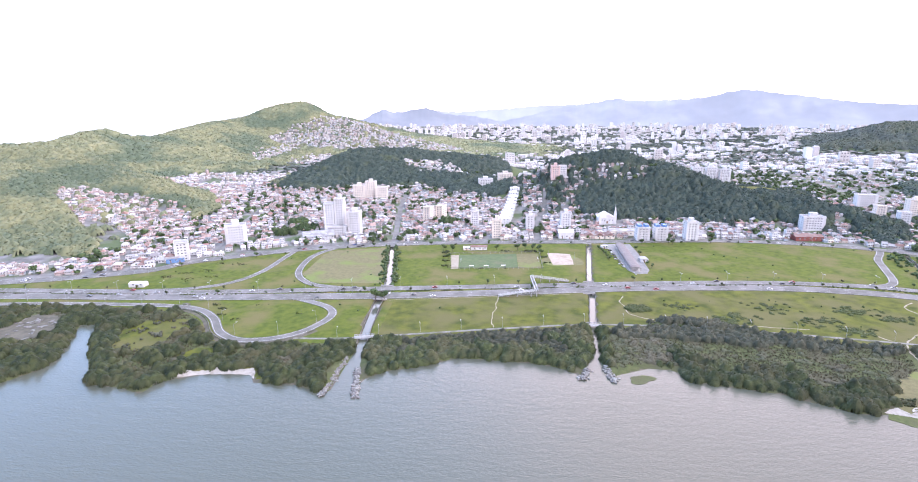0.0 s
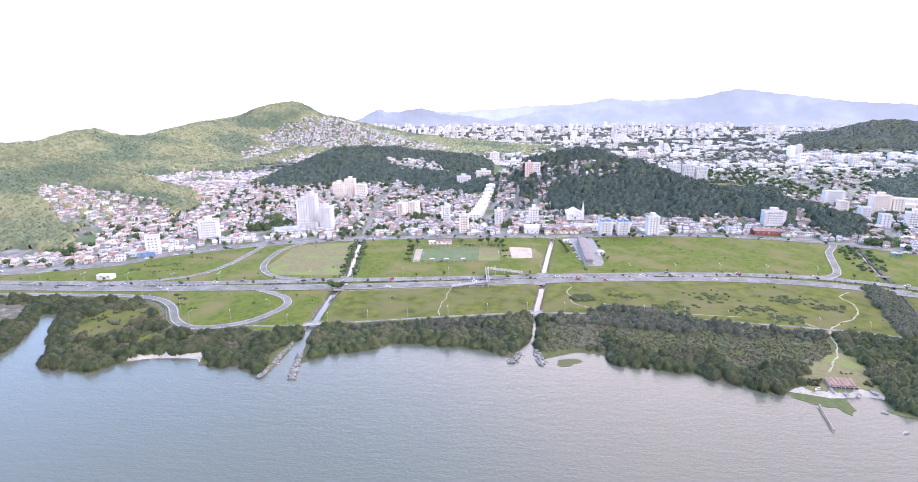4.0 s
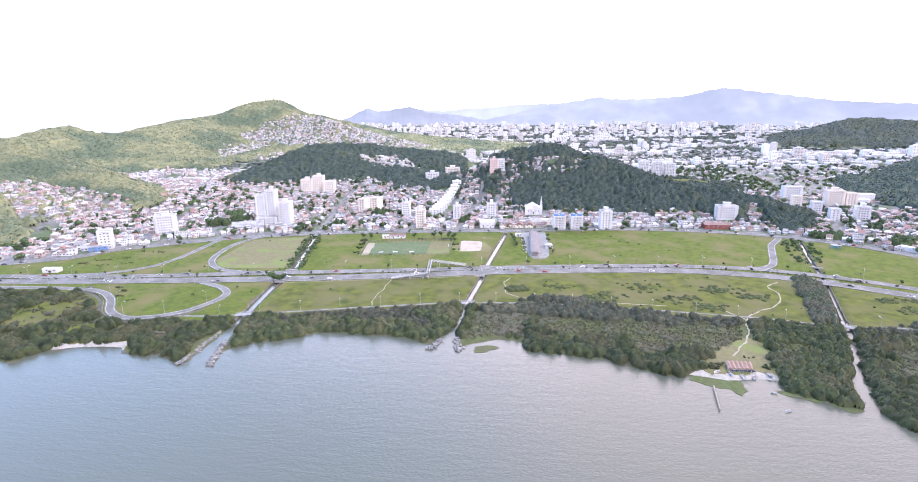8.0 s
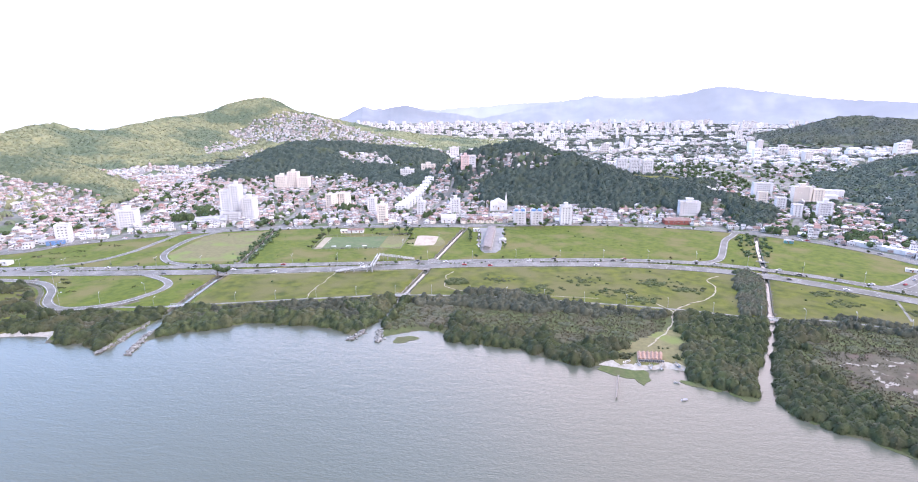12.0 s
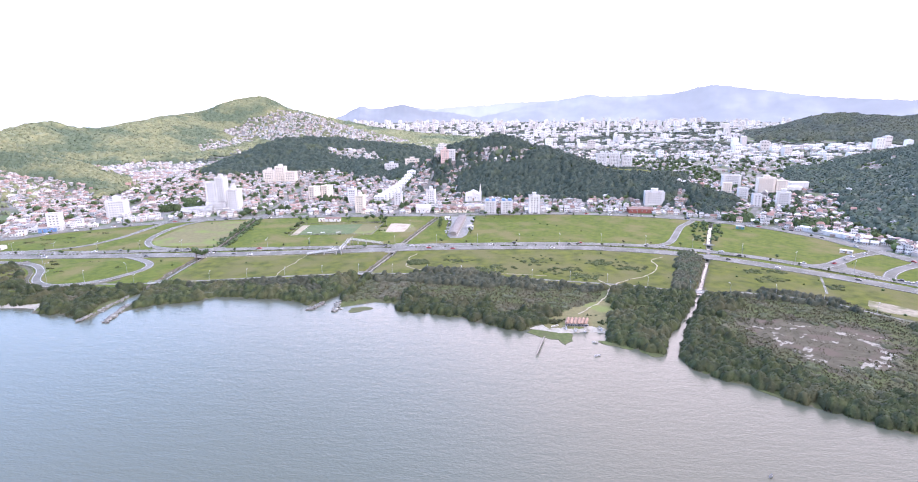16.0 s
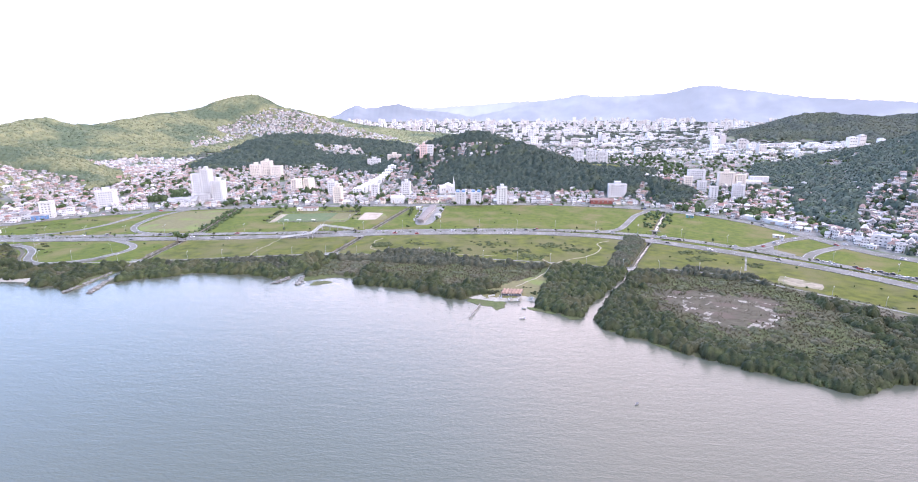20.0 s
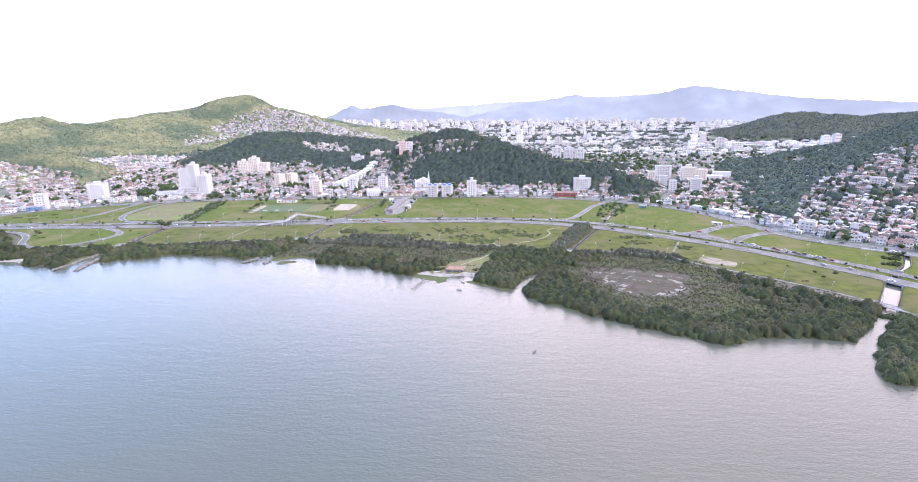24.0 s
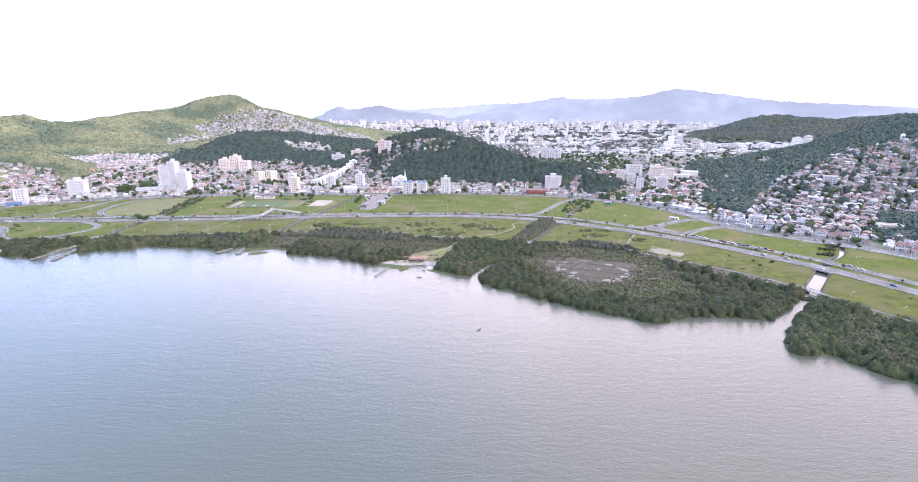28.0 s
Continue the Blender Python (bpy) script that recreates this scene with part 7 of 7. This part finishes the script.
# terraced white row that climbs the hill street
for i in range(11):
    f_ = i / 10
    x_, y_ = 15 + 22 * f_, 664 + 168 * f_
    t = thing("row_house", x_, y_, 4, "white terraced house in a long row up the street", "house", "terraced row")
    part("wall", tri_mesh("wall", [(*box(-7, 7, -6.5, 6.5, -3, 8.8), 0), (*box(-7.3, -2.5, -6.9, -6.5, -3, 8.2), 0)], [WHITE_WALL]), t)
    part("roof", tri_mesh("roof", [(*box(-7.2, 7.2, -6.7, 6.7, 8.8, 9.15), 0), (*box(-2, 3, -3, 3, 9.15, 11), 0)], [ROOF_WHITE]), t)
    for k in range(3):
        for u in (-4.6, -0.6, 3.6):
            face_parts(t, WINDOW_MESH, "window", u, -6.5 if u > -2 else -6.9, k * 2.9 + 1.1, 0)

# church
ch = thing("church", 146, 668, 0, "white church with a tall tapering spire below the wooded hill", "church", z=None)
v, f = box(-10, 10, -9, 12, -3, 7)
part("wall", tri_mesh("wall", [(v, f), (np.array([(-10, -9, 7), (10, -9, 7), (0, -9, 13), (-10, -8.4, 7), (10, -8.4, 7), (0, -8.4, 13)], float), np.array([(0, 1, 2), (4, 3, 5), (1, 4, 5), (1, 5, 2), (3, 0, 2), (3, 2, 5)]))], [WHITE_WALL]), ch)
hv, hf = hip_roof(0.03, 0.53, 0, 1, "y")
part("roof", mesh_of("roof", hv * np.array([20, 21, 5.6]) + np.array([0, 1.8, 7]), hf, [ROOF_WHITE]), ch)
sp = part("spire", tri_mesh("spire", [(*box(8.2, 11.4, -9.5, -6.3, -3, 12), 0), (np.array([(8.4, -9.3, 12), (11.2, -9.3, 12), (11.2, -6.5, 12), (8.4, -6.5, 12), (9.8, -7.9, 24.5)], float), np.array([(0, 1, 4), (1, 2, 4), (2, 3, 4), (3, 0, 4)]))], [WHITE_WALL]), ch, "white tapering spire")
part("turret", tri_mesh("turret", [(*box(-11, -8.8, -9.4, -7.2, -3, 10), 0), (np.array([(-11, -9.4, 10), (-8.8, -9.4, 10), (-8.8, -7.2, 10), (-11, -7.2, 10), (-9.9, -8.3, 12.5)], float), np.array([(0, 1, 4), (1, 2, 4), (2, 3, 4), (3, 0, 4)]))], [WHITE_WALL]), ch)
face_parts(ch, HOUSE_DOOR, "door", 0, -9, 0, 0).scale = (2, 1, 1.6)
for u in (-6.5, -3.2, 3.2, 6.5):
    face_parts(ch, WINDOW_MESH, "window", u, -9, 3, 0).scale = (0.5, 1, 1.8)

# masts on the high hill
for x_, y_, h_ in ((-735, 1978, 34), (-722, 1990, 26), (-706, 1984, 38), (-690, 1990, 24), (-670, 1985, 20)):
    t = thing("radio_mast", x_, y_, 0, "thin steel radio mast on the hilltop", "mast", "radio masts")
    for sx in (-1, 1):
        for sy in (-1, 1):
            part("leg", tri_mesh("leg", [(np.array([(sx * (1.3 if z_ < 1 else 0.35) + a, sy * (1.3 if z_ < 1 else 0.35) + b, z_ * 1.0 if z_ > 0 else -1) for a in (-0.25, 0.25) for b in (-0.25, 0.25) for z_ in (0, h_)], float), BOX_F)], [STEEL]), t)
    for k in range(1, 6):
        w_ = 1.4 - k * 0.16
        part("brace", tri_mesh("brace", [full_box(-w_, w_, -w_, w_, h_ * k / 6, h_ * k / 6 + 0.4)], [STEEL]), t)

# ---- beach sheds, boats, pier posts ----
for i in range(6):
    x_, y_ = 212.0 + i * 2.2, 245.6 - i * 0.1
    t = shed("boat_shed", x_, y_, 2.1, 8.4, 1.7, -14 - i, WOOD_GREY, ROOF_ORANGE, "wooden boat shed with an old orange tile roof", 0.9, "boat shed", 1, None)
    t["group"] = "boat sheds on the beach"


def boat(x, y, turn, length, label, z=None):
    t = thing("rowing_boat", x, y, turn, label, "boat", "small boats", z)
    ys = np.linspace(-0.5, 0.5, 9)
    wide = 0.5 * np.cos(ys * math.pi * 0.86) ** 0.6 * 0.36 * length
    rows = []
    for k, (u, w) in enumerate(zip(ys * length, wide)):
        sheer = 0.55 + 0.25 * (2 * ys[k]) ** 2
        rows += [(u, -w, sheer), (u, -w * 0.7, 0.05), (u, w * 0.7, 0.05), (u, w, sheer)]
    f = []
    for k in range(8):
        for j in range(3):
            f.append((4 * k + j, 4 * k + 4 + j, 4 * k + 5 + j, 4 * k + 1 + j))
    part("hull", mesh_of("hull", np.array(rows), np.array(f), [BOAT_PAINT]), t)
    for u in (-0.2, 0.15):
        part("bench", tri_mesh("bench", [full_box(u * length - 0.15, u * length + 0.15, -0.3 * 0.36 * length - 0.2, 0.3 * 0.36 * length + 0.2, 0.4, 0.46)], [WOOD_GREY]), t)


for x_, y_, a_, l_, z_, lab in ((204, 241, 30, 5, None, "small white boat drawn up on the sand"), (216, 238, 75, 5.5, None, "blue and white rowing boat on the beach"), (222, 237.5, 60, 5, None, "small rowing boat on the beach by the sheds"),
                                (230, 239, 100, 6, None, "rowing boat on the beach beside the bushes"), (236, 236, 40, 5, None, "small boat at the edge of the sand"), (210, 239.5, 95, 5, None, "rowing boat below the sheds"),
                                (224, 222, 150, 3.0, 0.0, "small boat afloat off the beach"), (222, 206, 20, 3.6, 0.0, "small fishing boat afloat in the shallows"), (264, 114, 40, 2.4, 0.0, "tiny dark boat afloat in the bay")):
    boat(x_, y_, a_, l_, lab, z_)
pier = thing("plank_pier", 196.2, 227.2, 0, "narrow grey plank pier on thin stakes in the water", "pier", z=0.0)
STAKE = pole_mesh("stake", 1.5, 0.09, 0.07, WOOD_GREY)
for i in range(12):
    for s_ in (-0.32, 0.32):
        ob = part("stake", STAKE, pier)
        ob.location = (-6.2 * i / 11 + s_, -21.5 * i / 11, 0)
for i in range(11):
    a_, b_ = i / 11, (i + 0.96) / 11
    part("plank", beam_mesh("plank", (-6.2 * a_, -21.5 * a_, 1.25), (-6.2 * b_, -21.5 * b_, 1.22), 0.7, 0.07, WOOD_GREY), pier)

# rubbish lot west of the creek
for i in range(26):
    x_, y_ = -330 + rk.normal(scale=9), 322 + rk.normal(scale=9)
    t = thing("rubble_heap", x_, y_, rk.uniform(0, 360), "grey heap of rubble and timber on bare ground", "rubble", "rubble heaps")
    for k in range(3):
        ob = part("lump", ROCKS[rk.integers(0, 8)], t)
        s = rk.uniform(0.5, 1.3)
        ob.matrix_basis = Matrix.LocRotScale((rk.uniform(-1.5, 1.5), rk.uniform(-1.5, 1.5), 0.2), Euler((0, 0, rk.uniform(0, 6))), (s * 1.6, s, s * 0.6))

for k, (x_, y_, rx_, ry_, a_) in enumerate(((455, 207, 4, 0.5, -52), (461.5, 198, 5, 0.6, -55), (467, 189.5, 3, 0.5, -60), (426, 232, 4, 0.6, -55))):
    patch("water_puddle", blob(x_, y_, rx_, ry_, a_, 1.7 + k), float(height_at(x_, y_)) + 0.05, CALM_WATER, "still pale puddle in the mud beside the path", "puddle")

# ---- single trees ----


def tree_master(name, h, r, leaves, mat, label, category="tree", group=""):
    t = thing(name, 0, -300, 0, label, category, group, 0.0)
    a = np.linspace(0, 6.283, 7)[:-1]
    ring = np.column_stack([np.cos(a), np.sin(a)])
    lv = [(-0.5, 0.26), (h * 0.3, 0.2), (h * 0.6, 0.13), (h * 0.85, 0.05)]
    v = np.vstack([np.column_stack([ring * q * (h / 5) + 0.12 * math.sin(z), np.full(6, z)]) for z, q in lv])
    f = [(6 * k + i, 6 * k + (i + 1) % 6, 6 * k + 6 + (i + 1) % 6, 6 * k + 6 + i) for k in range(3) for i in range(6)]
    part("trunk", mesh_of("trunk", v, np.array(f), [BARK]), t)
    limbs = []
    for k in range(5):
        q = k * 1.257 + 0.4
        a0, b0 = np.array([0, 0, h * 0.42]), np.array([math.cos(q) * r * 0.6, math.sin(q) * r * 0.6, h * (0.62 + 0.05 * k)])
        s_ = np.array([-math.sin(q), math.cos(q), 0]) * 0.06 * h / 5
        u_ = np.array([0, 0, 0.06 * h / 5])
        limbs.append((np.array([a0 - s_ - u_, a0 - s_ + u_, a0 + s_ - u_, a0 + s_ + u_, b0 - s_ * 0.4 - u_ * 0.4, b0 - s_ * 0.4 + u_ * 0.4, b0 + s_ * 0.4 - u_ * 0.4, b0 + s_ * 0.4 + u_ * 0.4]), BOX_F))
    part("branch", tri_mesh("branch", limbs, [BARK]), t)
    clumps = []
    for k in range(9):
        v, f = crown(rk, leaves, 1, 0.85, 0.34)
        q, rad_ = rk.uniform(0, 6.28), r * 0.62 * math.sqrt(rk.random())
        s = r * rk.uniform(0.38, 0.6)
        clumps.append((v * s + np.array([math.cos(q) * rad_, math.sin(q) * rad_, h * rk.uniform(0.62, 0.95)]), f))
    part("crown", tri_mesh("crown", clumps, [mat]), t)
    return t


def palm_master():
    t = thing("palm_tree", 0, -300, 0, "slender palm beside the road", "palm", "palms along the roads", 0.0)
    part("trunk", pole_mesh("trunk", 5.2, 0.2, 0.13, BARK), t)
    vs = []
    for k in range(11):
        q = k * 0.571
        c, s = math.cos(q), math.sin(q)
        prev = None
        pts = [(0.0, 5.2, 0.1), (0.9, 5.75, 0.32), (1.8, 5.6, 0.3), (2.6, 4.8, 0.06)]
        v = np.array([(c * rr - sg * s * w, s * rr + sg * c * w, z - abs(sg) * 0.1) for rr, z, w in pts for sg in (-1, 0, 1)])
        f = []
        for i in range(3):
            for j in range(2):
                a0 = 3 * i + j
                f += [(a0, a0 + 1, a0 + 4), (a0, a0 + 4, a0 + 3)]
        vs.append((v, np.array(f)))
    part("frond_crown", tri_mesh("frond_crown", vs, [GARDEN_LEAF]), t)
    return t


tree_a = tree_master("tree", 6.0, 2.8, 26, GARDEN_LEAF, "small dark green tree by the road", "tree", "trees along the roads")
tree_b = tree_master("tree", 4.2, 2.0, 22, MANGROVE_LEAF, "low bushy green tree by the road", "tree", "trees along the roads")
palm = palm_master()
first = {id(tree_a): True, id(tree_b): True, id(palm): True}


def plant(master, x, y, turn, size):
    z = max(0.2, float(height_at(x, y)))
    m = Matrix.LocRotScale((x, y, z), Euler((0, 0, turn)), (size, size, size))
    if first[id(master)]:
        first[id(master)] = False
        master.matrix_basis = m
    else:
        ob = copy_thing(master, pose(x, y, z, 0, 0, math.degrees(turn)))
        ob.scale = (size, size, size)


def beside(line, by, start, stop, step, r, spread=0.0):
    """Places at even steps beside a line between two x values."""
    q = offset(spline(line, 2), by)
    out, run = [], 0.0
    for a, b in zip(q, q[1:]):
        run += math.dist(a, b)
        if run >= step and start < b[0] < stop:
            run = 0.0
            d = b - a
            out.append((b[0] + r.normal() * spread, b[1] + r.normal() * spread, math.degrees(math.atan2(d[1], d[0]))))
    return out


for i, (x_, y_, a_) in enumerate(beside(HIGHWAY_NORTH, 6.8, -430, 560, 19, rk, 0.5)):
    plant((tree_b, tree_a, palm)[int(rk.choice(3, p=[0.62, 0.18, 0.2]))], x_, y_, rk.uniform(0, 6), rk.uniform(0.3, 0.75))
for i, (x_, y_, a_) in enumerate(beside(HIGHWAY_NORTH, -7.6, -430, 420, 24, rk, 0.7)):
    if min(abs(x_ + 92), abs(x_ - 81)) > 7:
        plant((tree_b, tree_a, palm)[int(rk.choice(3, p=[0.5, 0.25, 0.25]))], x_, y_, rk.uniform(0, 6), rk.uniform(0.35, 0.75))
for i, (x_, y_, a_) in enumerate(beside(AVENUE, 11, -300, 480, 30, rk, 2.0)):
    if min(abs(x_ + 112), abs(x_ - 105), abs(x_ - 130)) > 8:
        plant((tree_a, tree_b)[i % 2], x_, y_, rk.uniform(0, 6), rk.uniform(0.5, 0.9))
for x_, y_, s_ in ((-95, 384, 1.6), (-89, 386.5, 1.3), (-53, 533, 1.1), (-44, 530, 1.2), (-46, 505, 0.8), (25, 536, 1.2), (33, 537, 1.3), (41, 536, 1.2), (47, 533, 1.1), (48, 520, 0.9), (3, 538, 0.9), (163, 565, 1.0), (192, 566, 1.1), (196, 565, 1.0),
                   (111, 540, 0.8), (112, 532, 0.8), (112.5, 524, 0.8), (113, 516, 0.9), (113, 508, 0.8), (113, 500, 0.8), (146, 485, 0.7), (147, 476, 0.7), (148, 520, 0.8), (150, 540, 0.8), (588, 283, 0.7), (577, 290, 0.75), (568, 298, 0.7)):
    plant(tree_a, x_, y_, rk.uniform(0, 6), s_)

# hedge bushes in the median
hedge = np.array([p[:2] for p in beside(HIGHWAY_NORTH, 6.7, -430, 520, 2.0, rk, 0.25)])
hedge = hedge[(patchy(hedge[:, 0], hedge[:, 1], 42, 0.9) + rk.normal(scale=0.15, size=len(hedge)) > 0.05) & clear_of_canals(hedge[:, 0], hedge[:, 1], 2.0)]
canopy("median_hedge", hedge[:, 0], hedge[:, 1], rk.uniform(0.8, 1.3, len(hedge)), rk.uniform(0.6, 1.4, len(hedge)), 0.5, 0.6, 0.25, FIELD_LEAF, "low dark green hedge bushes between the carriageways", "hedge", rk, 3)

# ---- street lamps and poles ----
LAMP_HEAD = surface("lamp_head", (0.55, 0.56, 0.58), (0.68, 0.68, 0.70), 1.0, 0.4)


def lamp_master(h, arms, label, group):
    t = thing("street_lamp", 0, -300, 0, label, "street lamp", group, 0.0)
    part("pole", pole_mesh("pole", h, 0.11, 0.06, STEEL), t)
    for s in arms:
        a = part("arm", beam_mesh("arm", (0, 0, h), (0, s * 2.2, h + 0.5), 0.12, 0.12, STEEL), t)
        part("lamp_head", tri_mesh("lamp_head", [full_box(-0.2, 0.2, *sorted((s * 2.0, s * 2.9)), h + 0.42, h + 0.58)], [LAMP_HEAD]), a)
    return t


def set_all(master, places, z=None):
    for i, (x, y, a) in enumerate(places):
        zz = float(height_at(x, y)) if z is None else z
        if i == 0:
            master.matrix_basis = pose(x, y, zz, 0, 0, a)
        else:
            copy_thing(master, pose(x, y, zz, 0, 0, a))


set_all(lamp_master(11, (-1, 1), "tall steel street lamp with two arms in the median", "lamps of the highway"), beside(HIGHWAY_NORTH, 6.8, -430, 590, 38, rk), FLAT)
set_all(lamp_master(9, (1,), "steel street lamp beside the avenue", "lamps of the avenue"), beside(AVENUE, 7.6, -420, 640, 34, rk), FLAT)
set_all(lamp_master(5.5, (1,), "short pale lamp post beside the path", "lamps of the path"), beside(BIKE_PATH, -3.0, -140, 580, 27, rk), FLAT)
set_all(lamp_master(8, (-1,), "steel street lamp on the slip road bend", "lamps of the slip road"), beside(LOOP, 4.6, -400, -100, 30, rk), FLAT)

# ---- vehicles ----
CAR_COLOURS = [("white", (0.72, 0.72, 0.72)), ("silver", (0.45, 0.46, 0.47)), ("black", (0.03, 0.03, 0.035)), ("red", (0.35, 0.03, 0.03)), ("dark grey", (0.12, 0.125, 0.13)), ("blue", (0.05, 0.10, 0.28))]
TYRE = surface("tyre", (0.02, 0.02, 0.02), (0.035, 0.035, 0.035), 2.0, 0.9)
WHEEL = pole_mesh("wheel", 0.1, 0.32, 0.32, TYRE)
LIGHT_RED = surface("tail_light", (0.35, 0.02, 0.02), (0.45, 0.04, 0.03), 2.0, 0.3)


def car_master(colour_name, colour):
    t = thing("car", 0, -300, 0, colour_name + " passenger car on the road", "car", "cars on the roads", 0.0)
    paint = surface("car_paint_" + colour_name.replace(" ", "_"), tuple(c * 0.9 for c in colour), colour, 1.0, 0.3, spec=0.5)
    prof = [(-2.1, 0.35), (2.1, 0.35), (2.15, 0.72), (1.2, 0.92), (-2.0, 0.98), (-2.15, 0.7)]
    v = np.array([(x, s * 0.86, z) for s in (-1, 1) for x, z in prof])
    f = [(0, i, i + 1) for i in range(1, 5)] + [(6, 6 + i + 1, 6 + i) for i in range(1, 5)]
    for i in range(6):
        j = (i + 1) % 6
        f += [(i, 6 + i, 6 + j), (i, 6 + j, j)]
    part("body", mesh_of("body", v, f, [paint]), t)
    cab = [(-1.5, 0.95), (0.95, 0.93), (0.35, 1.42), (-1.1, 1.45)]
    v = np.array([(x, s * (0.78 if z < 1 else 0.62), z) for s in (-1, 1) for x, z in cab])
    f = [(0, 1, 2), (0, 2, 3), (4, 6, 5), (4, 7, 6)]
    for i in range(4):
        j = (i + 1) % 4
        f += [(i, 4 + i, 4 + j), (i, 4 + j, j)]
    part("cabin_glass", mesh_of("cabin_glass", v, f, [GLASS_DARK]), t)
    part("roof", tri_mesh("roof", [full_box(-1.05, 0.3, -0.6, 0.6, 1.44, 1.49)], [paint]), t)
    for x in (-1.3, 1.3):
        for s in (-1, 1):
            w = part("wheel", WHEEL, t)
            w.matrix_basis = pose(x, s * 0.8, 0.32, 90, 0, 0) @ Matrix.Diagonal((1, 1, 0.4, 1))
    for s in (-1, 1):
        part("tail_light", tri_mesh("tail_light", [full_box(-2.19, -2.12, s * 0.62 - 0.14, s * 0.62 + 0.14, 0.68, 0.82)], [LIGHT_RED]), t)
    return t


cars = [car_master(*c) for c in CAR_COLOURS]
used = [False] * len(cars)


def drive(x, y, a, z):
    k = int(rk.choice(len(cars), p=[0.34, 0.2, 0.16, 0.1, 0.14, 0.06]))
    if used[k]:
        copy_thing(cars[k], pose(x, y, z, 0, 0, a))
    else:
        used[k] = True
        cars[k].matrix_basis = pose(x, y, z, 0, 0, a)


for line, lanes_, back, z, step, low, high in ((HIGHWAY_NORTH, (-2.9, 0, 2.9), 180, FLAT + 0.3, 24, -430, 600), (HIGHWAY_SOUTH, (-4, 0, 4), 0, FLAT + 0.3, 34, -420, 560), (AVENUE, (-4.5, -1.5), 180, FLAT + 0.25, 26, -420, 640), (AVENUE, (1.5, 4.5), 0, FLAT + 0.25, 26, -420, 640)):
    for by in lanes_:
        for x_, y_, a_ in beside(line, by, low, high, step * len(lanes_) * rk.uniform(0.8, 1.2), rk):
            if rk.random() < 0.6:
                drive(x_, y_, a_ + back, z)
for i in range(9):
    drive(121.5 + rk.uniform(-0.4, 0.4), 480 + i * 8.2, 90 + rk.uniform(-8, 8) + 90 * (i % 2), FLAT + 0.07)
for f_ in (0.25, 0.45, 0.6, 0.8):
    q = spline(LINK_A, 2)
    p_ = q[int(f_ * (len(q) - 2))]
    d_ = q[int(f_ * (len(q) - 2)) + 1] - p_
    drive(p_[0], p_[1], math.degrees(math.atan2(d_[1], d_[0])), FLAT + 0.19)


for by in (-2.6, 0.5):
    for x_, y_, a_ in beside(HIGHWAY_NORTH, by, 468, 512, 6.6, rk, 0.25):
        if rk.random() < 0.8:
            drive(x_, y_, a_ + 180, FLAT + 0.3)
